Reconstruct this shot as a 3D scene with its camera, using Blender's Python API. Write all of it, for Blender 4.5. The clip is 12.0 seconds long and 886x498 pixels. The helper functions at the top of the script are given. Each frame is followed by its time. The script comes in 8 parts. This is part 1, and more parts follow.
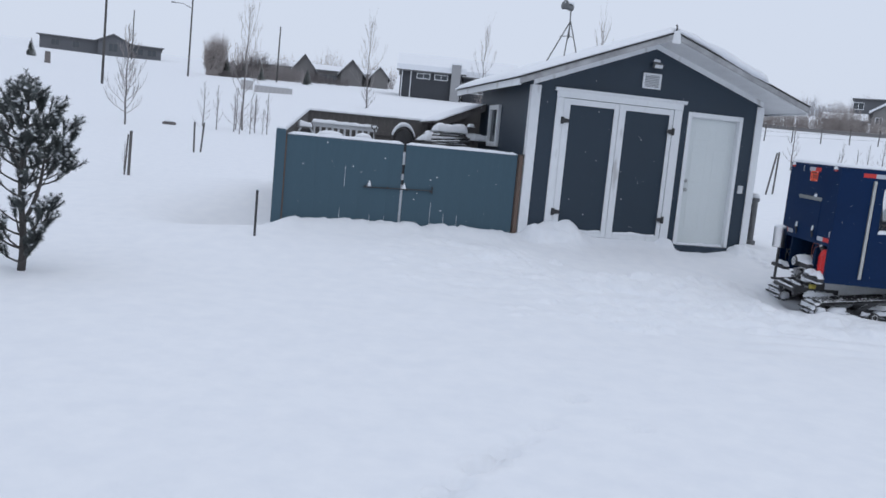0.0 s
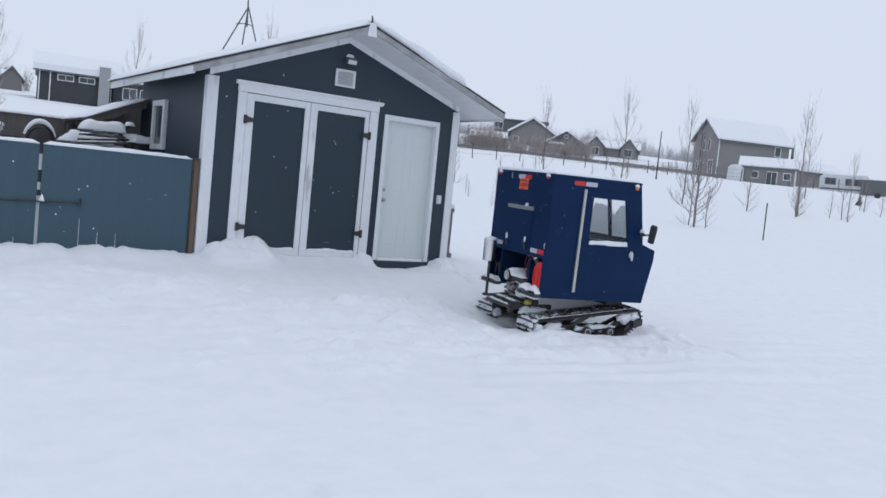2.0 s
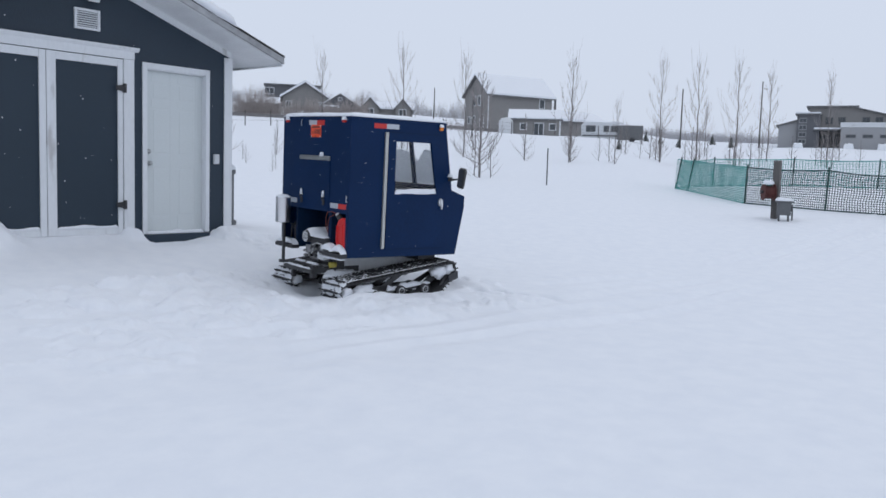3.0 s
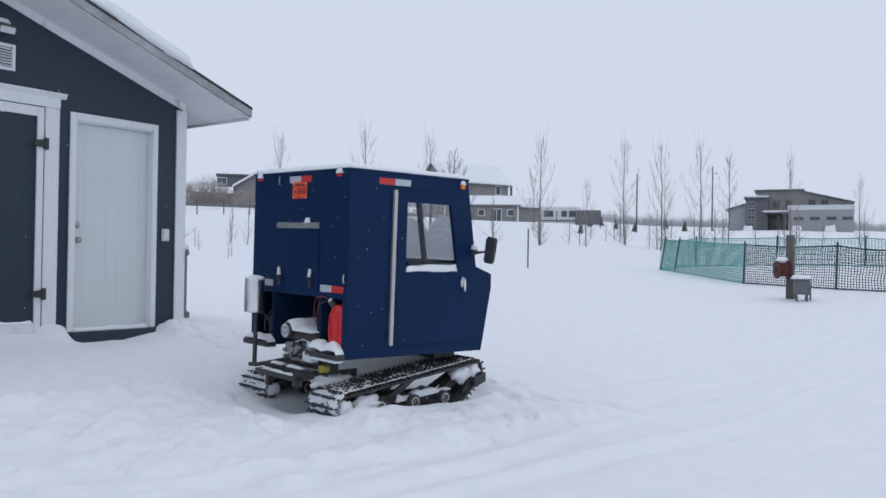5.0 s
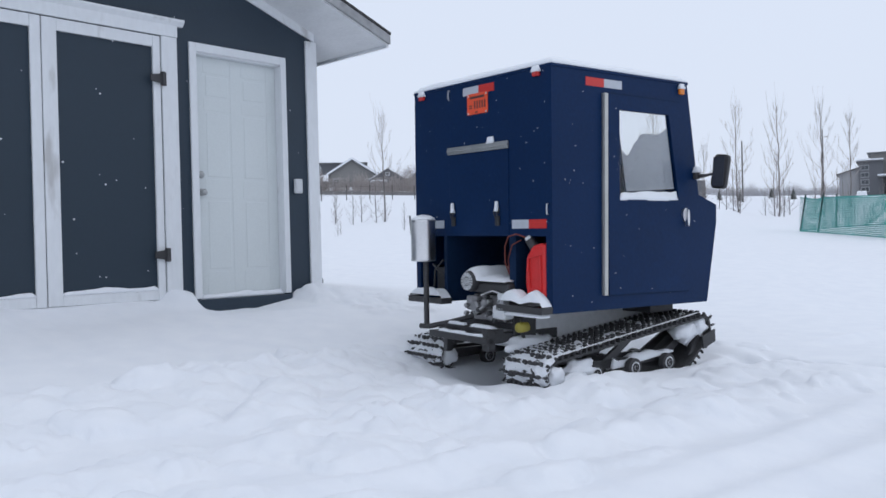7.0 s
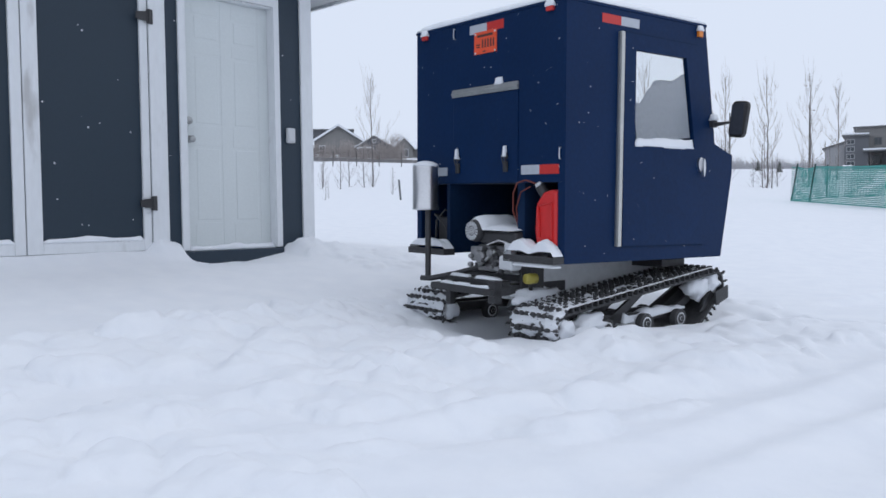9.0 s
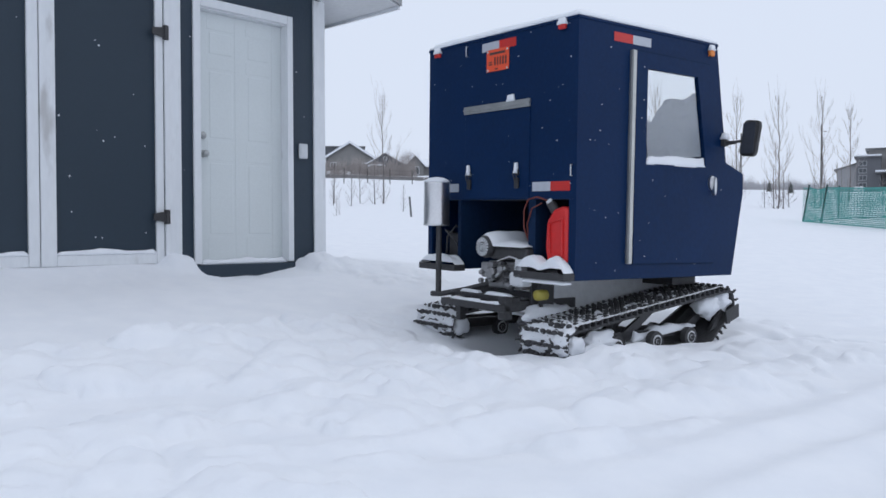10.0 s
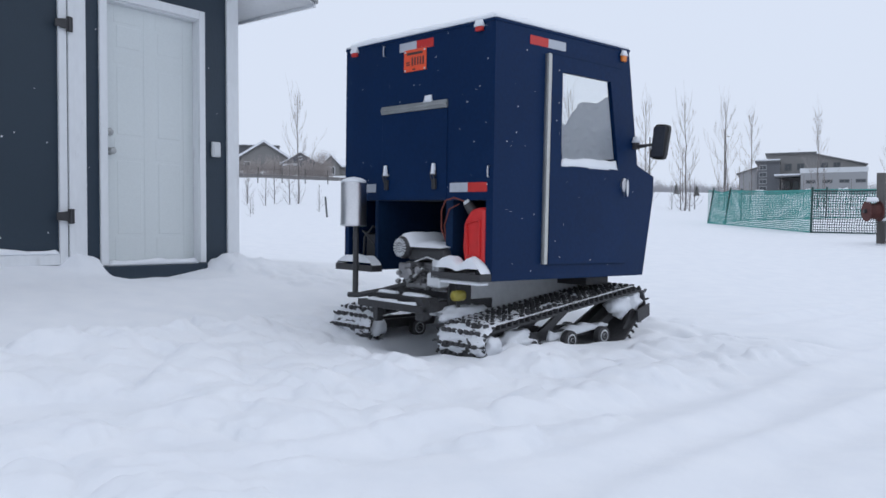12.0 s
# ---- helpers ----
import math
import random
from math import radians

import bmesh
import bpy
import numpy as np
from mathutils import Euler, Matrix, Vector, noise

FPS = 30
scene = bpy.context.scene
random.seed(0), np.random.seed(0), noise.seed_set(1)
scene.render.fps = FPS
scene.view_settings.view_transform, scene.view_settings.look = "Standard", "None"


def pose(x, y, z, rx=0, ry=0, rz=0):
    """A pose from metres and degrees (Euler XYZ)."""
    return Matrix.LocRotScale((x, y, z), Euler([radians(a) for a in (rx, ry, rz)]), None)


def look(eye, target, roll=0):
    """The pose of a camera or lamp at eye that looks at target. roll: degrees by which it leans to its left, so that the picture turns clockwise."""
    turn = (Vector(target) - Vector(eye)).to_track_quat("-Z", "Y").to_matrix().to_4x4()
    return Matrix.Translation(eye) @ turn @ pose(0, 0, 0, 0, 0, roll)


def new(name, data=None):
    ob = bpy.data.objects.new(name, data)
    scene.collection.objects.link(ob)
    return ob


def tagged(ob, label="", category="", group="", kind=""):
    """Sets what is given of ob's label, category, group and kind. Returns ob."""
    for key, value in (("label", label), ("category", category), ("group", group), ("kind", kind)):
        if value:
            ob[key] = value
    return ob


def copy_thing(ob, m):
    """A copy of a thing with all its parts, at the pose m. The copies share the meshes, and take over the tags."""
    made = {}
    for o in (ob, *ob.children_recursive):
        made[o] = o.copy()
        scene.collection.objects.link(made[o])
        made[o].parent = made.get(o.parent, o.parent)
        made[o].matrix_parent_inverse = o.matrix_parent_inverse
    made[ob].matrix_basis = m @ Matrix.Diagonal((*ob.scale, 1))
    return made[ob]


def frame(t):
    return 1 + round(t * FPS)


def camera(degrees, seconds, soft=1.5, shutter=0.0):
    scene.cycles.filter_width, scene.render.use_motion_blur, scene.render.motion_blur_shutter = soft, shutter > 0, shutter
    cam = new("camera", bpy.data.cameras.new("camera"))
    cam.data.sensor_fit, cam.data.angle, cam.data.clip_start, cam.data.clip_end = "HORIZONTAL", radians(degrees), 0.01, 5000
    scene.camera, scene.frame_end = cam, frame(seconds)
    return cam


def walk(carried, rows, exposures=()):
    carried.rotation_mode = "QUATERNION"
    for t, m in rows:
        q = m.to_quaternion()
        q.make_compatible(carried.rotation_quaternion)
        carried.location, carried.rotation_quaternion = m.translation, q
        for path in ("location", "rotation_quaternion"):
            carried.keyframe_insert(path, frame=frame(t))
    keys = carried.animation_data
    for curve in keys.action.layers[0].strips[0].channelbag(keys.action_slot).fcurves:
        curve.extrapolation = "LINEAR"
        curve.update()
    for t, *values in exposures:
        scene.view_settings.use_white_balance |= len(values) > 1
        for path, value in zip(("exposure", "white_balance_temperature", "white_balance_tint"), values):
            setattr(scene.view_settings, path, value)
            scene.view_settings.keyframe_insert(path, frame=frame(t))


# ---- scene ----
cam = camera(55.5, 12.0, soft=1.6)
PATH = [
    (0, (-6.67, -12.543, 1.216), (-6.23, -10.606, 0.979), 5.4),
    (0.5, (-6.609, -12.11, 1.191), (-5.907, -10.257, 0.915), 8.5),
    (1, (-6.463, -11.653, 1.189), (-5.507, -9.915, 0.929), 5.8),
    (1.5, (-6.388, -11.196, 1.151), (-5.364, -9.485, 0.993), 4.9),
    (2, (-6.304, -10.721, 1.095), (-5.154, -9.09, 0.964), 5.6),
    (2.5, (-5.975, -10.164, 0.987), (-4.608, -8.723, 0.755), 3.2),
    (3, (-5.672, -9.723, 0.902), (-4.147, -8.441, 0.722), 1.7),
    (3.5, (-5.249, -9.254, 0.864), (-3.687, -8.004, 0.848), 2.4),
    (3.7, (-5.129, -9.07, 0.841), (-3.554, -7.838, 0.887), 2.9),
    (5.3, (-4.213, -7.565, 0.699), (-2.624, -6.351, 0.723), 0.1),
    (5.5, (-4.153, -7.401, 0.662), (-2.603, -6.137, 0.677), 0.0),
    (6, (-4.009, -7.004, 0.579), (-2.543, -5.643, 0.578), 1.4),
    (6.5, (-3.907, -6.627, 0.51), (-2.448, -5.26, 0.531), 1.2),
    (7, (-3.688, -6.305, 0.404), (-2.231, -4.935, 0.398), -1.5),
    (7.5, (-3.527, -6.062, 0.325), (-1.996, -4.779, 0.229), -1.4),
    (7.7, (-3.556, -6.059, 0.346), (-2.038, -4.76, 0.249), -1.1),
    (9.3, (-3.57, -6.031, 0.261), (-2.099, -4.678, 0.195), -0.7),
    (9.5, (-3.577, -6.048, 0.26), (-2.106, -4.693, 0.214), -0.5),
    (10, (-3.58, -6.04, 0.26), (-2.116, -4.678, 0.223), -0.2),
    (10.5, (-3.572, -6.021, 0.258), (-2.106, -4.661, 0.216), 0.4),
    (11, (-3.598, -6.038, 0.257), (-2.063, -4.757, 0.225), 0.3),
    (11.5, (-3.578, -6.024, 0.259), (-1.976, -4.828, 0.227), -0.1),
    (12, (-3.572, -6.024, 0.26), (-1.98, -4.814, 0.224), -0.1),
]
EXPOSURES = [(0, -0.06), (1.0, -0.04), (2.0, 0.0), (3.5, -0.10), (5.5, -0.07), (6.5, 0.06), (7.5, 0.09), (12, 0.06)]
walk(cam, [(t, look(eye, target, roll)) for t, eye, target, roll in PATH], exposures=EXPOSURES)

# ---- world and light: bright overcast with falling snow in the air ----
world = bpy.data.worlds.new("overcast")
scene.world = world
world.use_nodes = True
wn, wl = world.node_tree.nodes, world.node_tree.links
sky = wn.new("ShaderNodeTexSky")
sky.sky_type, sky.sun_disc = "NISHITA", False
sky.sun_elevation, sky.sun_rotation = radians(72.6), radians(143)
sky.air_density, sky.dust_density, sky.ozone_density = 1.0, 6.0, 1.0
grade = wn.new("ShaderNodeMix")
grade.data_type = "RGBA"
grade.inputs[0].default_value = 0.93
grade.inputs[7].default_value = (7.0, 7.75, 9.2, 1)
wl.new(sky.outputs[0], grade.inputs[6])
wl.new(grade.outputs[2], wn["Background"].inputs[0])
wn["Background"].inputs[1].default_value = 0.1
sun = new("sun", bpy.data.lights.new("sun", "SUN"))
sun.data.energy, sun.data.angle, sun.data.color = 0.30, radians(60), (1.0, 0.98, 0.95)
sun.matrix_world = look((3, -4, 16), (0, 0, 0))


# ---- materials ----
def material(name, rgb, rough=0.6, metal=0.0, vary=0.15, grain=40.0, patch=1.5, bump=0.15, tint=None, stretch=(1, 1, 1), worn=0.0, spec=0.5, own=False):
    """A surface with colour variation at two scales and a fine relief. tint: the second colour of stains and wear."""
    m = bpy.data.materials.new(name)
    m.use_nodes = True
    n, l = m.node_tree.nodes, m.node_tree.links
    b = n["Principled BSDF"]
    b.inputs["Roughness"].default_value, b.inputs["Metallic"].default_value = rough, metal
    b.inputs["Specular IOR Level"].default_value = spec
    co = n.new("ShaderNodeTexCoord")
    mp = n.new("ShaderNodeMapping")
    mp.inputs["Scale"].default_value = stretch
    l.new(co.outputs["Object"], mp.inputs[0])
    fine, coarse = n.new("ShaderNodeTexNoise"), n.new("ShaderNodeTexNoise")
    for node, s, d in ((fine, grain, 6), (coarse, patch, 4)):
        node.inputs["Scale"].default_value, node.inputs["Detail"].default_value = s, d
        l.new(mp.outputs[0], node.inputs["Vector"])
    add = n.new("ShaderNodeMath")
    add.operation = "ADD"
    l.new(fine.outputs[0], add.inputs[0])
    l.new(coarse.outputs[0], add.inputs[1])
    ramp = n.new("ShaderNodeMapRange")
    ramp.inputs[1].default_value, ramp.inputs[2].default_value = 0.6, 1.4
    ramp.inputs[3].default_value, ramp.inputs[4].default_value = 1 - vary, 1 + vary
    l.new(add.outputs[0], ramp.inputs[0])
    mul = n.new("ShaderNodeMix")
    mul.data_type, mul.blend_type = "RGBA", "MULTIPLY"
    mul.inputs[0].default_value = 1
    mul.inputs[6].default_value = (*rgb, 1)
    shade = ramp.outputs[0]
    if own:
        info = n.new("ShaderNodeObjectInfo")
        each = n.new("ShaderNodeMapRange")
        each.inputs[3].default_value, each.inputs[4].default_value = 0.985, 1.015
        l.new(info.outputs["Random"], each.inputs[0])
        both = n.new("ShaderNodeMath")
        both.operation = "MULTIPLY"
        l.new(ramp.outputs[0], both.inputs[0])
        l.new(each.outputs[0], both.inputs[1])
        shade = both.outputs[0]
    grey = n.new("ShaderNodeCombineColor")
    for i in range(3):
        l.new(shade, grey.inputs[i])
    l.new(grey.outputs[0], mul.inputs[7])
    colour = mul.outputs[2]
    if tint:
        mask = n.new("ShaderNodeMapRange")
        mask.inputs[1].default_value, mask.inputs[2].default_value = 0.62 - worn * 0.2, 0.72 - worn * 0.2
        spots = n.new("ShaderNodeTexNoise")
        spots.inputs["Scale"].default_value, spots.inputs["Detail"].default_value = patch * 4, 8
        l.new(mp.outputs[0], spots.inputs["Vector"])
        l.new(spots.outputs[0], mask.inputs[0])
        mix = n.new("ShaderNodeMix")
        mix.data_type = "RGBA"
        l.new(mask.outputs[0], mix.inputs[0])
        l.new(colour, mix.inputs[6])
        mix.inputs[7].default_value = (*tint, 1)
        colour = mix.outputs[2]
    l.new(colour, b.inputs["Base Color"])
    if bump:
        bp = n.new("ShaderNodeBump")
        bp.inputs["Strength"].default_value, bp.inputs["Distance"].default_value = bump, 0.01
        l.new(fine.outputs[0], bp.inputs["Height"])
        l.new(bp.outputs[0], b.inputs["Normal"])
    return m


def snow_material(name, lump, depth):
    """White snow: near-white, rough, with fine grain and soft relief."""
    m = bpy.data.materials.new(name)
    m.use_nodes = True
    n, l = m.node_tree.nodes, m.node_tree.links
    b = n["Principled BSDF"]
    b.inputs["Roughness"].default_value = 0.75
    b.inputs["Specular IOR Level"].default_value = 0.25
    co = n.new("ShaderNodeTexCoord")
    big, small = n.new("ShaderNodeTexNoise"), n.new("ShaderNodeTexNoise")
    for node, s, d in ((big, lump, 5), (small, lump * 11, 4)):
        node.inputs["Scale"].default_value, node.inputs["Detail"].default_value = s, d
        l.new(co.outputs["Object"], node.inputs["Vector"])
    ramp = n.new("ShaderNodeValToRGB")
    ramp.color_ramp.elements[0].color, ramp.color_ramp.elements[1].color = (0.775, 0.80, 0.84, 1), (0.82, 0.84, 0.87, 1)
    ramp.color_ramp.elements[0].position, ramp.color_ramp.elements[1].position = 0.3, 0.7
    l.new(big.outputs[0], ramp.inputs[0])
    l.new(ramp.outputs[0], b.inputs["Base Color"])
    one, two = n.new("ShaderNodeBump"), n.new("ShaderNodeBump")
    one.inputs["Strength"].default_value, one.inputs["Distance"].default_value = 0.5, depth
    two.inputs["Strength"].default_value, two.inputs["Distance"].default_value = 0.35, depth * 0.15
    l.new(big.outputs[0], one.inputs["Height"])
    l.new(small.outputs[0], two.inputs["Height"])
    l.new(one.outputs[0], two.inputs["Normal"])
    l.new(two.outputs[0], b.inputs["Normal"])
    return m


def pane_material(name, gloss, rgb):
    """A clear pane: see-through, with a mirror-like sheen that grows towards grazing angles."""
    m = bpy.data.materials.new(name)
    m.use_nodes = True
    n, l = m.node_tree.nodes, m.node_tree.links
    n.remove(n["Principled BSDF"])
    clear, shine, mix, lw = (n.new("ShaderNodeBsdfTransparent"), n.new("ShaderNodeBsdfGlossy"), n.new("ShaderNodeMixShader"), n.new("ShaderNodeLayerWeight"))
    clear.inputs[0].default_value = (*rgb, 1)
    shine.inputs["Roughness"].default_value = 0.03
    power, scale = n.new("ShaderNodeMath"), n.new("ShaderNodeMath")
    power.operation, scale.operation = "POWER", "MULTIPLY_ADD"
    power.inputs[1].default_value = 4.0
    scale.inputs[1].default_value, scale.inputs[2].default_value = 0.6, gloss
    lw.inputs[0].default_value = 0.5
    l.new(lw.outputs["Facing"], power.inputs[0])
    l.new(power.outputs[0], scale.inputs[0])
    l.new(scale.outputs[0], mix.inputs[0])
    l.new(clear.outputs[0], mix.inputs[1])
    l.new(shine.outputs[0], mix.inputs[2])
    l.new(mix.outputs[0], n["Material Output"].inputs[0])
    return m


def thin_snow_material():
    """A thin layer of snow that lets some daylight through."""
    m = snow_material("thin_snow", 9.0, 0.03)
    n, l = m.node_tree.nodes, m.node_tree.links
    b = n["Principled BSDF"]
    mix, through_light = n.new("ShaderNodeMixShader"), n.new("ShaderNodeBsdfTranslucent")
    through_light.inputs[0].default_value = (0.92, 0.94, 0.97, 1)
    mix.inputs[0].default_value = 0.52
    l.new(b.outputs[0], mix.inputs[1])
    l.new(through_light.outputs[0], mix.inputs[2])
    l.new(mix.outputs[0], n["Material Output"].inputs[0])
    return m


THIN_SNOW = thin_snow_material()
SNOW = snow_material("ground_snow", 5.0, 0.020)
CAP = snow_material("cap_snow", 7.0, 0.03)
SLATE = material("slate_siding", (0.018, 0.034, 0.054), 0.55, vary=0.12, grain=90, patch=0.8, bump=0.25, stretch=(1, 1, 0.25))
LEAF = material("slate_door_panel", (0.018, 0.034, 0.053), 0.6, vary=0.10, grain=120, patch=0.7, bump=0.1)
WHITE = material("white_trim_paint", (0.74, 0.76, 0.78), 0.5, vary=0.06, grain=30, patch=1.2, bump=0.1, tint=(0.50, 0.50, 0.50), stretch=(1, 1, 0.3))
STEEL_DOOR = material("white_steel_door", (0.66, 0.70, 0.70), 0.45, vary=0.04, grain=60, patch=1.0, bump=0.05)
SOFFIT = material("soffit_board", (0.72, 0.73, 0.745), 0.6, vary=0.08, grain=20, patch=2, bump=0.1, stretch=(4, 1, 1))
FASCIA = material("weathered_fascia", (0.34, 0.345, 0.355), 0.7, vary=0.4, grain=9, patch=2, bump=0.15)
SHINGLE = material("dark_shingle", (0.045, 0.045, 0.048), 0.9, vary=0.3, grain=80, patch=4, bump=0.4)
# iron's black is raised so that its colour carries haze
IRON = material("black_iron", (0.046, 0.046, 0.049), 0.45, metal=0.3, vary=0.3, grain=60, patch=4, bump=0.15)
CHROME = material("brushed_metal", (0.70, 0.70, 0.71), 0.28, metal=1.0, vary=0.08, grain=80, patch=6, bump=0.05)
DULL = material("dull_aluminium", (0.42, 0.43, 0.43), 0.42, metal=0.85, vary=0.18, grain=120, patch=9, bump=0.2)
TEAL = material("teal_stained_board", (0.047, 0.093, 0.125), 0.7, vary=0.09, grain=35, patch=1.8, bump=0.3, stretch=(4, 4, 0.35), own=True)
CEDAR = material("bare_cedar", (0.14, 0.098, 0.078), 0.75, vary=0.25, grain=30, patch=2, bump=0.3, stretch=(5, 5, 0.4))
GREY_FENCE = material("pale_weathered_board", (0.50, 0.49, 0.49), 0.85, vary=0.25, grain=20, patch=3, bump=0.3, stretch=(4, 4, 0.5))
GREY_WOOD = material("weathered_grey_wood", (0.115, 0.108, 0.104), 0.85, vary=0.3, grain=30, patch=3, bump=0.4, stretch=(4, 4, 0.5))
BLUE = material("navy_painted_panel", (0.0022, 0.0190, 0.069), 0.45, vary=0.18, grain=45, patch=1.6, bump=0.06, spec=0.14)
# copy of the navy paint with the bay's shade put into its tone
BAY = material("navy_paint_with_shade", (0.007, 0.022, 0.058), 0.6, vary=0.2, grain=40, patch=3, bump=0.06, spec=0.1)
# both blacks raised to carry haze in the air
BLACK = material("black_plastic", (0.040, 0.040, 0.043), 0.55, vary=0.2, grain=40, patch=4, bump=0.1)
RUBBER = material("black_rubber", (0.055, 0.055, 0.058), 0.8, vary=0.3, grain=50, patch=6, bump=0.35)
RED = material("red_plastic", (0.62, 0.022, 0.022), 0.42, vary=0.10, grain=30, patch=5, bump=0.08)
RED_TAPE = material("red_reflector", (0.55, 0.03, 0.025), 0.35, vary=0.1, grain=200, patch=20, bump=0.1)
SILVER_TAPE = material("silver_reflector", (0.46, 0.49, 0.54), 0.35, vary=0.1, grain=200, patch=20, bump=0.1)
AMBER = material("amber_lens", (0.75, 0.22, 0.03), 0.25, vary=0.05, bump=0.02)
ORANGE = material("orange_plate", (0.80, 0.095, 0.035), 0.4, vary=0.06, grain=60, patch=10, bump=0.05)
MARK = material("plate_marking", (0.05, 0.03, 0.03), 0.5, vary=0.05, bump=0)
YELLOW = material("yellow_filter", (0.34, 0.29, 0.05), 0.45, vary=0.1, bump=0.05)
CASTING = material("engine_casting", (0.297, 0.297, 0.304), 0.5, metal=0.7, vary=0.3, grain=25, patch=9, bump=0.4)
HULL = material("pale_hull_sheet", (0.62, 0.64, 0.66), 0.45, vary=0.12, grain=25, patch=2.5, bump=0.08)
HOSE = material("red_brown_hose", (0.15, 0.030, 0.020), 0.5, vary=0.2, bump=0.05)
# near-black, also raised to carry haze in the air
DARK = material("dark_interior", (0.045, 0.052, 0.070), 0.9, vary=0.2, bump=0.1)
RUST = material("rusted_steel", (0.085, 0.026, 0.022), 0.8, vary=0.35, grain=30, patch=6, bump=0.4)
GREYBOX = material("grey_utility_paint", (0.13, 0.135, 0.14), 0.6, vary=0.2, grain=30, patch=4, bump=0.1)
# bark and twig lightened: haze before the trees is in their colour
BARK = material("grey_brown_bark", (0.165, 0.15, 0.145), 0.9, vary=0.3, grain=40, patch=3, bump=0.3, stretch=(3, 3, 0.6))
TWIG = material("hazed_brown_twig", (0.31, 0.285, 0.28), 0.9, vary=0.25, grain=20, patch=0.6, bump=0.0)
BRUSH = material("pale_brush", (0.37, 0.335, 0.32), 0.95, vary=0.2, grain=3, patch=0.08, bump=0.0)
# far woods' grey is lightened to stand in for haze
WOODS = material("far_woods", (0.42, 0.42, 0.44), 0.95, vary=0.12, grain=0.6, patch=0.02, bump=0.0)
POLE = material("dark_pole_wood", (0.075, 0.072, 0.07), 0.85, vary=0.3, grain=30, patch=3, bump=0.3, stretch=(4, 4, 0.5))
SHRUB = material("dark_shrub_twig", (0.16, 0.145, 0.145), 0.9, vary=0.25, grain=10, patch=0.5, bump=0.0)
NEEDLE = material("pine_needle", (0.105, 0.120, 0.117), 0.8, vary=0.35, grain=25, patch=4, bump=0.0)
# spruce green lightened for snow and for haze in the air
SPRUCE = material("hazed_spruce", (0.20, 0.215, 0.21), 0.9, vary=0.3, grain=6, patch=1, bump=0.0)
NET = material("green_safety_net", (0.045, 0.29, 0.26), 0.6, vary=0.2, grain=10, patch=0.7, bump=0.0)
NET_DARK = material("dark_green_net", (0.014, 0.050, 0.048), 0.6, vary=0.2, grain=10, patch=0.7, bump=0.0)
HINGE = material("bare_hinge_strip", (0.56, 0.56, 0.53), 0.45, metal=0.4, vary=0.15, grain=120, patch=9, bump=0.15)
NET_POST = material("dark_green_post", (0.02, 0.06, 0.055), 0.6, vary=0.2, bump=0.1)
# house sidings lightened: distance haze is put into these three colours
TAUPE = material("hazed_taupe_siding", (0.235, 0.23, 0.225), 0.8, vary=0.08, grain=4, patch=0.3, bump=0.05)
TAUPE_DARK = material("hazed_brown_siding", (0.185, 0.178, 0.176), 0.8, vary=0.1, grain=4, patch=0.3, bump=0.05)
CHARCOAL = material("hazed_charcoal_siding", (0.125, 0.13, 0.142), 0.75, vary=0.08, grain=4, patch=0.3, bump=0.05)
LODGE = material("near_black_siding", (0.048, 0.052, 0.060), 0.75, vary=0.1, grain=4, patch=0.3, bump=0.05)
PINE_BARK = material("dark_grey_pine_bark", (0.070, 0.064, 0.060), 0.9, vary=0.3, grain=40, patch=3, bump=0.4)
# stucco lightened as well, to carry distance haze
STUCCO = material("hazed_grey_stucco", (0.33, 0.335, 0.345), 0.8, vary=0.06, grain=6, patch=0.3, bump=0.05)
OFFWHITE = material("off_white_panel", (0.62, 0.64, 0.66), 0.5, vary=0.06, grain=6, patch=0.5, bump=0.02)
FAR_GLASS = material("far_window_glass", (0.07, 0.08, 0.09), 0.15, vary=0.1, bump=0.0)
GLASS = pane_material("cab_glass", 0.03, (0.985, 0.99, 0.99))


# ---- mesh helpers ----
def box(bm, x0, x1, y0, y1, z0, z1, bevel=0.0, m=None):
    vs = [bm.verts.new((x, y, z)) for x in (x0, x1) for y in (y0, y1) for z in (z0, z1)]
    fs = [bm.faces.new([vs[i] for i in q]) for q in ((0, 1, 3, 2), (4, 6, 7, 5), (0, 4, 5, 1), (2, 3, 7, 6), (0, 2, 6, 4), (1, 5, 7, 3))]
    if m is not None:
        bmesh.ops.transform(bm, matrix=m, verts=vs)
    if bevel:
        es = {e for f in fs for e in f.edges}
        bmesh.ops.bevel(bm, geom=list(es), offset=bevel, segments=2, affect="EDGES", profile=0.5)
    return vs


def prism(bm, pts, lo, hi, axis="y"):
    """An outline drawn in the plane across axis, carried from lo to hi along it."""
    def at(a, b, c):
        return {"y": (a, c, b), "x": (c, a, b), "z": (a, b, c)}[axis]
    low = [bm.verts.new(at(a, b, lo)) for a, b in pts]
    top = [bm.verts.new(at(a, b, hi)) for a, b in pts]
    n = len(pts)
    fs = [bm.faces.new(low), bm.faces.new(top[::-1])]
    for i in range(n):
        fs.append(bm.faces.new((low[i], top[i], top[(i + 1) % n], low[(i + 1) % n])))
    return fs


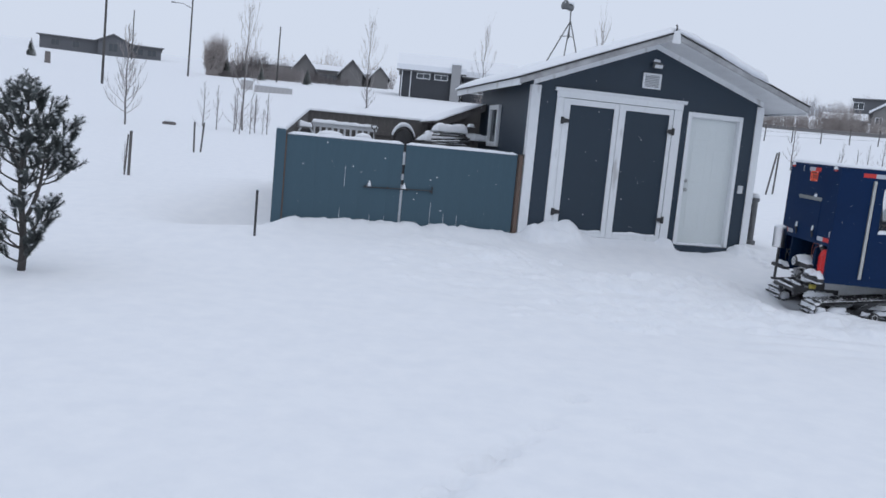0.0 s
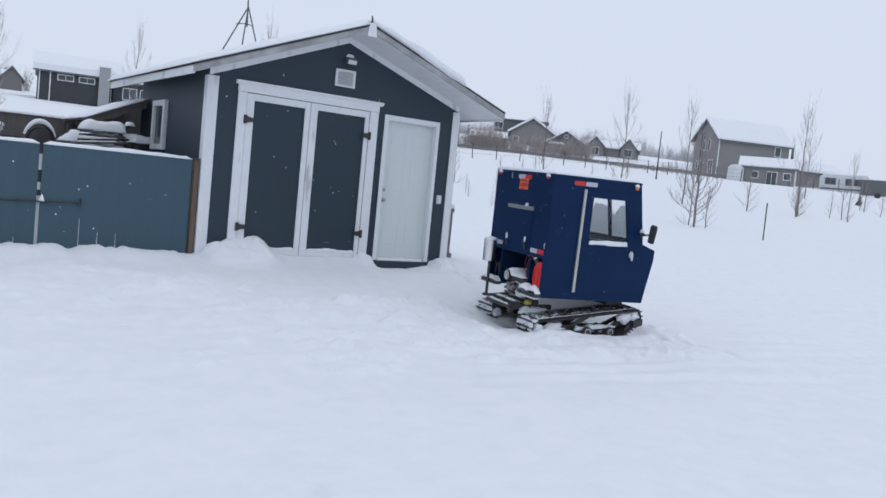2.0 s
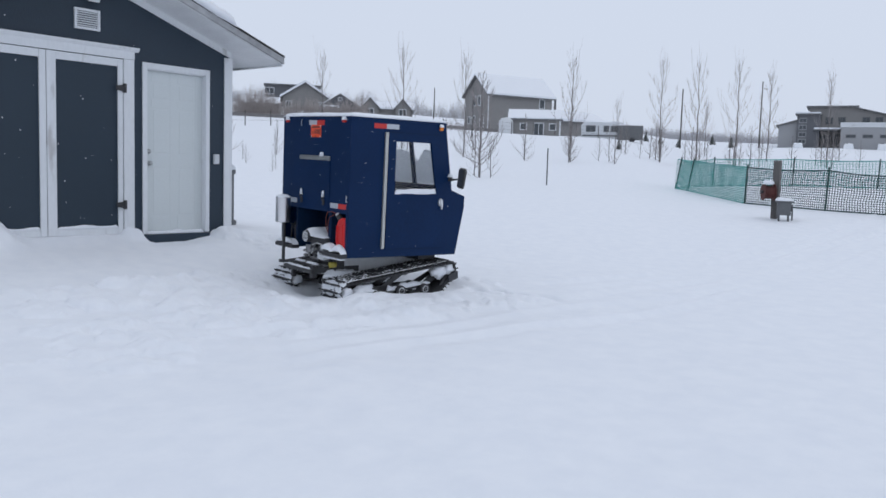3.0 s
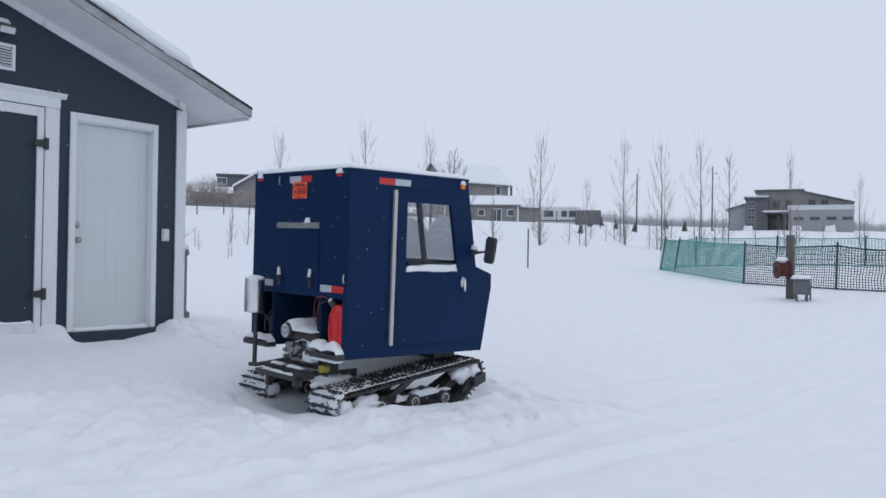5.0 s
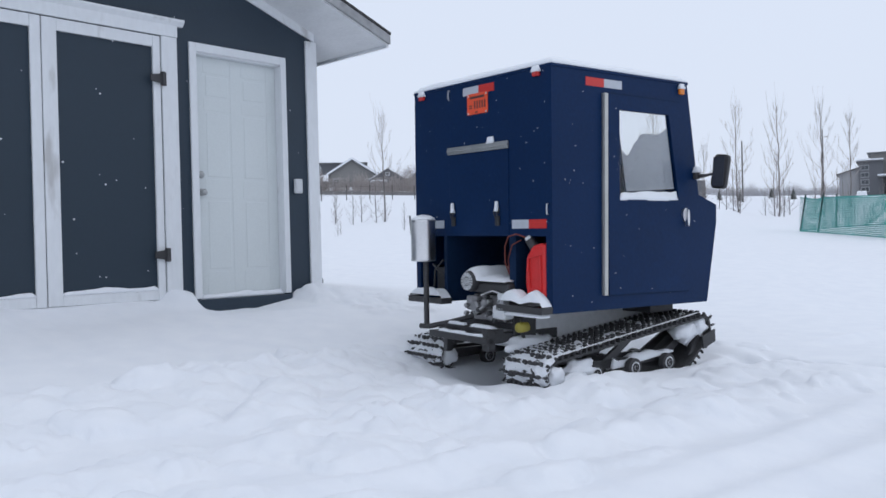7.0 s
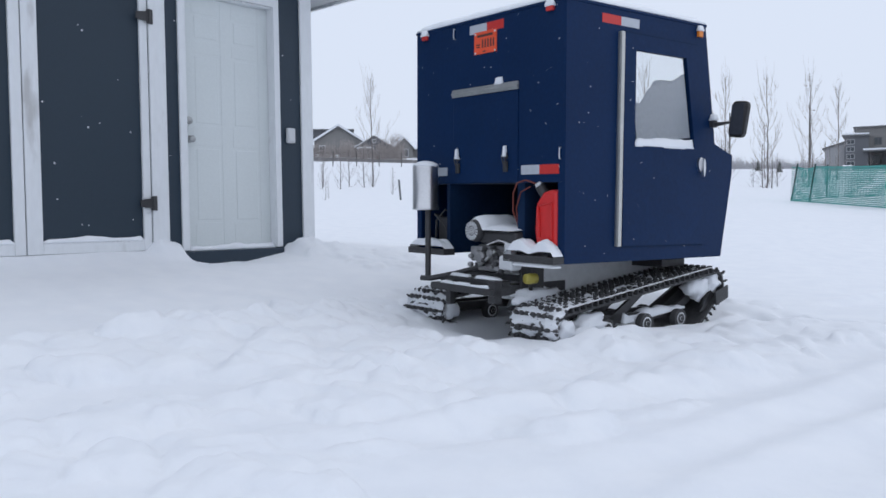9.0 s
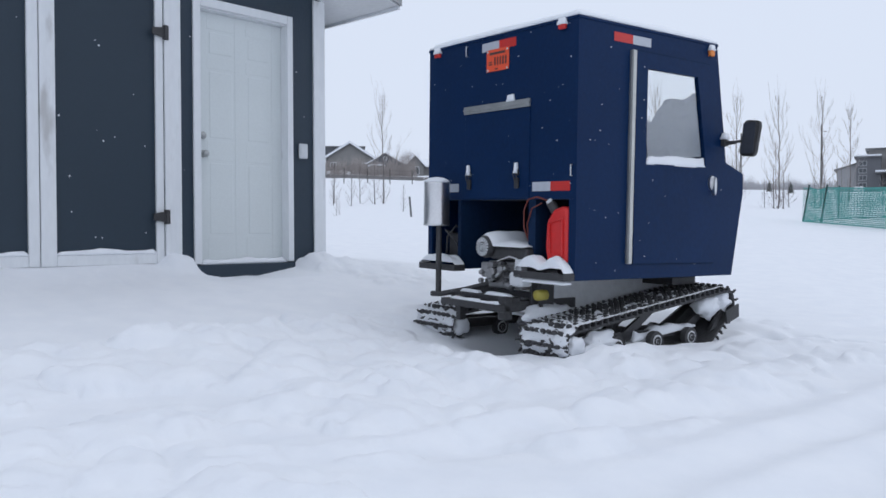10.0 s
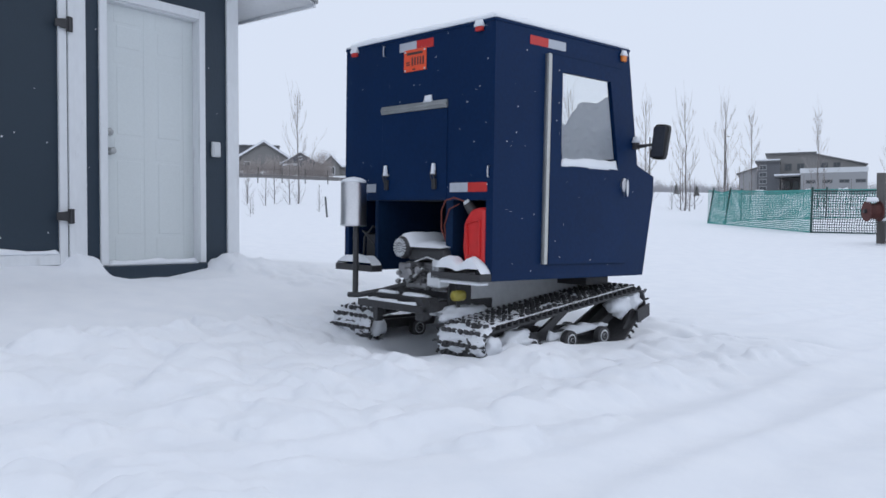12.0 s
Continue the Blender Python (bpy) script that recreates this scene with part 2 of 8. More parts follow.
def rod(bm, p, q, r0, r1=None, seg=8, caps=True):
    """A straight round bar from p to q, tapering from r0 to r1."""
    p, q = Vector(p), Vector(q)
    r1 = r0 if r1 is None else r1
    d = (q - p).normalized()
    a = d.orthogonal().normalized()
    b = d.cross(a)
    rings = []
    for c, r in ((p, r0), (q, r1)):
        rings.append([bm.verts.new(c + (a * math.cos(t) + b * math.sin(t)) * r) for t in (2 * math.pi * k / seg for k in range(seg))])
    for k in range(seg):
        bm.faces.new((rings[0][k], rings[0][(k + 1) % seg], rings[1][(k + 1) % seg], rings[1][k]))
    if caps:
        bm.faces.new(rings[0][::-1])
        bm.faces.new(rings[1])


def tube(bm, pts, r, seg=8):
    """A bent round bar through the points; r is one radius or one for each point."""
    pts = [Vector(p) for p in pts]
    rs = r if isinstance(r, (list, tuple)) else [r] * len(pts)
    rings = []
    a = None
    for i, p in enumerate(pts):
        d = (pts[min(i + 1, len(pts) - 1)] - pts[max(i - 1, 0)]).normalized()
        a = d.orthogonal().normalized() if a is None else (a - d * a.dot(d)).normalized()
        b = d.cross(a)
        rings.append([bm.verts.new(p + (a * math.cos(t) + b * math.sin(t)) * rs[i]) for t in (2 * math.pi * k / seg for k in range(seg))])
    for u, v in zip(rings, rings[1:]):
        for k in range(seg):
            bm.faces.new((u[k], u[(k + 1) % seg], v[(k + 1) % seg], v[k]))
    bm.faces.new(rings[0][::-1])
    bm.faces.new(rings[-1])


def lathe(bm, profile, seg=20, m=None):
    """A turned shape about z from (radius, height) pairs."""
    made, rings = [], []
    for r, z in profile:
        ring = [bm.verts.new((r * math.cos(t), r * math.sin(t), z)) for t in (2 * math.pi * k / seg for k in range(seg))]
        rings.append(ring)
        made += ring
    for u, v in zip(rings, rings[1:]):
        for k in range(seg):
            bm.faces.new((u[k], u[(k + 1) % seg], v[(k + 1) % seg], v[k]))
    bm.faces.new(rings[0][::-1])
    bm.faces.new(rings[-1])
    if m is not None:
        bmesh.ops.transform(bm, matrix=m, verts=made)


def mound(bm, x0, x1, y0, y1, z, high, seed=0, nx=14, ny=8, rough=0.3, slope=(0.0, 0.0), edge=0.25, skirt=0.012):
    """A cap of lying snow on a rectangle: rounded rims and an uneven top. slope: rise along x and y."""
    grid = []
    for i in range(nx + 1):
        row = []
        for j in range(ny + 1):
            a, b = i / nx, j / ny
            x, y = x0 + (x1 - x0) * a, y0 + (y1 - y0) * b
            rim = min(a, 1 - a) * (x1 - x0), min(b, 1 - b) * (y1 - y0)
            e = min(1.0, min(rim) / max(1e-6, edge * min(x1 - x0, y1 - y0)))
            h = high * math.sqrt(max(0.0, 1 - (1 - e) ** 2)) * (1 + rough * noise.noise((x * 3.1 + seed * 7.3, y * 3.1, seed)) + 0.4 * rough * noise.noise((x * 11, y * 11 + seed, 3.3)))
            w = 0.012 * noise.noise((x * 5, y * 5, seed + 9.1))
            row.append(bm.verts.new((x + (w if 0 < i < nx else w * 0.6), y + w * 0.6, z + skirt + h + slope[0] * (x - x0) + slope[1] * (y - y0))))
        grid.append(row)
    for i in range(nx):
        for j in range(ny):
            bm.faces.new((grid[i][j], grid[i + 1][j], grid[i + 1][j + 1], grid[i][j + 1]))
    ring = [grid[i][0] for i in range(nx + 1)] + [grid[nx][j] for j in range(1, ny + 1)] + [grid[i][ny] for i in range(nx - 1, -1, -1)] + [grid[0][j] for j in range(ny - 1, 0, -1)]
    low = [bm.verts.new((v.co.x, v.co.y, v.co.z - skirt)) for v in ring]
    n = len(ring)
    for k in range(n):
        bm.faces.new((ring[k], low[k], low[(k + 1) % n], ring[(k + 1) % n]))
    bm.faces.new(low[::-1])


def shape(name, bm, mat, smooth=False, bevel=0.0):
    """The object of a finished bmesh."""
    if bevel:
        bmesh.ops.bevel(bm, geom=list(bm.edges), offset=bevel, segments=2, affect="EDGES", profile=0.5, clamp_overlap=True)
    bmesh.ops.recalc_face_normals(bm, faces=bm.faces)
    me = bpy.data.meshes.new(name)
    bm.to_mesh(me)
    bm.free()
    me.materials.append(mat)
    if smooth:
        me.polygons.foreach_set("use_smooth", [True] * len(me.polygons))
    return new(name, me)


def part(name, bm, mat, parent, label="", smooth=False, bevel=0.0):
    ob = shape(name, bm, mat, smooth, bevel)
    ob.parent = parent
    return tagged(ob, label) if label else ob


def again(ob, m, parent):
    """A second part on the same mesh."""
    o = new(ob.name, ob.data)
    o.parent = parent
    o.matrix_basis = m
    return o


def thing(name, m, label, category, group="", kind=""):
    e = new(name)
    e.empty_display_size = 0.2
    e.matrix_basis = m
    return tagged(e, label, category, group, kind)


def B():
    return bmesh.new()


def block(name, mat, parent, x0, x1, y0, y1, z0, z1, bevel=0.004, label=""):
    bm = B()
    box(bm, x0, x1, y0, y1, z0, z1, bevel)
    return part(name, bm, mat, parent, label)


# ---- the snow ground ----
def lattice(x, y, s):
    """Smooth random heights between -1 and 1 on a unit lattice."""
    xi, yi = np.floor(x), np.floor(y)
    fx, fy = x - xi, y - yi
    fx, fy = fx * fx * fx * (fx * (fx * 6 - 15) + 10), fy * fy * fy * (fy * (fy * 6 - 15) + 10)

    def h(a, b):
        v = np.sin(a * 127.1 + b * 311.7 + s * 74.7) * 43758.5453
        return 2 * (v - np.floor(v)) - 1
    top = h(xi, yi) * (1 - fx) + h(xi + 1, yi) * fx
    low = h(xi, yi + 1) * (1 - fx) + h(xi + 1, yi + 1) * fx
    return top * (1 - fy) + low * fy


def blob(x, y, cx, cy, r):
    return np.exp(-((x - cx) ** 2 + (y - cy) ** 2) / r ** 2)


def land(x, y):
    """The lie of the land without its small relief: a level yard, then slopes that climb steeper in the north than in the east."""
    full = np.hypot(x + 5, y + 9)
    az = np.degrees(np.arctan2(x + 5, y + 9))
    # distances in the east are stretched to fit the camera's view
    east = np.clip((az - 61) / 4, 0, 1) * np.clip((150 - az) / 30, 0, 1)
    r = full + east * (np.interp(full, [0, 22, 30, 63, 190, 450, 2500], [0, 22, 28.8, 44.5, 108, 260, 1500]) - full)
    e = np.interp(az, [-180, -90, -30, 10, 40, 52, 60, 72, 80, 110, 180], [0.4, 1.5, 3.0, 2.9, 2.5, 2.0, 1.7, 1.35, 1.1, 0.6, 0.4])
    near = -0.35 + 1.5 * (np.clip(r - 8, 0, 42) / 42) ** 1.3
    s = (0.1 + 130 * np.tan(np.radians(e))) / 83
    q = np.where(r > 230, 230 + (r - 230) * 0.12, r) - 46
    far = s * 0.5 * (q + np.sqrt(q * q + 60))
    far = far - s * 0.5 * (-46 + math.sqrt(46 * 46 + 60))
    dx = np.maximum(np.maximum(-6.5 - x, x - 1.6), 0)
    dy = np.maximum(np.maximum(-y, y - 6), 0)
    pad = 0.29 * np.exp(-(dx * dx + dy * dy) / 1.9 ** 2)
    open_land = 1.0 + (near + far - 1.0) * (full + 1e-6) / (r + 1e-6)
    # lift by bearing, fitted to the far heights in the camera's view
    lift = np.tan(np.radians(np.interp(az, [-180, -90, -30, -8, 10, 40, 55, 67, 75, 110, 180], [0.0, 0.3, 0.45, 0.5, 0.71, 1.02, 0.96, 0.85, 0.9, 0.8, 0.0])))
    rise = np.clip((full - 10) / 12, 0, 1)
    rise = rise * rise * (3 - 2 * rise)
    # the yard falls away from the shed, fitted to the camera's height
    fall = (0.030 * np.clip(-0.3 - y, 0, 4.5) + 0.009 * np.clip(-4.8 - y, 0, 12)) * (1 - rise)
    # dip that fits the net fence and post to the camera's view
    hollow = 0.21 * np.exp(-((full - 22) / 11) ** 2) * np.clip((az - 60) / 8, 0, 1) * np.clip((150 - az) / 20, 0, 1)
    return open_land + pad - fall - hollow + lift * rise * (np.minimum(full, 230) + 0.12 * np.clip(full - 230, 0, 2000))


def afield(x, y):
    """A place beyond the yard, its bearing shifted to fit the camera's view."""
    r, az = math.hypot(x + 5, y + 9), math.degrees(math.atan2(x + 5, y + 9))
    a = math.radians(az + float(np.interp(az, [-60, -8, 10, 40, 46, 56, 66, 75, 110], [-0.9, -0.89, -0.72, 0.02, 0.05, 0.25, 0.36, 0.56, 0.6])))
    return -5 + r * math.sin(a), -9 + r * math.cos(a)


def scatter_lumps():
    """Thrown clods of snow: centre, radius and height of each, dense in a few churned places."""
    rng = random.Random(17)
    out = []
    for x0, x1, y0, y1, n, r0, r1 in ((-2.5, -0.45, -3.4, -2.0, 50, 0.07, 0.26), (-2.2, 0.1, -2.3, -1.9, 30, 0.07, 0.20), (-5.2, -2.3, -2.7, -1.3, 26, 0.08, 0.22), (-1.1, -0.1, -4.1, -2.5, 26, 0.05, 0.13),
                                      (-0.3, 0.6, -2.1, -1.7, 18, 0.05, 0.14), (1.05, 1.75, -1.1, -0.15, 40, 0.06, 0.15), (0.5, 1.6, -4.75, -4.05, 24, 0.05, 0.12), (1.5, 2.5, -4.2, -3.2, 24, 0.05, 0.14),
                                      (-2.6, -1.75, -0.42, -0.05, 26, 0.05, 0.12), (-4.2, -1.0, -4.2, -3.2, 26, 0.05, 0.16), (-0.3, 1.9, -2.6, -1.6, 8, 0.04, 0.08), (-2.8, -0.3, -4.6, -3.2, 46, 0.07, 0.26), (-0.7, 1.3, -4.5, -3.85, 30, 0.07, 0.20)):
        for k in range(n):
            r = rng.uniform(r0, r1) * rng.uniform(0.7, 1.0)
            out.append((rng.uniform(x0, x1), rng.uniform(y0, y1), r, r * rng.uniform(0.16, 0.36)))
    return out


LUMPS = scatter_lumps()


def step(a, lo, hi):
    t = np.clip((a - lo) / (hi - lo), 0, 1)
    return t * t * (3 - 2 * t)


def crumble(x, y):
    """Puffy broken relief between 0 and about 1: rounded lumps with creases between them, at four sizes."""
    z, a, size = 0.0, 1.0, 0.46
    for k in range(4):
        c, q = math.cos(1.1 * k + 0.4), math.sin(1.1 * k + 0.4)
        u, v = (x * c - y * q) / size, (x * q + y * c) / size
        z = z + a * np.abs(lattice(u + 0.35 * lattice(v * 1.7, u * 1.7, 50 + k), v, 60 + k))
        a, size = a * 0.66, size * 0.50
    return z


def clods(x, y):
    """Heights of the churned snow between the doors, the yard and the vehicle."""
    z = np.zeros_like(x)
    near = (x > -6.4) & (x < 4.2) & (y > -6.3) & (y < 0.1)
    px, py = x[near], y[near]
    if px.size == 0:
        return z
    puff = crumble(px, py)
    wx = px + 0.05 * lattice(px / 0.12, py / 0.12, 21) + 0.025 * lattice(px / 0.05, py / 0.05, 23)
    wy = py + 0.05 * lattice(px / 0.12, py / 0.12, 22) + 0.025 * lattice(px / 0.05, py / 0.05, 24)
    top = np.zeros_like(px)
    for cx, cy, r, h in LUMPS:
        d = ((wx - cx) ** 2 + (wy - cy) ** 2) / (r * r)
        hit = d < 1
        top[hit] = np.maximum(top[hit], h * (1 - d[hit]) ** 0.62)
    # the churned bed itself, with a sharp broken rim towards the trodden pad
    rim = np.interp(px, [-5.6, -3.4, -2.4, -1.7, -1.1, -0.5, 0.1, 0.35], [-0.6, -0.7, -1.5, -1.92, -1.80, -1.95, -1.78, -1.8]) + 0.14 * lattice(px / 0.27, py / 0.4, 25)
    gone = rim - py
    patch = np.clip(0.62 + 0.75 * lattice(px / 0.85, py / 0.7, 70), 0.10, 1.25)
    bed = step(gone, 0.0, 0.12) * step(py, -5.2, -3.4) * step(px, -5.8, -3.0) * (1 - step(px, -0.40, 0.10))
    deep = 0.012 + (0.024 + 0.040 * np.exp(-np.maximum(gone, 0) / 1.2)) * patch * puff
    # snow thrown up beside the vehicle's near track
    ux, uy = (px - 0.294) * 0.9858 - (py + 3.422) * 0.1679, (px - 0.294) * 0.1679 + (py + 3.422) * 0.9858
    side = np.exp(-((uy + 0.58) / 0.50) ** 4) * step(ux, -1.5, -0.6) * (1 - step(ux, 1.5, 2.4))
    z[near] = top * (0.60 + 0.40 * puff) + np.maximum(bed * deep, side * (0.012 + 0.055 * patch * puff))
    # soft swells of the walked-over snow before it
    z[near] += 0.014 * lattice(px / 0.62 + 0.4 * py, py / 0.5, 71) * step(py, -6.3, -5.2) * (1 - step(py, -2.2, -1.6)) * step(px, -6.4, -5.2) * (1 - step(px, 3.0, 4.2))
    return z


def ground_height(x, y):
    x, y = np.asarray(x, float), np.asarray(y, float)
    z = land(x, y)
    r = np.hypot(x + 5, y + 9)
    z = z + 0.018 * lattice(x / 3.1, y / 3.1, 1) * np.clip(r / 12, 0.25, 1) + 0.35 * lattice(x / 19, y / 19, 2) * np.clip((r - 20) / 60, 0, 1)
    # faint wind-packed unevenness
    z = z + 0.0015 * lattice(x / 1.7 + 0.3 * y, y / 1.1, 3) + 0.0008 * lattice(x / 0.31, y / 0.24, 33)
    # trodden pad before the doors, lowest under the single door
    z = z - 0.040 * np.exp(-((x + 0.4) / 2.0) ** 6 - ((y + 0.95) / 0.92) ** 6)
    z = z + 0.078 * np.exp(-((x + 1.2) / 1.05) ** 8 - (y / 0.22) ** 2)
    z = z - 0.055 * step(x + 0.35 * (y + 0.1), -0.05, 0.0) * (1 - step(x, 0.55, 1.10)) * np.exp(-((y + 0.02) / 0.40) ** 4) + 0.010 * lattice(x / 0.11, y / 0.11, 18) * np.exp(-((x - 0.5) / 0.7) ** 4 - (y / 0.2) ** 2)
    z = z + clods(x.ravel(), y.ravel()).reshape(x.shape)
    # long shallow ruts that leave the yard eastward
    for k, (off, deep) in enumerate(((0.0, 1.0), (0.34, 0.7), (0.75, 1.0), (1.25, 0.6), (1.7, 0.8))):
        c = -3.62 - off + 0.09 * np.sin(x * (0.7 + 0.13 * k) + 2 * k) - 0.16 * (x + 0.6) + 0.020 * np.clip(x, 0, 30) ** 1.6
        w = deep * np.clip((x + 2.2) / 1.0, 0, 1) * np.clip((26 - x) / 10, 0, 1) * np.clip(0.5 + 0.9 * lattice(x / 1.3, y / 2, 40 + k), 0, 1)
        z = z + w * (-0.042 * np.exp(-((y - c) / 0.12) ** 2) + 0.030 * np.exp(-((y - c - 0.19) / 0.08) ** 2)) * (1 + 0.25 * lattice(x / 0.3, y / 0.3, 9))
    # hollow and thrown snow round the tracked vehicle
    ux, uy = (x - 0.294) * 0.9858 - (y + 3.422) * 0.1679, (x - 0.294) * 0.1679 + (y + 3.422) * 0.9858
    z = z - 0.05 * np.exp(-((ux - 0.45) / 0.9) ** 4 - ((uy - 0.68) / 0.8) ** 4)
    z = z + 0.085 * np.exp(-((ux - 0.5) / 0.85) ** 4 - ((uy + 0.22) / 0.14) ** 2) * (1 + 0.45 * lattice(x / 0.2, y / 0.2, 11))
    z = z + 0.055 * np.exp(-((ux + 0.14) / 0.13) ** 2 - ((uy - 0.12) / 0.26) ** 2) * (1 + 0.5 * lattice(x / 0.13, y / 0.13, 15))
    z = z + 0.08 * np.exp(-((ux - 1.85) / 0.3) ** 2 - ((uy - 0.5) / 0.8) ** 2) - 0.05 * np.exp(-((ux - 1.62) / 0.14) ** 2 - ((uy - 0.3) / 0.35) ** 2)
    z = z - 0.07 * np.exp(-((ux - 0.22) / 0.30) ** 4 - ((uy - 0.66) / 0.26) ** 4)
    # furrows dug in front of the tracks
    for k in range(4):
        z = z - 0.075 * np.exp(-((ux - 1.75 - 0.16 * k) / 0.06) ** 2 - ((uy + 0.12 + 0.22 * k) / 0.16) ** 2)
    # drift at the corner of the double doors, between the doors and along the gate
    z = z + (0.27 * blob(x, y, -2.36, -0.10, 0.24) + 0.26 * blob(x, y, -1.90, -0.12, 0.27)) * (1 + 0.22 * lattice(x / 0.17, y / 0.17, 13)) + 0.012 * lattice(x / 0.07, y / 0.07, 19) * blob(x, y, -2.15, -0.12, 0.5) + 0.12 * step(-x, 0.015, 0.06) * step(x, -0.36, -0.2) * np.exp(-((y + 0.02) / 0.13) ** 2) + 0.09 * step(x, 0.93, 1.06) * np.exp(-((x - 1.15) / 0.32) ** 4 - ((y + 0.1) / 0.26) ** 2) * (1 + 0.4 * lattice(x / 0.1, y / 0.1, 14))
    z = z + 0.10 * np.exp(-((y + 0.1) / 0.35) ** 2) * np.clip((-2.6 - x) / 0.3, 0, 1) * np.clip((x + 6.6) / 0.3, 0, 1) * (1 + 0.35 * lattice(x / 0.22, y / 0.5, 12) + 0.2 * lattice(x / 0.07, y / 0.3, 20))
    # wind scoop beside the gate
    z = z - 0.42 * blob(x, y, -7.0, 1.0, 1.0) + 0.16 * blob(x, y, -8.8, 2.2, 1.5)
    # one half-filled line of footprints
    t = np.clip(((x + 5.6) * 1.4 + (y + 8.5) * 1.7) / 4.85, 0, 1)
    off = np.hypot(x + 5.6 - 1.4 * t, y + 8.5 - 1.7 * t)
    z = z - 0.030 * np.exp(-(off / 0.07) ** 2) * np.clip(4 * (1 - t), 0, 1) * (0.8 + 0.4 * lattice(x / 0.15, y / 0.15, 16))
    for fx, fy, k in ((-5.66, -8.62, 1.0), (-5.53, -8.42, 0.6), (-5.38, -8.22, 1.0), (-5.27, -8.16, 0.7), (-5.16, -8.02, 0.7), (-4.95, -7.78, 0.5), (-4.74, -7.52, 0.5), (-4.30, -6.95, 0.7), (-4.08, -7.54, 0.5)):
        d = ((x - fx) ** 2 + (y - fy) ** 2) / 0.07 ** 2
        z = z - 0.09 * k * np.exp(-d * d) + 0.02 * k * np.exp(-(d - 2.6) ** 2)
    return z


def ground_at(x, y):
    return float(ground_height(np.array([x]), np.array([y]))[0])


def spread(lo, hi, fine, a, b, coarse, reach):
    """Grid lines: fine inside lo..hi, coarse in a..b, then ever wider out to reach."""
    mid = list(np.arange(lo, hi + 1e-6, fine))
    left, right = list(np.arange(a, lo - 1e-6, coarse)), list(np.arange(hi + coarse, b + 1e-6, coarse))
    out, step, p = [], coarse, b
    while p < reach:
        step *= 1.085
        p += step
        out.append(p)
    out2, step, p = [], coarse, a
    while p > -reach:
        step *= 1.085
        p -= step
        out2.append(p)
    return np.array(out2[::-1] + left + mid + right + out)


def build_ground():
    xs = spread(-3.4, 2.6, 0.02, -9.5, 5.5, 0.04, 2200)
    ys = spread(-5.6, 0.1, 0.02, -12.5, 3.0, 0.04, 2200)
    gx, gy = np.meshgrid(xs, ys)
    gz = ground_height(gx.ravel(), gy.ravel())
    verts = np.stack([gx.ravel(), gy.ravel(), gz], 1)
    nx, ny = len(xs), len(ys)
    i = (np.arange(ny - 1)[:, None] * nx + np.arange(nx - 1)[None, :]).ravel()
    faces = np.stack([i, i + 1, i + nx + 1, i + nx], 1)
    me = bpy.data.meshes.new("ground")
    me.from_pydata(verts.tolist(), [], faces.tolist())
    me.polygons.foreach_set("use_smooth", [True] * len(me.polygons))
    me.materials.append(SNOW)
    tagged(new("ground", me), "deep white snow, churned near the doors and smooth beyond", "ground", kind="structure")


build_ground()


# ---- the shed ----
RIDGE_X, EAVE, PITCH = -0.69, 2.36, 0.385
EAST_EAVE, EAST_PITCH = 2.41, 0.358
RIDGE_Z, FRONT, BACK = 3.245, -0.62, 3.45


def roof_z(x):
    return RIDGE_Z - (PITCH if x < RIDGE_X else EAST_PITCH) * abs(x - RIDGE_X)


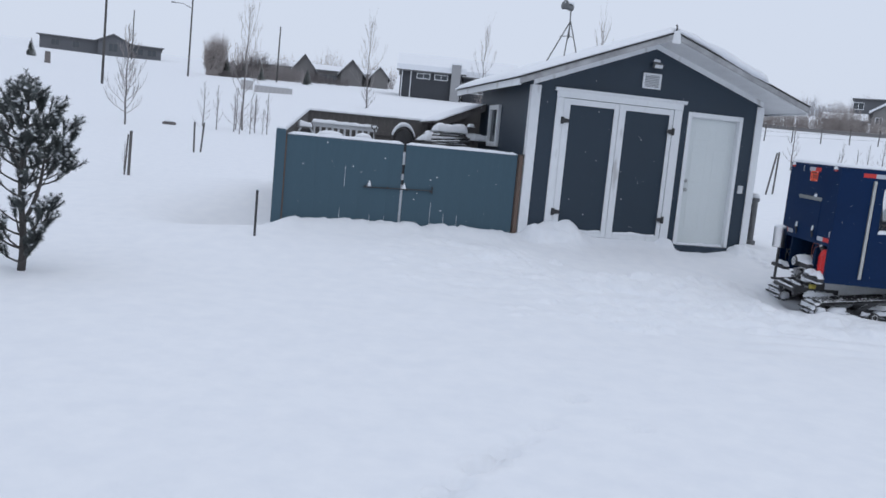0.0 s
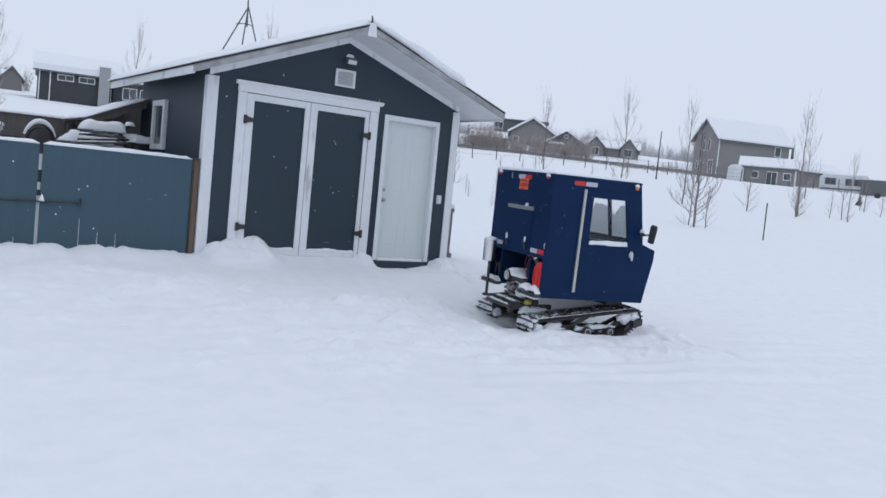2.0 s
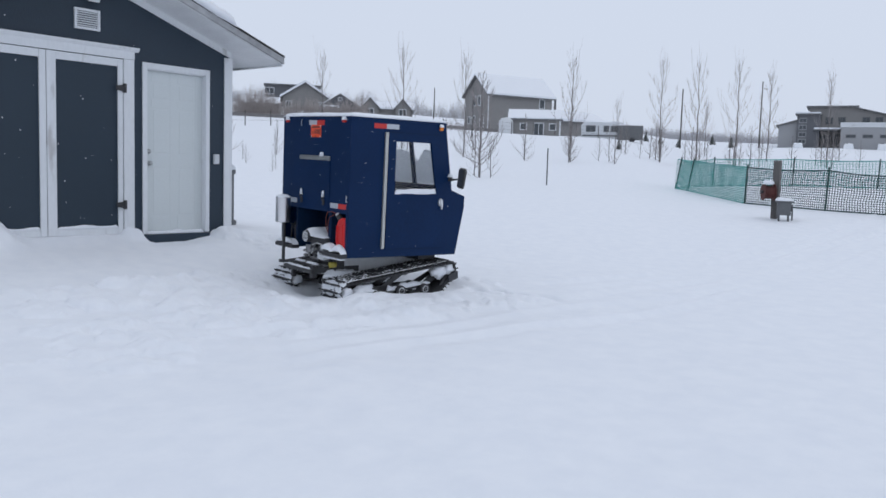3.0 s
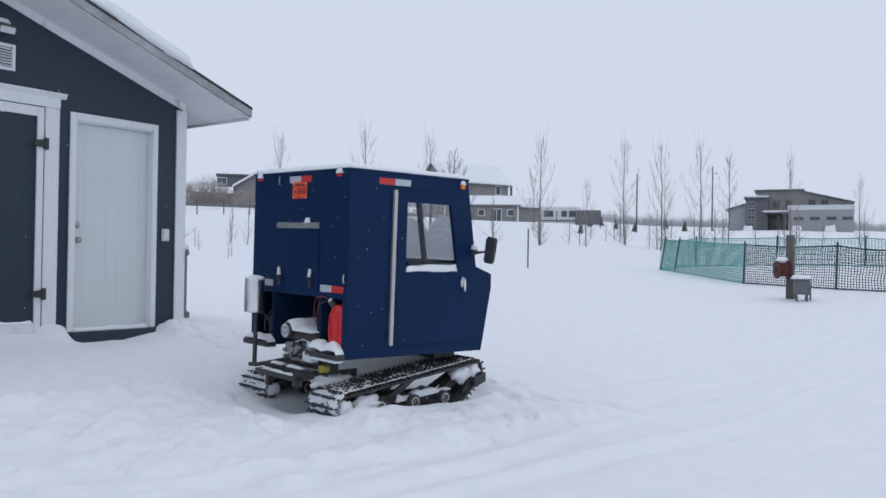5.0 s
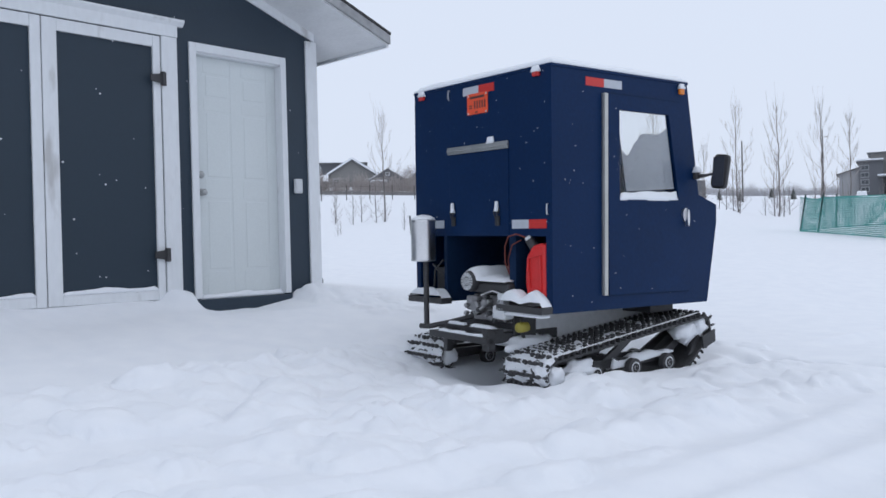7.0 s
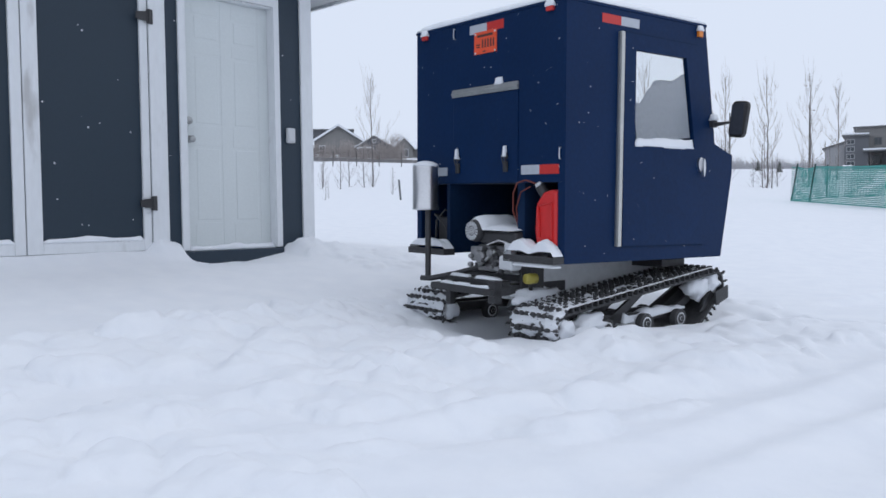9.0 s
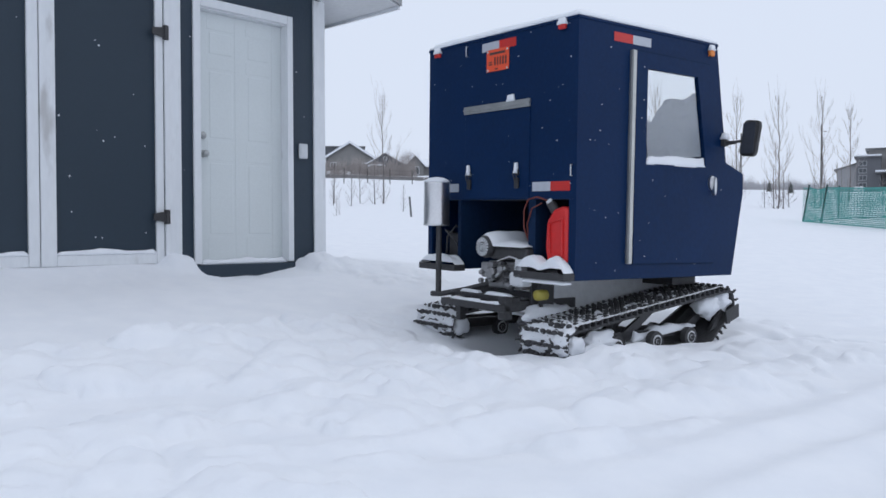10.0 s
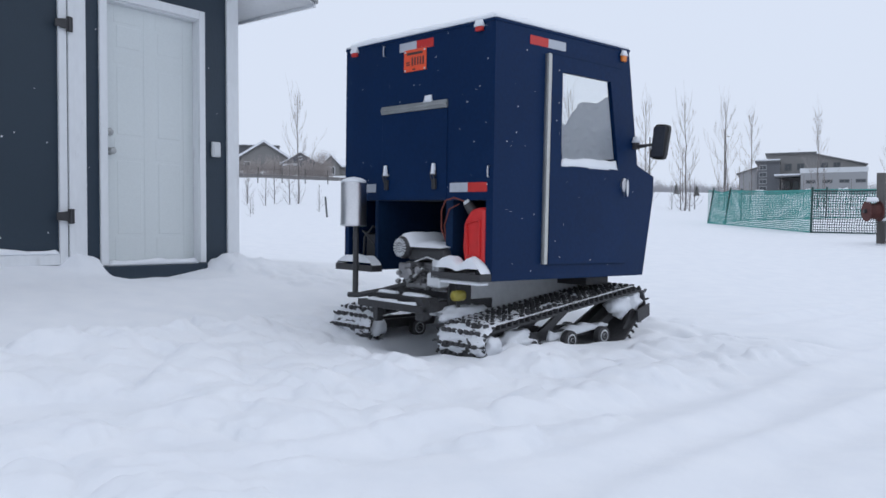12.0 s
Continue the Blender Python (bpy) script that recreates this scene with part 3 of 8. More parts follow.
def snow_on_roof(shed, side):
    """Snow lying on one slope, thick and with a ragged overhanging rim."""
    bm = B()
    nx, ny = 26, 44
    top, low = [], []
    for i in range(nx + 1):
        a = i / nx
        rt, rl = [], []
        for j in range(ny + 1):
            b = j / ny
            rag = 0.035 * noise.noise((side * 5, b * 9, 1.7)) + 0.02 * noise.noise((side * 3, b * 31, 4.7))
            reach = 0.02 + (EAVE - 0.02 + (-0.60 - 0.5 * max(0.0, 0.25 - b) if side > 0 else 0.05) + rag * (3 if side > 0 else 1)) * a
            x = RIDGE_X + side * reach
            sag = max(0.0, 1 - abs(a - 0.80) / 0.45) if side > 0 else 0.0
            y = FRONT + 0.015 + (BACK - FRONT - 0.03) * b + (0.03 * noise.noise((a * 7, side * 2, 8.1)) - 0.075 * sag * (0.7 + 0.6 * noise.noise((a * 11, 2.0, 3.3))) if j in (0, ny) else 0)
            e = min(1.0, min((1 - a) * EAVE / (0.12 if side > 0 else 0.3), b * 3.8 / (0.10 if side > 0 else 0.22) + (0.45 if side > 0 else 0.0), (1 - b) * 3.8 / 0.22))
            thick = 0.055 + (0.075 + 0.13 * min(1.0, b * 3)) * max(0.0, math.sin(min(1.0, a * 0.86 + 0.02) * math.pi)) ** 0.8 if side > 0 else 0.075
            h = thick * math.sqrt(max(0.0, 1 - (1 - e) ** 2)) * (1 + 0.25 * noise.noise((x * 1.3, y * 1.3, 2.2)) + 0.10 * noise.noise((x * 5, y * 5, 5.2)))
            if side > 0:
                h *= 1 + 0.35 * noise.noise((a * 5.5, b * 2, 7.7))
            rt.append(bm.verts.new((x, y, roof_z(x) + 0.035 + h)))
            rl.append(bm.verts.new((x, y, roof_z(x) + 0.026 - (0.035 * sag if j == 0 else 0.0))))
        top.append(rt)
        low.append(rl)
    for i in range(nx):
        for j in range(ny):
            bm.faces.new((top[i][j], top[i + 1][j], top[i + 1][j + 1], top[i][j + 1]))
            bm.faces.new((low[i][j], low[i][j + 1], low[i + 1][j + 1], low[i + 1][j]))
    for i in range(nx):
        for j in (0, ny):
            bm.faces.new((top[i][j], low[i][j], low[i + 1][j], top[i + 1][j]))
    for j in range(ny):
        for i in (0, nx):
            bm.faces.new((top[i][j], top[i][j + 1], low[i][j + 1], low[i][j]))
    part("roof_snow", bm, CAP, shed, "thick white snow with a ragged edge", smooth=True)


def build_shed():
    shed = thing("shed", pose(0, 0, 0), "dark slate shed with white trim and a snow-covered gable roof", "shed")
    L, R, D = -2.645, 1.297, 3.05
    wz = lambda x: roof_z(x) - 0.09
    # front wall with its two openings down to the ground
    bm = B()
    prism(bm, [(L, -0.5), (-2.13, -0.5), (-2.13, 2.17), (-0.265, 2.17), (-0.265, -0.5), (0.05, -0.5), (0.05, 2.09), (0.917, 2.09), (0.917, -0.5), (R, -0.5), (R, wz(R)), (RIDGE_X, wz(RIDGE_X)), (L, wz(L))], 0.0, 0.11)
    part("wall", bm, SLATE, shed)
    bm = B()
    prism(bm, [(L, -0.5), (R, -0.5), (R, wz(R)), (RIDGE_X, wz(RIDGE_X)), (L, wz(L))], D - 0.11, D)
    part("wall", bm, SLATE, shed)
    for x0, x1 in ((L, L + 0.11), (R - 0.11, R)):
        bm = B()
        box(bm, x0, x1, 0.112, D - 0.112, -0.5, wz(x0 if x0 == L else x1) - 0.01)
        part("wall", bm, SLATE, shed)
    # corner boards, front and side faces
    for x0, x1, s in ((L - 0.022, L + 0.125, -1), (R - 0.103, R + 0.022, 1)):
        bm = B()
        out = x0 if s < 0 else x1
        inn = x1 if s < 0 else x0
        flat = out - s * 0.022
        prism(bm, [(out, -0.024), (inn, -0.024), (inn, -0.001), (flat + s * 0.001, -0.001), (flat + s * 0.001, 0.10), (out, 0.10)], -0.45, roof_z(out) - 0.17, "z")
        part("corner_board", bm, WHITE, shed, "white painted corner board", bevel=0.003)
    # roof: two slabs, soffits, fascias, rakes
    for s in (-1, 1):
        bm = B()
        x1 = RIDGE_X + s * (EAVE if s < 0 else EAST_EAVE)
        prism(bm, [(RIDGE_X, RIDGE_Z), (x1, roof_z(x1)), (x1, roof_z(x1) + 0.022), (RIDGE_X, RIDGE_Z + 0.022)], FRONT - 0.01, BACK + 0.01)
        part("shingles", bm, SHINGLE, shed)
        bm = B()
        prism(bm, [(RIDGE_X, RIDGE_Z - 0.002), (RIDGE_X, RIDGE_Z - 0.09), (x1 - s * 0.03, roof_z(x1) - (0.090 if s > 0 else 0.078)), (x1 - s * 0.03, roof_z(x1) + 0.008)], FRONT + 0.03, BACK - 0.03)
        part("soffit", bm, SOFFIT, shed, "pale boarded underside of the roof")
        for y0, y1 in ((FRONT, FRONT + 0.028), (BACK - 0.028, BACK)):
            bm = B()
            prism(bm, [(RIDGE_X + s * 0.001, RIDGE_Z - 0.003), (RIDGE_X + s * 0.001, RIDGE_Z - 0.085), (x1, roof_z(x1) - 0.085), (x1, roof_z(x1) - 0.003)], y0, y1)
            part("rake_board", bm, FASCIA, shed, "weathered grey and white roof edge board")
        bm = B()
        xa, xb = sorted((x1, x1 - s * 0.026))
        box(bm, xa, xb, FRONT + 0.03, BACK - 0.03, roof_z(x1) - (0.115 if s > 0 else 0.10), roof_z(x1) - 0.004)
        part("fascia", bm, WHITE, shed, "white eave board")
        # trim along the gable under the soffit
        bm = B()
        xe = L if s < 0 else R
        prism(bm, [(RIDGE_X, wz(RIDGE_X) - 0.005), (RIDGE_X, wz(RIDGE_X) - 0.088), (xe, wz(xe) - 0.088), (xe, wz(xe) - 0.005)], -0.02, -0.002)
        part("gable_trim", bm, WHITE, shed)
        snow_on_roof(shed, s)
    bm = B()
    prism(bm, [(RIDGE_X - 0.07, RIDGE_Z - 0.15), (RIDGE_X + 0.07, RIDGE_Z - 0.15), (RIDGE_X + 0.05, RIDGE_Z + 0.02), (RIDGE_X, RIDGE_Z + 0.04), (RIDGE_X - 0.05, RIDGE_Z + 0.02)], FRONT - 0.016, FRONT - 0.002)
    part("ridge_block", bm, WHITE, shed)
    bm = B()
    tube(bm, [(RIDGE_X, FRONT + 0.03, RIDGE_Z + 0.02), (RIDGE_X + 0.005, FRONT + 0.03, RIDGE_Z + 0.10), (RIDGE_X - 0.01, FRONT + 0.03, RIDGE_Z + 0.13)], 0.012)
    part("ridge_spike", bm, IRON, shed)
    # casing of the double doors
    block("casing", WHITE, shed, -2.25, -2.128, -0.026, -0.001, -0.3, 2.165)
    block("casing", WHITE, shed, -0.262, -0.125, -0.026, -0.001, -0.3, 2.165)
    block("header", WHITE, shed, -2.255, -0.12, -0.030, -0.001, 2.168, 2.275)
    bm = B()
    prism(bm, [(-0.032, 2.262), (-0.062, 2.295), (-0.062, 2.312), (-0.001, 2.312), (-0.001, 2.262)], -2.29, -0.07, "x")
    part("crown", bm, WHITE, shed)
    # casing and sill of the single door
    block("casing", WHITE, shed, -0.012, 0.052, -0.024, -0.001, 0.02, 2.16)
    block("casing", WHITE, shed, 0.903, 0.962, -0.024, -0.001, 0.02, 2.16)
    block("header", WHITE, shed, 0.0525, 0.9025, -0.024, -0.001, 2.088, 2.16)
    block("jamb", WHITE, shed, 0.0505, 0.062, 0.002, 0.105, 0.02, 2.088, 0)
    block("jamb", WHITE, shed, 0.904, 0.9165, 0.002, 0.105, 0.02, 2.088, 0)
    block("jamb", WHITE, shed, 0.0625, 0.9035, 0.002, 0.105, 2.076, 2.0895, 0)
    block("threshold", SLATE, shed, -0.01, 0.96, -0.045, 0.10, -0.32, 0.012, 0.006, "dark painted step under the door")
    # inner floor and back lining keep the inside dark
    bm = B()
    box(bm, L + 0.12, R - 0.12, 0.12, D - 0.12, -0.3, -0.24)
    part("floor_slab", bm, GREY_WOOD, shed)
    # louvred vent
    vent = thing("gable_vent", pose(-0.715, -0.012, 2.567), "white square louvred vent in the gable", "vent")
    block("frame", WHITE, vent, -0.155, -0.125, -0.02, 0.011, -0.12, 0.12)
    block("frame", WHITE, vent, 0.125, 0.155, -0.02, 0.011, -0.12, 0.12)
    block("frame", WHITE, vent, -0.124, 0.124, -0.02, 0.011, 0.092, 0.12)
    block("frame", WHITE, vent, -0.124, 0.124, -0.02, 0.011, -0.12, -0.092)
    block("backing", DARK, vent, -0.1245, 0.1245, 0.004, 0.0115, -0.0915, 0.0915, 0)
    for k in range(7):
        bm = B()
        box(bm, -0.123, 0.123, -0.012, 0.012, -0.003, 0.003, m=pose(0, -0.006, -0.076 + k * 0.0255, 40))
        part("slat", bm, WHITE, vent)
    # flood light above it
    lamp = thing("flood_light", pose(-0.67, -0.001, 2.835), "small boxy outdoor flood light under the gable", "light")
    block("plate", GREYBOX, lamp, -0.045, 0.045, -0.03, 0.0, -0.03, 0.045, 0.006)
    bm = B()
    box(bm, -0.075, 0.075, -0.11, -0.035, -0.035, 0.035, 0.008, pose(0, 0, 0.0, 22))
    head = part("lamp_head", bm, GREYBOX, lamp)
    bm = B()
    box(bm, -0.066, 0.066, -0.116, -0.1105, -0.028, 0.028, 0.002, pose(0, 0, 0.0, 22))
    part("lens", bm, OFFWHITE, head, "pale flat lens")
    bm = B()
    mound(bm, -0.055, 0.055, -0.04, 0.0, 0.034, 0.03, 4, 6, 4)
    part("snow_cap", bm, CAP, lamp, smooth=True)
    # outlet cover
    sw = thing("switch_cover", pose(1.07, -0.001, 0.995), "white weatherproof switch cover beside the door", "switch")
    block("cover", OFFWHITE, sw, -0.042, 0.042, -0.035, 0.0, -0.066, 0.066, 0.01)
    block("flap", OFFWHITE, sw, -0.032, 0.032, -0.042, -0.0355, -0.05, 0.05, 0.003)
    # window in the west wall
    win = thing("window_1", pose(L, 1.95, 1.69), "white-framed shed window seen edge on", "window", kind="structure")
    for a in ((-0.30, -0.22, -0.36, 0.36), (0.22, 0.30, -0.36, 0.36)):
        block("window_frame", WHITE, win, -0.06, -0.001, a[0], a[1], a[2], a[3])
    for z0, z1 in ((-0.36, -0.28), (0.28, 0.36)):
        block("window_frame", WHITE, win, -0.06, -0.001, -0.219, 0.219, z0, z1)
    block("pane", FAR_GLASS, win, -0.02, -0.001, -0.219, 0.219, -0.279, 0.279, 0)
    # driven snow stuck to the boards and doors
    rng = random.Random(12)
    bm = B()
    for k in range(70):
        x, z = rng.uniform(-2.5, 1.1), rng.uniform(0.1, 2.5)
        if z > 2.15 and abs(x + 0.6) > 1.2 or 0.0 < x < 0.95:
            continue
        y = 0.0115 if -2.02 < x < -0.33 and z < 2.07 else -0.0005
        r = rng.choice((0.003, 0.004, 0.005, 0.008))
        lathe(bm, [(r, 0.0), (r * 0.8, r * 0.5), (r * 0.2, r * 0.7)], 6, pose(x, y, z, 90))
    tagged(part("snow_specks", bm, CAP, shed), kind="stuff")
    return shed


def strap_hinge(parent, x, z, s):
    """A black T strap hinge; s is the side to which the strap runs."""
    bm = B()
    box(bm, -0.025, 0.025, -0.012, 0.0, -0.055, 0.055, 0.003, pose(x, -0.029, z))
    fs = prism(bm, [(s * 0.024, -0.038), (s * 0.11, -0.026), (s * 0.11, 0.026), (s * 0.024, 0.038)], -0.010, 0.0)
    bmesh.ops.transform(bm, matrix=pose(x, -0.029, z), verts=list({v for f in fs for v in f.verts}))
    rod(bm, (x + s * 0.005, -0.045, z - 0.055), (x + s * 0.005, -0.045, z + 0.055), 0.011, seg=8)
    part("hinge", bm, BLACK, parent, "black iron strap hinge")


def build_double_door():
    """Two leaves, each a white frame round a dark panel."""
    for x0, x1, w0, w1, hinge in ((-2.122, -1.206, 0.105, 0.075, -1), (-1.198, -0.270, 0.108, 0.062, 1)):
        door = thing("shed_door", pose(0, 0, 0), "closed shed door leaf, dark panel in a white frame", "door", "double doors of the shed")
        bm = B()
        box(bm, x0 + 0.02, x1 - 0.02, 0.012, 0.045, 0.05, 2.15)
        part("panel", bm, LEAF, door)
        block("stile", WHITE, door, x0, x0 + w0, -0.014, 0.010, 0.035, 2.16, 0.003)
        block("stile", WHITE, door, x1 - w1, x1, -0.014, 0.010, 0.035, 2.16, 0.003)
        block("rail", WHITE, door, x0 + w0 + 0.001, x1 - w1 - 0.001, -0.012, 0.010, 2.07, 2.16, 0.003)
        block("rail", WHITE, door, x0 + w0 + 0.001, x1 - w1 - 0.001, -0.012, 0.010, 0.035, 0.110, 0.003)
        hx = x0 - 0.012 if hinge < 0 else x1 + 0.012
        for z in (1.815, 0.395):
            strap_hinge(door, hx, z, -hinge)
        bm = B()
        mound(bm, x0 + w0, x1 - w1, -0.013, 0.011, 0.111, 0.020, 5 + hinge, 24, 4, rough=1.1)
        part("snow_ledge", bm, CAP, door, smooth=True)
    # single door
    door = thing("entry_door", pose(0, 0, 0), "closed white six-panel steel door with a brass-grey knob", "door")
    y = 0.075
    x0, x1, z0, z1 = 0.064, 0.902, 0.03, 2.074
    bm = B()
    box(bm, x0, x1, y, y + 0.02, z0, z1)
    part("slab", bm, STEEL_DOOR, door)
    cols = ((x0 + 0.10, x0 + 0.365), (x1 - 0.365, x1 - 0.10))
    rows = ((0.24, 0.87), (1.03, 1.62), (1.72, 1.94))
    # raised rails and stiles round sunken panels
    for a, b in ((x0, cols[0][0]), (cols[0][1], cols[1][0]), (cols[1][1], x1)):
        block("stile", STEEL_DOOR, door, a, b, y - 0.003, y - 0.0005, z0, z1, 0.0012)
    zs = [z0] + [v for r in rows for v in r] + [z1]
    for k in range(0, len(zs), 2):
        for c in cols:
            block("rail", STEEL_DOOR, door, c[0] + 0.0005, c[1] - 0.0005, y - 0.0029, y - 0.0005, zs[k], zs[k + 1], 0.0012)
    for c in cols:
        for r in rows:
            block("panel", STEEL_DOOR, door, c[0] + 0.022, c[1] - 0.022, y - 0.0026, y + 0.012, r[0] + 0.022, r[1] - 0.022, 0.007)
    for z, big in ((0.915, True), (1.065, False)):
        bm = B()
        lathe(bm, [(0.030, 0.0), (0.030, 0.006), (0.012, 0.010), (0.012, 0.030), (0.026, 0.042), (0.028, 0.055), (0.018, 0.066), (0.001, 0.068)] if big else [(0.030, 0.0), (0.030, 0.012), (0.022, 0.020), (0.001, 0.021)], 18, pose(0.115, y - 0.0115, z, 90))
        part("door_knob" if big else "deadbolt", bm, DULL, door, smooth=True)
    bm = B()
    mound(bm, x0, x1, 0.0, 0.072, 0.012, 0.03, 3, 26, 5, rough=0.9)
    part("snow_ledge", bm, CAP, door, smooth=True)


build_shed()
build_double_door()


# ---- the tracked snow vehicle ----
VB = 0.38


def lump(bm, c, r, seed):
    """A torn clump of packed snow."""
    rings = []
    for i in range(1, 12):
        a = math.pi * i / 12
        ring = []
        for j in range(20):
            b = 2 * math.pi * j / 20
            d = Vector((math.sin(a) * math.cos(b), math.sin(a) * math.sin(b), math.cos(a)))
            k = 1 + 0.45 * noise.noise(d * 1.6 + Vector((seed, 0, 0))) + 0.25 * noise.noise(d * 4 + Vector((0, seed, 0)))
            ring.append(bm.verts.new((c[0] + d.x * r[0] * k, c[1] + d.y * r[1] * k, c[2] + d.z * r[2] * k)))
        rings.append(ring)
    for u, v in zip(rings, rings[1:]):
        for j in range(20):
            bm.faces.new((u[j], u[(j + 1) % 20], v[(j + 1) % 20], v[j]))
    bm.faces.new(rings[0][::-1])
    bm.faces.new(rings[-1])


def build_track(parent, v0, v1):
    circles = ((0.01, -0.300, 0.068), (1.350, -0.118, 0.045), (1.372, -0.160, 0.035), (1.12, -0.345, 0.06), (0.15, -0.345, 0.06))
    pts = [(cx + r * math.cos(k * math.pi / 24), cz + r * math.sin(k * math.pi / 24)) for cx, cz, r in circles for k in range(48)]
    pts = sorted(set(pts))

    def half(seq):
        h = []
        for p in seq:
            while len(h) > 1 and (h[-1][0] - h[-2][0]) * (p[1] - h[-2][1]) - (h[-1][1] - h[-2][1]) * (p[0] - h[-2][0]) <= 0:
                h.pop()
            h.append(p)
        return h[:-1]
    loop = [Vector(p) for p in half(pts) + half(pts[::-1])]
    mid = Vector((0.6, -0.26))
    n = len(loop)
    bm = B()
    rings = []
    for i, p in enumerate(loop):
        t = (loop[(i + 1) % n] - loop[i - 1]).normalized()
        o = Vector((t.y, -t.x))
        q = p + o * 0.014
        rings.append([bm.verts.new((p.x, v0, p.y)), bm.verts.new((q.x, v0, q.y)), bm.verts.new((q.x, v1, q.y)), bm.verts.new((p.x, v1, p.y))])
    for i in range(n):
        a, b = rings[i], rings[(i + 1) % n]
        for k in range(4):
            bm.faces.new((a[k], b[k], b[(k + 1) % 4], a[(k + 1) % 4]))
    belt = part("track", bm, RUBBER, parent, "black rubber track with snow between the cleats")
    belt.location.z = VB
    # cleats at even steps along the loop
    bm = B()
    w = v1 - v0
    box(bm, -0.006, 0.006, -w / 2 - 0.012, w / 2 + 0.012, 0.0, 0.012, 0.002)
    for c in (-w / 2 - 0.004, w / 2 + 0.004):
        box(bm, -0.0045, 0.0045, c - 0.008, c + 0.008, 0.008, 0.028, 0.002)
    for k in range(7):
        c = (k - 3) * w / 8.2
        box(bm, -0.010, 0.010, c - 0.014, c + 0.014, 0.010, 0.034, 0.003)
    first = None
    length = [(loop[(i + 1) % n] - loop[i]).length for i in range(n)]
    count = round(sum(length) / 0.048)
    step, run, i, left = sum(length) / count, 0.0, 0, 0.0
    for k in range(count):
        goal = k * step
        while run + length[i] < goal:
            run += length[i]
            i += 1
        a, b = loop[i], loop[(i + 1) % n]
        p = a.lerp(b, (goal - run) / length[i])
        t = (b - a).normalized()
        o = Vector((t.y, -t.x))
        m = Matrix(((t.x, 0, o.x, p.x + o.x * 0.013), (0, 1, 0, (v0 + v1) / 2), (t.y, 0, o.y, p.y + o.y * 0.013), (0, 0, 0, 1)))
        if first is None:
            first = part("cleat", bm, RUBBER, belt)
            first.matrix_basis = m
        else:
            again(first, m, belt)
    # snow packed round the rear end and along the upper run
    bm = B()
    way = [(Vector((0.01 + 0.078 * math.cos(a), -0.300 + 0.078 * math.sin(a))), Vector((math.cos(a), math.sin(a)))) for a in (math.radians(245 - 7.5 * k) for k in range(20))]
    s0, s1 = Vector((0.02, -0.222)), Vector((1.29, -0.066))
    up = Vector((s0.y - s1.y, s1.x - s0.x)).normalized()
    way += [(s0.lerp(s1, k / 60), up) for k in range(61)]
    nv = 14
    g = []
    for i, (p, o) in enumerate(way):
        row = []
        for j in range(nv + 1):
            v = v0 - 0.006 + (w + 0.012) * j / nv
            h = (0.006 if i < 20 else 0.018) + 0.034 * noise.noise((i * 0.75, j * 1.1, v0 * 5)) + 0.016 * noise.noise((i * 0.2, j * 0.3, 2.0 + v0)) + 0.014 * max(0.0, 1 - abs(i - 22) / 18)
            if j <= 1 and i > 19:
                h = 0.046 + 0.006 * noise.noise((i * 0.8, 0, 1)) if j == 0 else 0.034
            q = p + o * max(-0.012, h - (0.012 if j in (0, nv) else 0))
            row.append(bm.verts.new((q.x, v, q.y)))
        g.append(row)
    for i in range(len(way) - 1):
        for j in range(nv):
            bm.faces.new((g[i][j], g[i + 1][j], g[i + 1][j + 1], g[i][j + 1]))
    part("packed_snow", bm, CAP, belt, smooth=True)
    # road wheels, suspension rail and drive wheels
    for u, z, r in ((0.0, -0.305, 0.072), (0.36, -0.335, 0.058), (0.70, -0.335, 0.058), (1.02, -0.335, 0.058), (1.345, -0.135, 0.05)):
        for v in (v0 + 0.05, v1 - 0.05):
            bm = B()
            lathe(bm, [(r * 0.62, -0.022), (r * 0.98, -0.020), (r, -0.012), (r, 0.012), (r * 0.98, 0.020), (r * 0.62, 0.022)], 24, pose(u, v, z, 90))
            wheel = part("road_wheel", bm, RUBBER, parent)
            wheel.location.z = VB
            bm = B()
            lathe(bm, [(r * 0.66, -0.024), (r * 0.60, -0.018), (r * 0.3, -0.012), (r * 0.22, -0.03), (r * 0.22, 0.03), (r * 0.3, 0.012), (r * 0.60, 0.018), (r * 0.66, 0.024)], 20, pose(u, v, z, 90))
            part("rim", bm, HULL, wheel, smooth=True)
            bm = B()
            lathe(bm, [(r * 0.50, -0.026), (r * 0.50, 0.026)], 16, pose(u, v, z, 90))
            lathe(bm, [(r * 0.16, -0.034), (r * 0.16, 0.034)], 10, pose(u, v, z, 90))
            part("hub", bm, IRON, wheel)
    bm = B()
    for v in (v0 + 0.10, v1 - 0.12):
        prism(bm, [(0.02, -0.30), (0.10, -0.33), (1.05, -0.33), (1.33, -0.17), (1.33, -0.13), (1.02, -0.28), (0.05, -0.27)], v, v + 0.02)
        prism(bm, [(0.40, -0.32), (0.52, -0.32), (0.80, -0.14), (0.74, -0.13)], v, v + 0.02)
    prism(bm, [(1.20, -0.31), (1.25, -0.30), (1.40, -0.13), (1.36, -0.11)], v0 + 0.02, v0 + 0.045)
    prism(bm, [(1.30, -0.270), (1.425, -0.230), (1.42, -0.150), (1.29, -0.190)], v0 - 0.03, v0 - 0.018)
    rail = part("suspension_rail", bm, IRON, parent)
    rail.location.z = VB
    bm = B()
    mound(bm, 0.55, 1.12, v0 + 0.075, v0 + 0.15, -0.335, 0.040, 3, 40, 6, slope=(0.09, 0), rough=1.8)
    sn = part("rail_snow", bm, CAP, parent, smooth=True)
    sn.location.z = VB
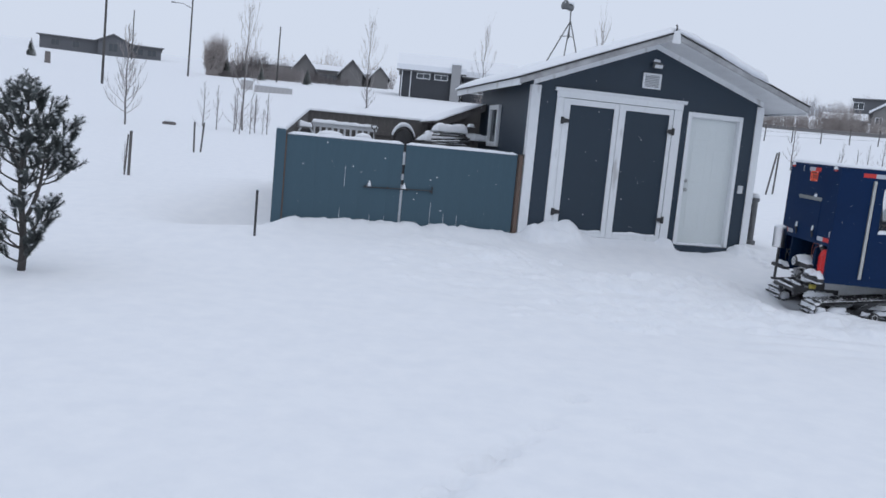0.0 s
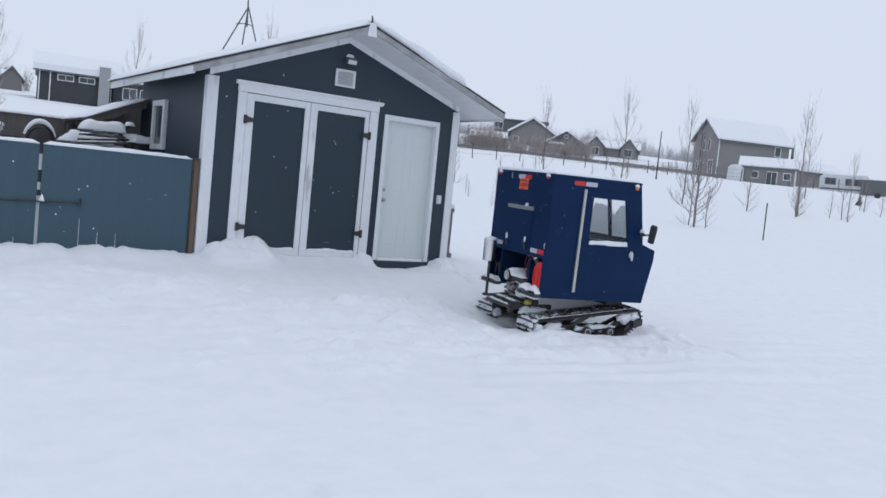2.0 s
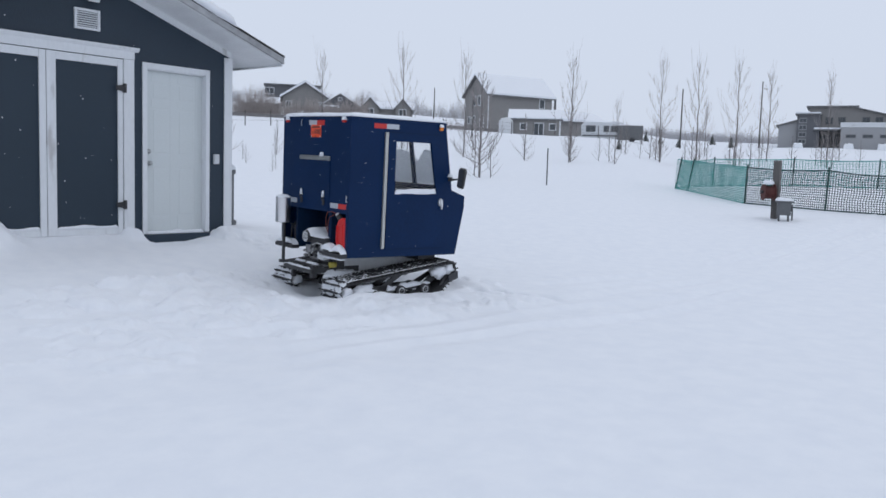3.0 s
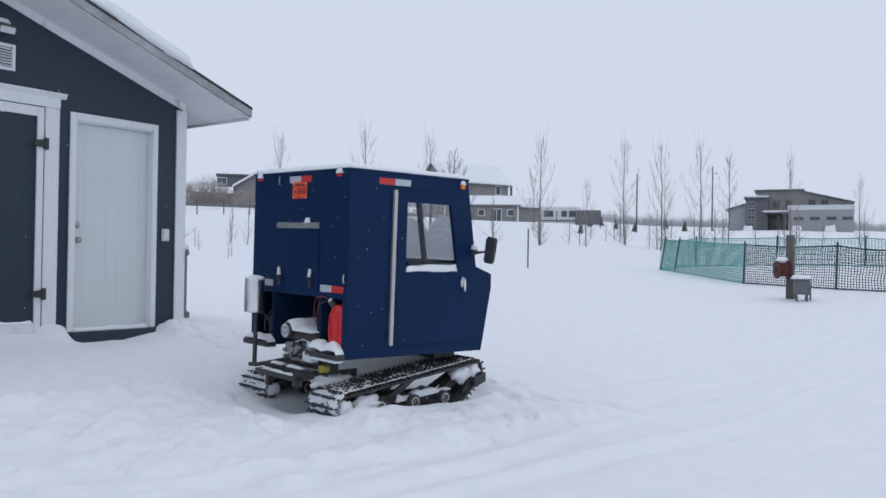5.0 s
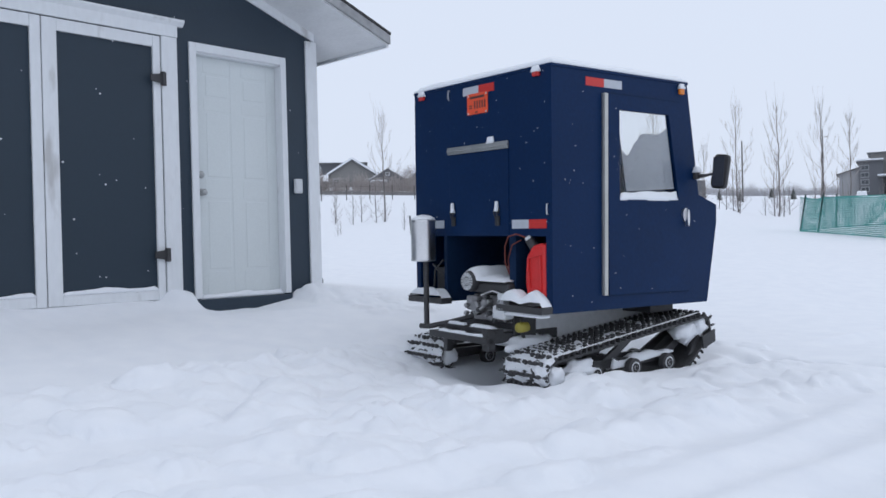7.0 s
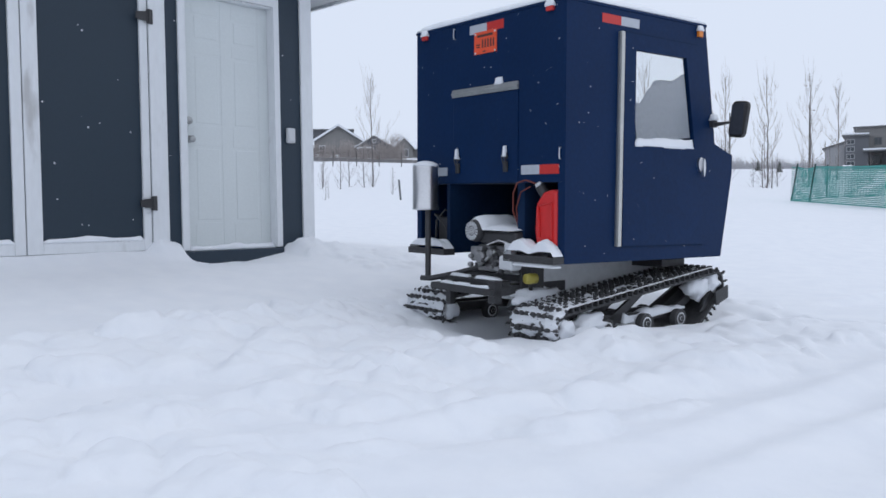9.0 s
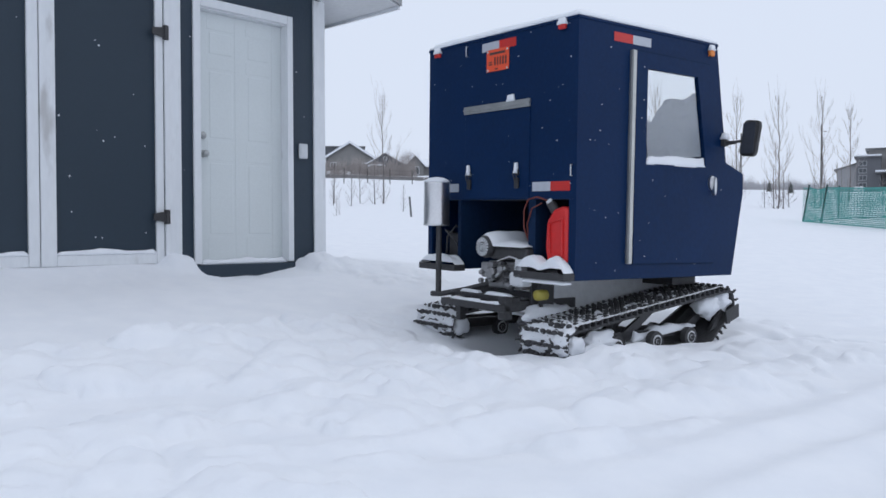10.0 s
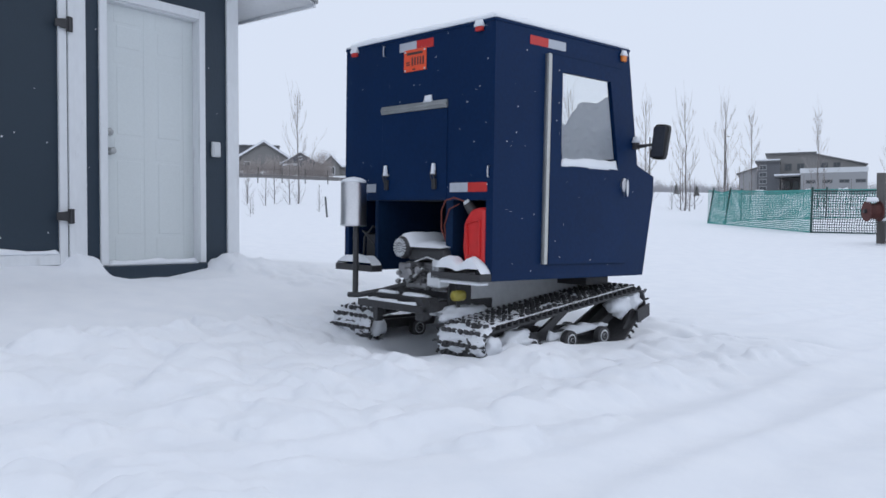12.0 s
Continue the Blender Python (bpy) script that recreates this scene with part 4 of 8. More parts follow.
    for k, c, rad in ((0, (0.015, v0 + 0.012, -0.305), (0.062, 0.030, 0.055)), (1, (0.015, v1 - 0.012, -0.305), (0.062, 0.030, 0.055)), (2, (0.16, v0 + 0.02, -0.335), (0.10, 0.035, 0.04)), (3, (0.24, v0 + 0.06, -0.295), (0.15, 0.05, 0.055)), (4, (1.34, v0 + 0.06, -0.13), (0.075, 0.07, 0.060))):
        if v0 > 0.5 and k in (1, 2, 3):
            continue
        bm = B()
        lump(bm, c, rad, 9 + k)
        sn = part("rail_snow", bm, CAP, parent, smooth=True)
        sn.location.z = VB
    bm = B()
    lump(bm, (1.21, v0 + 0.07, -0.155), (0.085, 0.075, 0.075), 4)
    sn = part("rail_snow", bm, CAP, parent, smooth=True)
    sn.location.z = VB


def build_vehicle():
    lean = pose(0.2935, -3.4222, -0.0559, 1.55, -0.16, -9.66) @ Matrix.Diagonal((1.0447, 1.0063, 1.022, 1)) @ Matrix.Translation((0, 0, -VB))
    car = thing("snow_vehicle", lean, "home-built navy tracked snow vehicle with a boxy cab", "snow vehicle")

    def P(name, bm, mat, label="", smooth=False, parent=None, bevel=0.0):
        o = part(name, bm, mat, parent or car, label, smooth, bevel)
        if parent is None:
            o.location.z = VB
        return o

    def Q(name, bm, mat, label="", smooth=False, bevel=0.0):
        """A part of the tail, shifted sideways to fit the camera's view."""
        o = P(name, bm, mat, label, smooth, None, bevel)
        o.location.y = -0.035
        return o
    W = 1.35
    low = [(0.0, 0.05), (1.402, 0.033), (1.505, 0.56), (1.505, 0.68), (1.432, 0.705), (0.0, 0.705)]
    win = [(0.545, 0.705), (0.547, 1.245), (1.003, 1.245), (1.10, 0.705)]
    outer = {"low": low, "rear": [(0.0, 0.705), (0.0, 1.245)], "front": [(1.432, 0.705), (1.317, 0.745), (1.234, 1.245)], "top": [(0.0, 1.245), (1.234, 1.245), (1.20, 1.452), (0.0, 1.452)]}
    for lo, hi in ((0.0, 0.018), (W - 0.018, W)):
        bm = B()
        prism(bm, low, lo, hi)
        prism(bm, [(0.0, 0.705), (0.545, 0.705), (0.547, 1.245), (0.0, 1.245)], lo, hi)
        prism(bm, [(1.10, 0.705), (1.432, 0.705), (1.317, 0.745), (1.234, 1.245), (1.003, 1.245)], lo, hi)
        prism(bm, outer["top"], lo, hi)
        P("side_panel", bm, BLUE)
    # rear: upper panel, corner posts
    bm = B()
    box(bm, 0.0, 0.018, 0.0185, W - 0.0185, 0.492, 1.452)
    rear = P("rear_panel", bm, BLUE)
    bm = B()
    box(bm, 0.0, 0.018, 0.0185, 0.052, 0.052, 0.4915)
    P("corner_post", bm, BLUE)
    bm = B()
    box(bm, 0.0, 0.018, W - 0.045, W - 0.0185, 0.10, 0.4915)
    P("corner_post", bm, BLUE)
    # engine bay: two walls, a ceiling, a back wall
    # walls in the navy copy that carries the bay's shade
    for a, b, z0 in ((0.352, 0.41, 0.11), (1.036, 1.066, 0.06)):
        bm = B()
        box(bm, 0.002, 0.60, a, b, z0, 0.4905)
        Q("bay_wall", bm, BAY)
    # near-black back wall: the bay's shade is put into its colour
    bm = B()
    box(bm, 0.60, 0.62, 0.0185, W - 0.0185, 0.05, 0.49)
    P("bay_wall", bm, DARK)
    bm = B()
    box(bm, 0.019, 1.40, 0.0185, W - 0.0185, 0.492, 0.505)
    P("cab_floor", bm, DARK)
    # front: windscreen frame, bonnet, nose
    bm = B()
    prism(bm, [(1.432, 0.690), (1.505, 0.667), (1.505, 0.56), (1.402, 0.034), (1.385, 0.034), (1.487, 0.56), (1.487, 0.655), (1.425, 0.676)], 0.0185, W - 0.0185)
    P("nose", bm, BLUE)
    bm = B()
    prism(bm, [(1.317, 0.745), (1.432, 0.705), (1.425, 0.692), (1.310, 0.730)], 0.0185, W - 0.0185)
    P("bonnet", bm, BLUE)
    bm = B()
    for a, b in ((0.0185, 0.075), (W - 0.075, W - 0.0185)):
        prism(bm, [(1.317, 0.746), (1.20, 1.4515), (1.182, 1.4515), (1.298, 0.746)], a, b)
    prism(bm, [(1.2065, 1.41), (1.20, 1.4515), (1.182, 1.4515), (1.1885, 1.41)], 0.0755, W - 0.0755)
    prism(bm, [(1.317, 0.746), (1.309, 0.79), (1.291, 0.79), (1.298, 0.746)], 0.0755, W - 0.0755)
    prism(bm, [(1.309, 0.7905), (1.2065, 1.4095), (1.178, 1.4095), (1.281, 0.7905)], 0.615, 0.665)
    P("windscreen_frame", bm, BLUE)
    bm = B()
    prism(bm, [(1.303, 0.791), (1.202, 1.409), (1.198, 1.409), (1.299, 0.791)], 0.076, 0.6145)
    glass = P("windscreen", bm, GLASS)
    glass.visible_shadow = False
    bm = B()
    prism(bm, [(1.303, 0.791), (1.202, 1.409), (1.198, 1.409), (1.299, 0.791)], 0.6655, W - 0.076)
    glass = P("windscreen", bm, GLASS)
    glass.visible_shadow = False
    # snow clinging to the windscreen, with a ragged top
    bm = B()
    nv, nz = 96, 40
    front, back = [], []
    for i in range(nv + 1):
        a = i / nv
        v = 0.08 + (W - 0.16) * a
        hi = 0.37 - 0.17 * math.exp(-((a - 0.42) / 0.07) ** 2) + 0.05 * noise.noise((a * 5, 1.2, 0.4)) + 0.03 * noise.noise((a * 17, 2.2, 0.4)) - 0.25 * max(0, a - 0.75) / 0.25
        f, g = [], []
        for j in range(nz + 1):
            z = 0.792 + hi * j / nz
            u = 1.302 - (z - 0.791) * 0.1634
            th = 0.045 * math.sqrt(max(0.0, 1 - (j / nz) ** 3)) + 0.004 + 0.010 * noise.noise((v * 9, z * 9, 1)) + 0.010 * noise.noise((v * 24, z * 24, 5)) * (1 - j / nz)
            f.append(bm.verts.new((u + 0.003 + 0.022 * max(0.0, noise.noise((v * 24, z * 24, 7))) + 0.010 * max(0.0, noise.noise((v * 55, z * 55, 3))), v, z)))
            g.append(bm.verts.new((u + 0.030 + th, v, z)))
        front.append(f)
        back.append(g)
    for i in range(nv):
        for j in range(nz):
            bm.faces.new((front[i][j], front[i + 1][j], front[i + 1][j + 1], front[i][j + 1]))
            bm.faces.new((back[i][j], back[i][j + 1], back[i + 1][j + 1], back[i + 1][j]))
        bm.faces.new((front[i][nz], front[i + 1][nz], back[i + 1][nz], back[i][nz]))
    P("windscreen_snow", bm, THIN_SNOW, "snow stuck to the windscreen", smooth=True)
    # roof and its snow
    bm = B()
    box(bm, -0.006, 1.206, -0.006, W + 0.006, 1.4525, 1.470, 0.005)
    P("roof", bm, BLUE)
    bm = B()
    mound(bm, -0.004, 1.20, 0.0, W, 1.4705, 0.030, 2, 40, 40, rough=0.35, edge=0.04, skirt=0.010)
    P("roof_snow", bm, CAP, "thin even snow on the roof", smooth=True)
    # doors with seams, hinges, panes and handles
    for s, y in ((-1, 0.0), (1, W)):
        def span(a, b):
            return (y - b, y - a) if s < 0 else (y + a, y + b)
        bm = B()
        lo, hi = span(0.0, 0.003)
        edge = [(0.442, 0.124), (1.204, 0.112), (1.213, 0.652), (1.123, 1.339), (0.442, 1.343)]
        prism(bm, [edge[0], edge[1], (1.2115, 0.705), (0.442, 0.705)], lo, hi)
        prism(bm, [(0.442, 0.705), (0.54, 0.705), (0.54, 1.25), (0.442, 1.25)], lo, hi)
        prism(bm, [(1.106, 0.705), (1.2065, 0.705), (1.1345, 1.25), (1.008, 1.25)], lo, hi)
        prism(bm, [(0.442, 1.25), (1.1345, 1.25), edge[3], edge[4]], lo, hi)
        P("door_seam", bm, BAY)
        bm = B()
        lo, hi = span(0.003, 0.011)
        prism(bm, [(0.45, 0.132), (1.197, 0.120), (1.205, 0.65), (1.199, 0.705), (1.10, 0.705), (0.545, 0.705), (0.45, 0.705)], lo, hi)
        prism(bm, [(0.45, 0.705), (0.545, 0.705), (0.547, 1.245), (0.45, 1.245)], lo, hi)
        prism(bm, [(1.10, 0.705), (1.199, 0.705), (1.1265, 1.245), (1.003, 1.245)], lo, hi)
        prism(bm, [(0.45, 1.245), (0.547, 1.245), (1.003, 1.245), (1.1265, 1.245), (1.115, 1.331), (0.45, 1.335)], lo, hi)
        bmesh.ops.remove_doubles(bm, verts=bm.verts, dist=0.0002)
        seen = {}
        for f in list(bm.faces):
            key = frozenset(f.verts)
            if key in seen:
                bm.faces.remove(f)
            seen[key] = f
        door = P("door", bm, BLUE, "navy cab door with a glazed upper half")
        bm = B()
        lo, hi = span(-0.010, -0.006)
        prism(bm, [(0.5455, 0.7065), (0.5475, 1.2435), (1.0025, 1.2435), (1.0995, 0.7065)], lo, hi)
        g = part("pane", bm, GLASS, door)
        g.visible_shadow = False
        bm = B()
        lo, hi = span(0.011, 0.019)
        for a, b in ((0.396, 0.408), (0.418, 0.431)):
            prism(bm, [(a, 0.133), (b, 0.133), (b + 0.010, 1.333), (a + 0.010, 1.333)], lo - (0.008 if a < 0.41 and s < 0 else 0), hi + 0.0)
        hinge = part("piano_hinge", bm, HINGE, door, "long pale bare metal hinge")
        bm = B()
        lo, hi = span(0.0, 0.013)
        prism(bm, [(0.395, 0.134), (0.432, 0.134), (0.442, 1.332), (0.405, 1.332)], lo, hi)
        part("hinge_leaf", bm, DULL, hinge)
        bm = B()
        lo, hi = span(0.011, 0.025)
        prism(bm, [(1.152 + 0.027 * math.cos(k * math.pi / 8), 0.612 + 0.044 * math.sin(k * math.pi / 8)) for k in range(16)], lo, hi)
        lo, hi = span(0.025, 0.046)
        prism(bm, [(1.156 + 0.011 * math.cos(k * math.pi / 6), 0.592 + 0.056 * math.sin(k * math.pi / 6)) for k in range(12)], lo, hi)
        part("door_handle", bm, CHROME, door, "chrome door handle")
        bm = B()
        mound(bm, 0.55, 1.095, *span(-0.006, 0.012), 0.700, 0.045, 6, 30, 4, rough=0.8)
        part("ledge_snow", bm, CAP, door, smooth=True)
        # tape and marker lamp
        lo, hi = span(0.0003, 0.002)
        for a, b, mm in ((0.272, 0.425, RED_TAPE), (0.4255, 0.579, SILVER_TAPE)):
            bm = B()
            prism(bm, [(a, 1.368), (b, 1.368), (b, 1.418), (a, 1.418)], lo, hi)
            P("reflective_tape", bm, mm)
        bm = B()
        box(bm, 1.108, 1.152, *span(0.0005, 0.022), 1.385, 1.430, 0.006)
        lampo = P("marker_lamp", bm, AMBER, "amber marker lamp")
        bm = B()
        mound(bm, 1.106, 1.154, *span(0.0, 0.026), 1.420, 0.020, 8, 6, 5)
        part("snow_cap", bm, CAP, lampo, smooth=True)
    # rear hatch with its hinge and two toggle latches
    bm = B()
    box(bm, -0.006, -0.0005, 0.405, 0.995, 0.500, 1.016, 0.002)
    hatch = Q("hatch", bm, BLUE, "navy rear hatch")
    bm = B()
    box(bm, -0.014, -0.0005, 0.402, 1.002, 1.018, 1.064, 0.003)
    rod(bm, (-0.014, 0.402, 1.041), (-0.014, 1.002, 1.041), 0.006)
    part("piano_hinge", bm, DULL, hatch, "bare aluminium hatch hinge")
    bm = B()
    mound(bm, -0.016, -0.001, 0.535, 0.60, 1.060, 0.022, 11, 4, 10, rough=0.9)
    part("hinge_snow", bm, CAP, hatch, smooth=True)
    for v in (0.499, 0.94):
        bm = B()
        box(bm, -0.022, -0.0065, v - 0.016, v + 0.016, 0.555, 0.615, 0.004)
        tube(bm, [(-0.022, v - 0.012, 0.60), (-0.034, v - 0.012, 0.64), (-0.034, v + 0.012, 0.64), (-0.022, v + 0.012, 0.60)], 0.004, 6)
        box(bm, -0.018, -0.0065, v - 0.012, v + 0.012, 0.63, 0.665, 0.003)
        latch = part("latch", bm, IRON, hatch, "small dark toggle latch")
        bm = B()
        mound(bm, -0.032, -0.006, v - 0.010, v + 0.014, 0.640, 0.045, 12, 5, 5)
        part("latch_snow", bm, CAP, latch, smooth=True)
    # tape, plate, lamps and hooks on the rear
    for v0, v1, z, mm in ((0.684, 0.842, 1.405, SILVER_TAPE), (0.535, 0.6835, 1.405, RED_TAPE), (0.232, 0.379, 0.563, SILVER_TAPE), (0.082, 0.2315, 0.563, RED_TAPE), (1.06, 1.20, 0.568, SILVER_TAPE), (1.2005, 1.30, 0.568, RED_TAPE)):
        bm = B()
        box(bm, -0.0022, -0.0004, v0, v1, z - 0.026, z + 0.026)
        Q("reflective_tape", bm, mm)
    bm = B()
    box(bm, -0.0062, -0.0026, 0.592, 0.795, 1.254, 1.384, 0.0015)
    plate = Q("number_plate", bm, ORANGE, "orange number plate with dark marks")
    for v0, v1, z0, z1 in ((0.625, 0.765, 1.352, 1.366), (0.742, 0.772, 1.305, 1.312), (0.742, 0.772, 1.292, 1.299), (0.690, 0.715, 1.262, 1.270)):
        bm = B()
        box(bm, -0.0075, -0.0064, v0, v1, z0, z1)
        part("plate_bar", bm, MARK, plate)
    for k in range(5):
        bm = B()
        v = 0.612 + k * 0.0245
        box(bm, -0.0075, -0.0064, v, v + 0.012, 1.288, 1.336)
        part("plate_bar", bm, MARK, plate)
    for v, z in ((0.605, 1.372), (0.782, 1.372), (0.605, 1.262), (0.782, 1.262)):
        bm = B()
        lathe(bm, [(0.007, 0), (0.007, 0.003), (0.004, 0.005)], 10, pose(-0.0063, v, z, 0, -90))
        part("screw", bm, CHROME, plate)
    for v in (1.283, 0.148):
        bm = B()
        box(bm, -0.022, -0.0005, v - 0.026, v + 0.026, 1.408, 1.442, 0.006)
        lampo = Q("marker_lamp", bm, RED_TAPE, "red marker lamp")
        bm = B()
        mound(bm, -0.026, 0.0, v - 0.03, v + 0.03, 1.432, 0.022, 14, 6, 6)
        part("snow_cap", bm, CAP, lampo, smooth=True)
    for v, z in ((0.067, 0.646), (0.984, 1.405)):
        bm = B()
        tube(bm, [(-0.001, v, z + 0.03), (-0.012, v, z + 0.03), (-0.014, v, z), (-0.012, v, z - 0.03), (-0.001, v, z - 0.03)], 0.004, 6)
        Q("hook", bm, CHROME)
    # wing mirror
    bm = B()
    box(bm, 1.255, 1.30, -0.03, 0.0, 0.845, 0.89, 0.005)
    tube(bm, [(1.275, -0.02, 0.868), (1.285, -0.09, 0.868), (1.30, -0.15, 0.876)], 0.009)
    tube(bm, [(1.275, -0.02, 0.855), (1.285, -0.09, 0.862)], 0.006)
    arm = P("mirror_arm", bm, BLACK)
    bm = B()
    box(bm, -0.024, 0.014, -0.066, 0.066, -0.110, 0.110, 0.030, pose(1.305, -0.185, 0.885, 6, 5, -12))
    part("mirror_head", bm, BLACK, arm, "black wing mirror")
    bm = B()
    box(bm, -0.0275, -0.0245, -0.050, 0.050, -0.094, 0.094, 0, pose(1.305, -0.185, 0.885, 0, 5, -12))
    part("mirror_glass", bm, DARK, arm)
    bm = B()
    mound(bm, 1.25, 1.30, -0.04, 0.0, 0.888, 0.03, 15, 6, 6)
    part("snow_cap", bm, CAP, arm, smooth=True)
    # rear trays with heaped snow
    for v0, v1, u0, seed, hgt in ((0.036, 0.435, -0.085, 21, 0.100), (0.985, 1.365, -0.085, 22, 0.060)):
        bm = B()
        box(bm, u0, -0.002, v0, v1, 0.050, 0.062)
        for a in ((u0, u0 + 0.012, v0, v1), (u0 + 0.0125, -0.002, v0, v0 + 0.012), (u0 + 0.0125, -0.002, v1 - 0.012, v1)):
            box(bm, *a, 0.0625, 0.088)
        tray = Q("tray", bm, BLACK, "black tray heaped with snow")
        bm = B()
        nu, nv = 20, 24
        g = []
        for i in range(nu + 1):
            row = []
            for j in range(nv + 1):
                a, b = i / nu, j / nv
                e = min(1.0, 3.4 * min(a * 1.6 + 0.05, 1.0, b + 0.01, 1 - b + 0.01))
                e = math.sin(e * math.pi / 2) ** 0.85
                dip = 1 - 0.45 * math.exp(-((b - 0.48) / 0.13) ** 2) - 0.25 * max(0.0, b - 0.6) if seed == 21 else 1
                h = hgt * e * dip * (1 + 0.22 * noise.noise((a * 2, b * 3, seed)) + 0.06 * noise.noise((a * 7, b * 9, seed)))
                row.append(bm.verts.new((u0 + 0.004 + (-0.008 - u0) * a, v0 + 0.004 + (v1 - v0 - 0.008) * b, 0.084 + h)))
            g.append(row)
        for i in range(nu):
            for j in range(nv):
                bm.faces.new((g[i][j], g[i + 1][j], g[i + 1][j + 1], g[i][j + 1]))
        part("tray_snow", bm, CAP, tray, smooth=True)
    bm = B()
    mound(bm, -0.075, -0.01, 0.05, 0.38, 0.028, 0.012, 23, 10, 12)
    Q("ledge_snow", bm, CAP, smooth=True)
    # locker floors
    for v0, v1 in ((0.019, 0.351), (1.067, 1.3305)):
        bm = B()
        box(bm, 0.019, 0.595, v0, v1, 0.052, 0.060)
        P("locker_floor", bm, BLACK)
    # engine
    bm = B()
    box(bm, -0.02, 0.28, 0.44, 0.74, -0.03, 0.13, 0.012)
    lathe(bm, [(0.040, 0), (0.040, 0.05), (0.028, 0.06)], 16, pose(-0.02, 0.66, 0.055, 0, -90))
    lathe(bm, [(0.024, 0), (0.024, 0.06), (0.016, 0.07)], 14, pose(-0.02, 0.56, 0.085, 0, -90))
    box(bm, -0.055, -0.02, 0.70, 0.765, 0.03, 0.12, 0.01)
    box(bm, -0.05, -0.02, 0.50, 0.56, -0.02, 0.05, 0.01)
    engine = Q("engine", bm, CASTING, "small bare metal petrol engine")
    bm = B()
    for k in range(8):
        box(bm, -0.032, 0.285, 0.46, 0.72, -0.005 + 0.017 * k, 0.001 + 0.017 * k)
    part("cooling_fins", bm, CASTING, engine)
    rng = random.Random(4)
    for k in range(16):
        bm = B()
        a, b, c = -0.03 - 0.05 * rng.random(), rng.uniform(0.44, 0.76), rng.uniform(-0.02, 0.13)
        if k % 2:
            lathe(bm, [(0.006, -0.01), (0.015, 0.0), (0.015, 0.02), (0.009, 0.026)], 8, pose(a, b, c, 0, -90))
        else:
            w = rng.uniform(0.012, 0.03)
            box(bm, a, a + 0.05, b - w, b + w, c - 0.5 * w, c + 0.5 * w, 0.004)
        part("fitting", bm, (CASTING, IRON, BLACK)[k % 3], engine)
    bm = B()
    tube(bm, [(-0.06, 0.53, 0.10), (-0.085, 0.58, 0.05), (-0.065, 0.66, 0.01), (-0.05, 0.72, 0.05)], 0.010)
    part("carburettor_pipe", bm, DULL, engine)
    bm = B()
    tube(bm, [(-0.05, 0.44, 0.15), (-0.085, 0.47, 0.165), (-0.09, 0.57, 0.135)], 0.005, 6)
    part("throttle_rod", bm, CHROME, engine)
    bm = B()
    box(bm, -0.085, 0.0, 0.365, 0.475, -0.005, 0.078, 0.014)
    box(bm, -0.06, -0.01, 0.40, 0.455, 0.0785, 0.15, 0.006)
    part("air_box", bm, OFFWHITE, engine, "pale plastic box")
    bm = B()
    box(bm, -0.05, 0.28, 0.365, 0.70, 0.14, 0.215, 0.02)
    part("fan_cowl", bm, BLACK, engine)
    bm = B()
    lathe(bm, [(0.064, -0.03), (0.066, 0.02), (0.058, 0.045), (0.054, 0.048)], 28, pose(-0.045, 0.705, 0.212, 0, -90))
    part("starter_housing", bm, BLACK, engine, smooth=True)
    bm = B()
    c = (-0.0945, 0.705, 0.212)
    for k in range(18):
        a = 2 * math.pi * k / 18
        rod(bm, (c[0], c[1] + 0.031 * math.cos(a), c[2] + 0.031 * math.sin(a)), (c[0], c[1] + 0.055 * math.cos(a), c[2] + 0.055 * math.sin(a)), 0.0040, 0.0050, seg=6)
    for r in (0.020, 0.009):
        tube(bm, [(c[0], c[1] + r * math.cos(k * math.pi / 10), c[2] + r * math.sin(k * math.pi / 10)) for k in range(21)], 0.003, 6)
    part("starter_grille", bm, OFFWHITE, engine, "round recoil starter with pale ribs")
    bm = B()
    nu, nv = 14, 22
    g = []
    for i in range(nu + 1):
        row = []
        for j in range(nv + 1):
            a, b = i / nu, j / nv
            v = 0.365 + 0.39 * b
            e = math.sqrt(max(0.0, 1 - (1 - min(1.0, 4 * min(a, 1 - a, b + 0.03, (1 - b) * 1.5))) ** 2))
            base = 0.212 if v < 0.645 else 0.212 + 0.062 * math.sqrt(max(0.0, 1 - ((v - 0.705) / 0.065) ** 2))
            row.append(bm.verts.new((-0.075 + 0.32 * a, v, base + 0.006 + e * (0.008 + 0.062 * b * (1.15 - b)) * (1 + 0.3 * noise.noise((a * 3, b * 5, 3))))))
        g.append(row)
    for i in range(nu):
        for j in range(nv):
            bm.faces.new((g[i][j], g[i + 1][j], g[i + 1][j + 1], g[i][j + 1]))
    part("engine_snow", bm, CAP, engine, smooth=True)
    bm = B()
    tube(bm, [(0.44, 0.62, 0.48), (0.44, 0.62, 0.30), (0.40, 0.60, 0.12)], 0.036, 12)
    part("intake_pipe", bm, DULL, engine)
    bm = B()
    lathe(bm, [(0.014, -0.040), (0.029, -0.035), (0.031, 0.0), (0.029, 0.035), (0.014, 0.040)], 18, pose(-0.01, 0.285, -0.045, 0, -90))
    part("fuel_filter", bm, YELLOW, engine, "yellow filter canister", smooth=True)
    # silencer on its pipe
    bm = B()
    lathe(bm, [(0.074, 0.330), (0.082, 0.333), (0.079, 0.345), (0.079, 0.585), (0.082, 0.595), (0.066, 0.604), (0.02, 0.608)], 32, pose(-0.155, 1.08, 0))
    sil = Q("silencer", bm, CHROME, "brushed metal silencer with snow on top", smooth=True)
    bm = B()
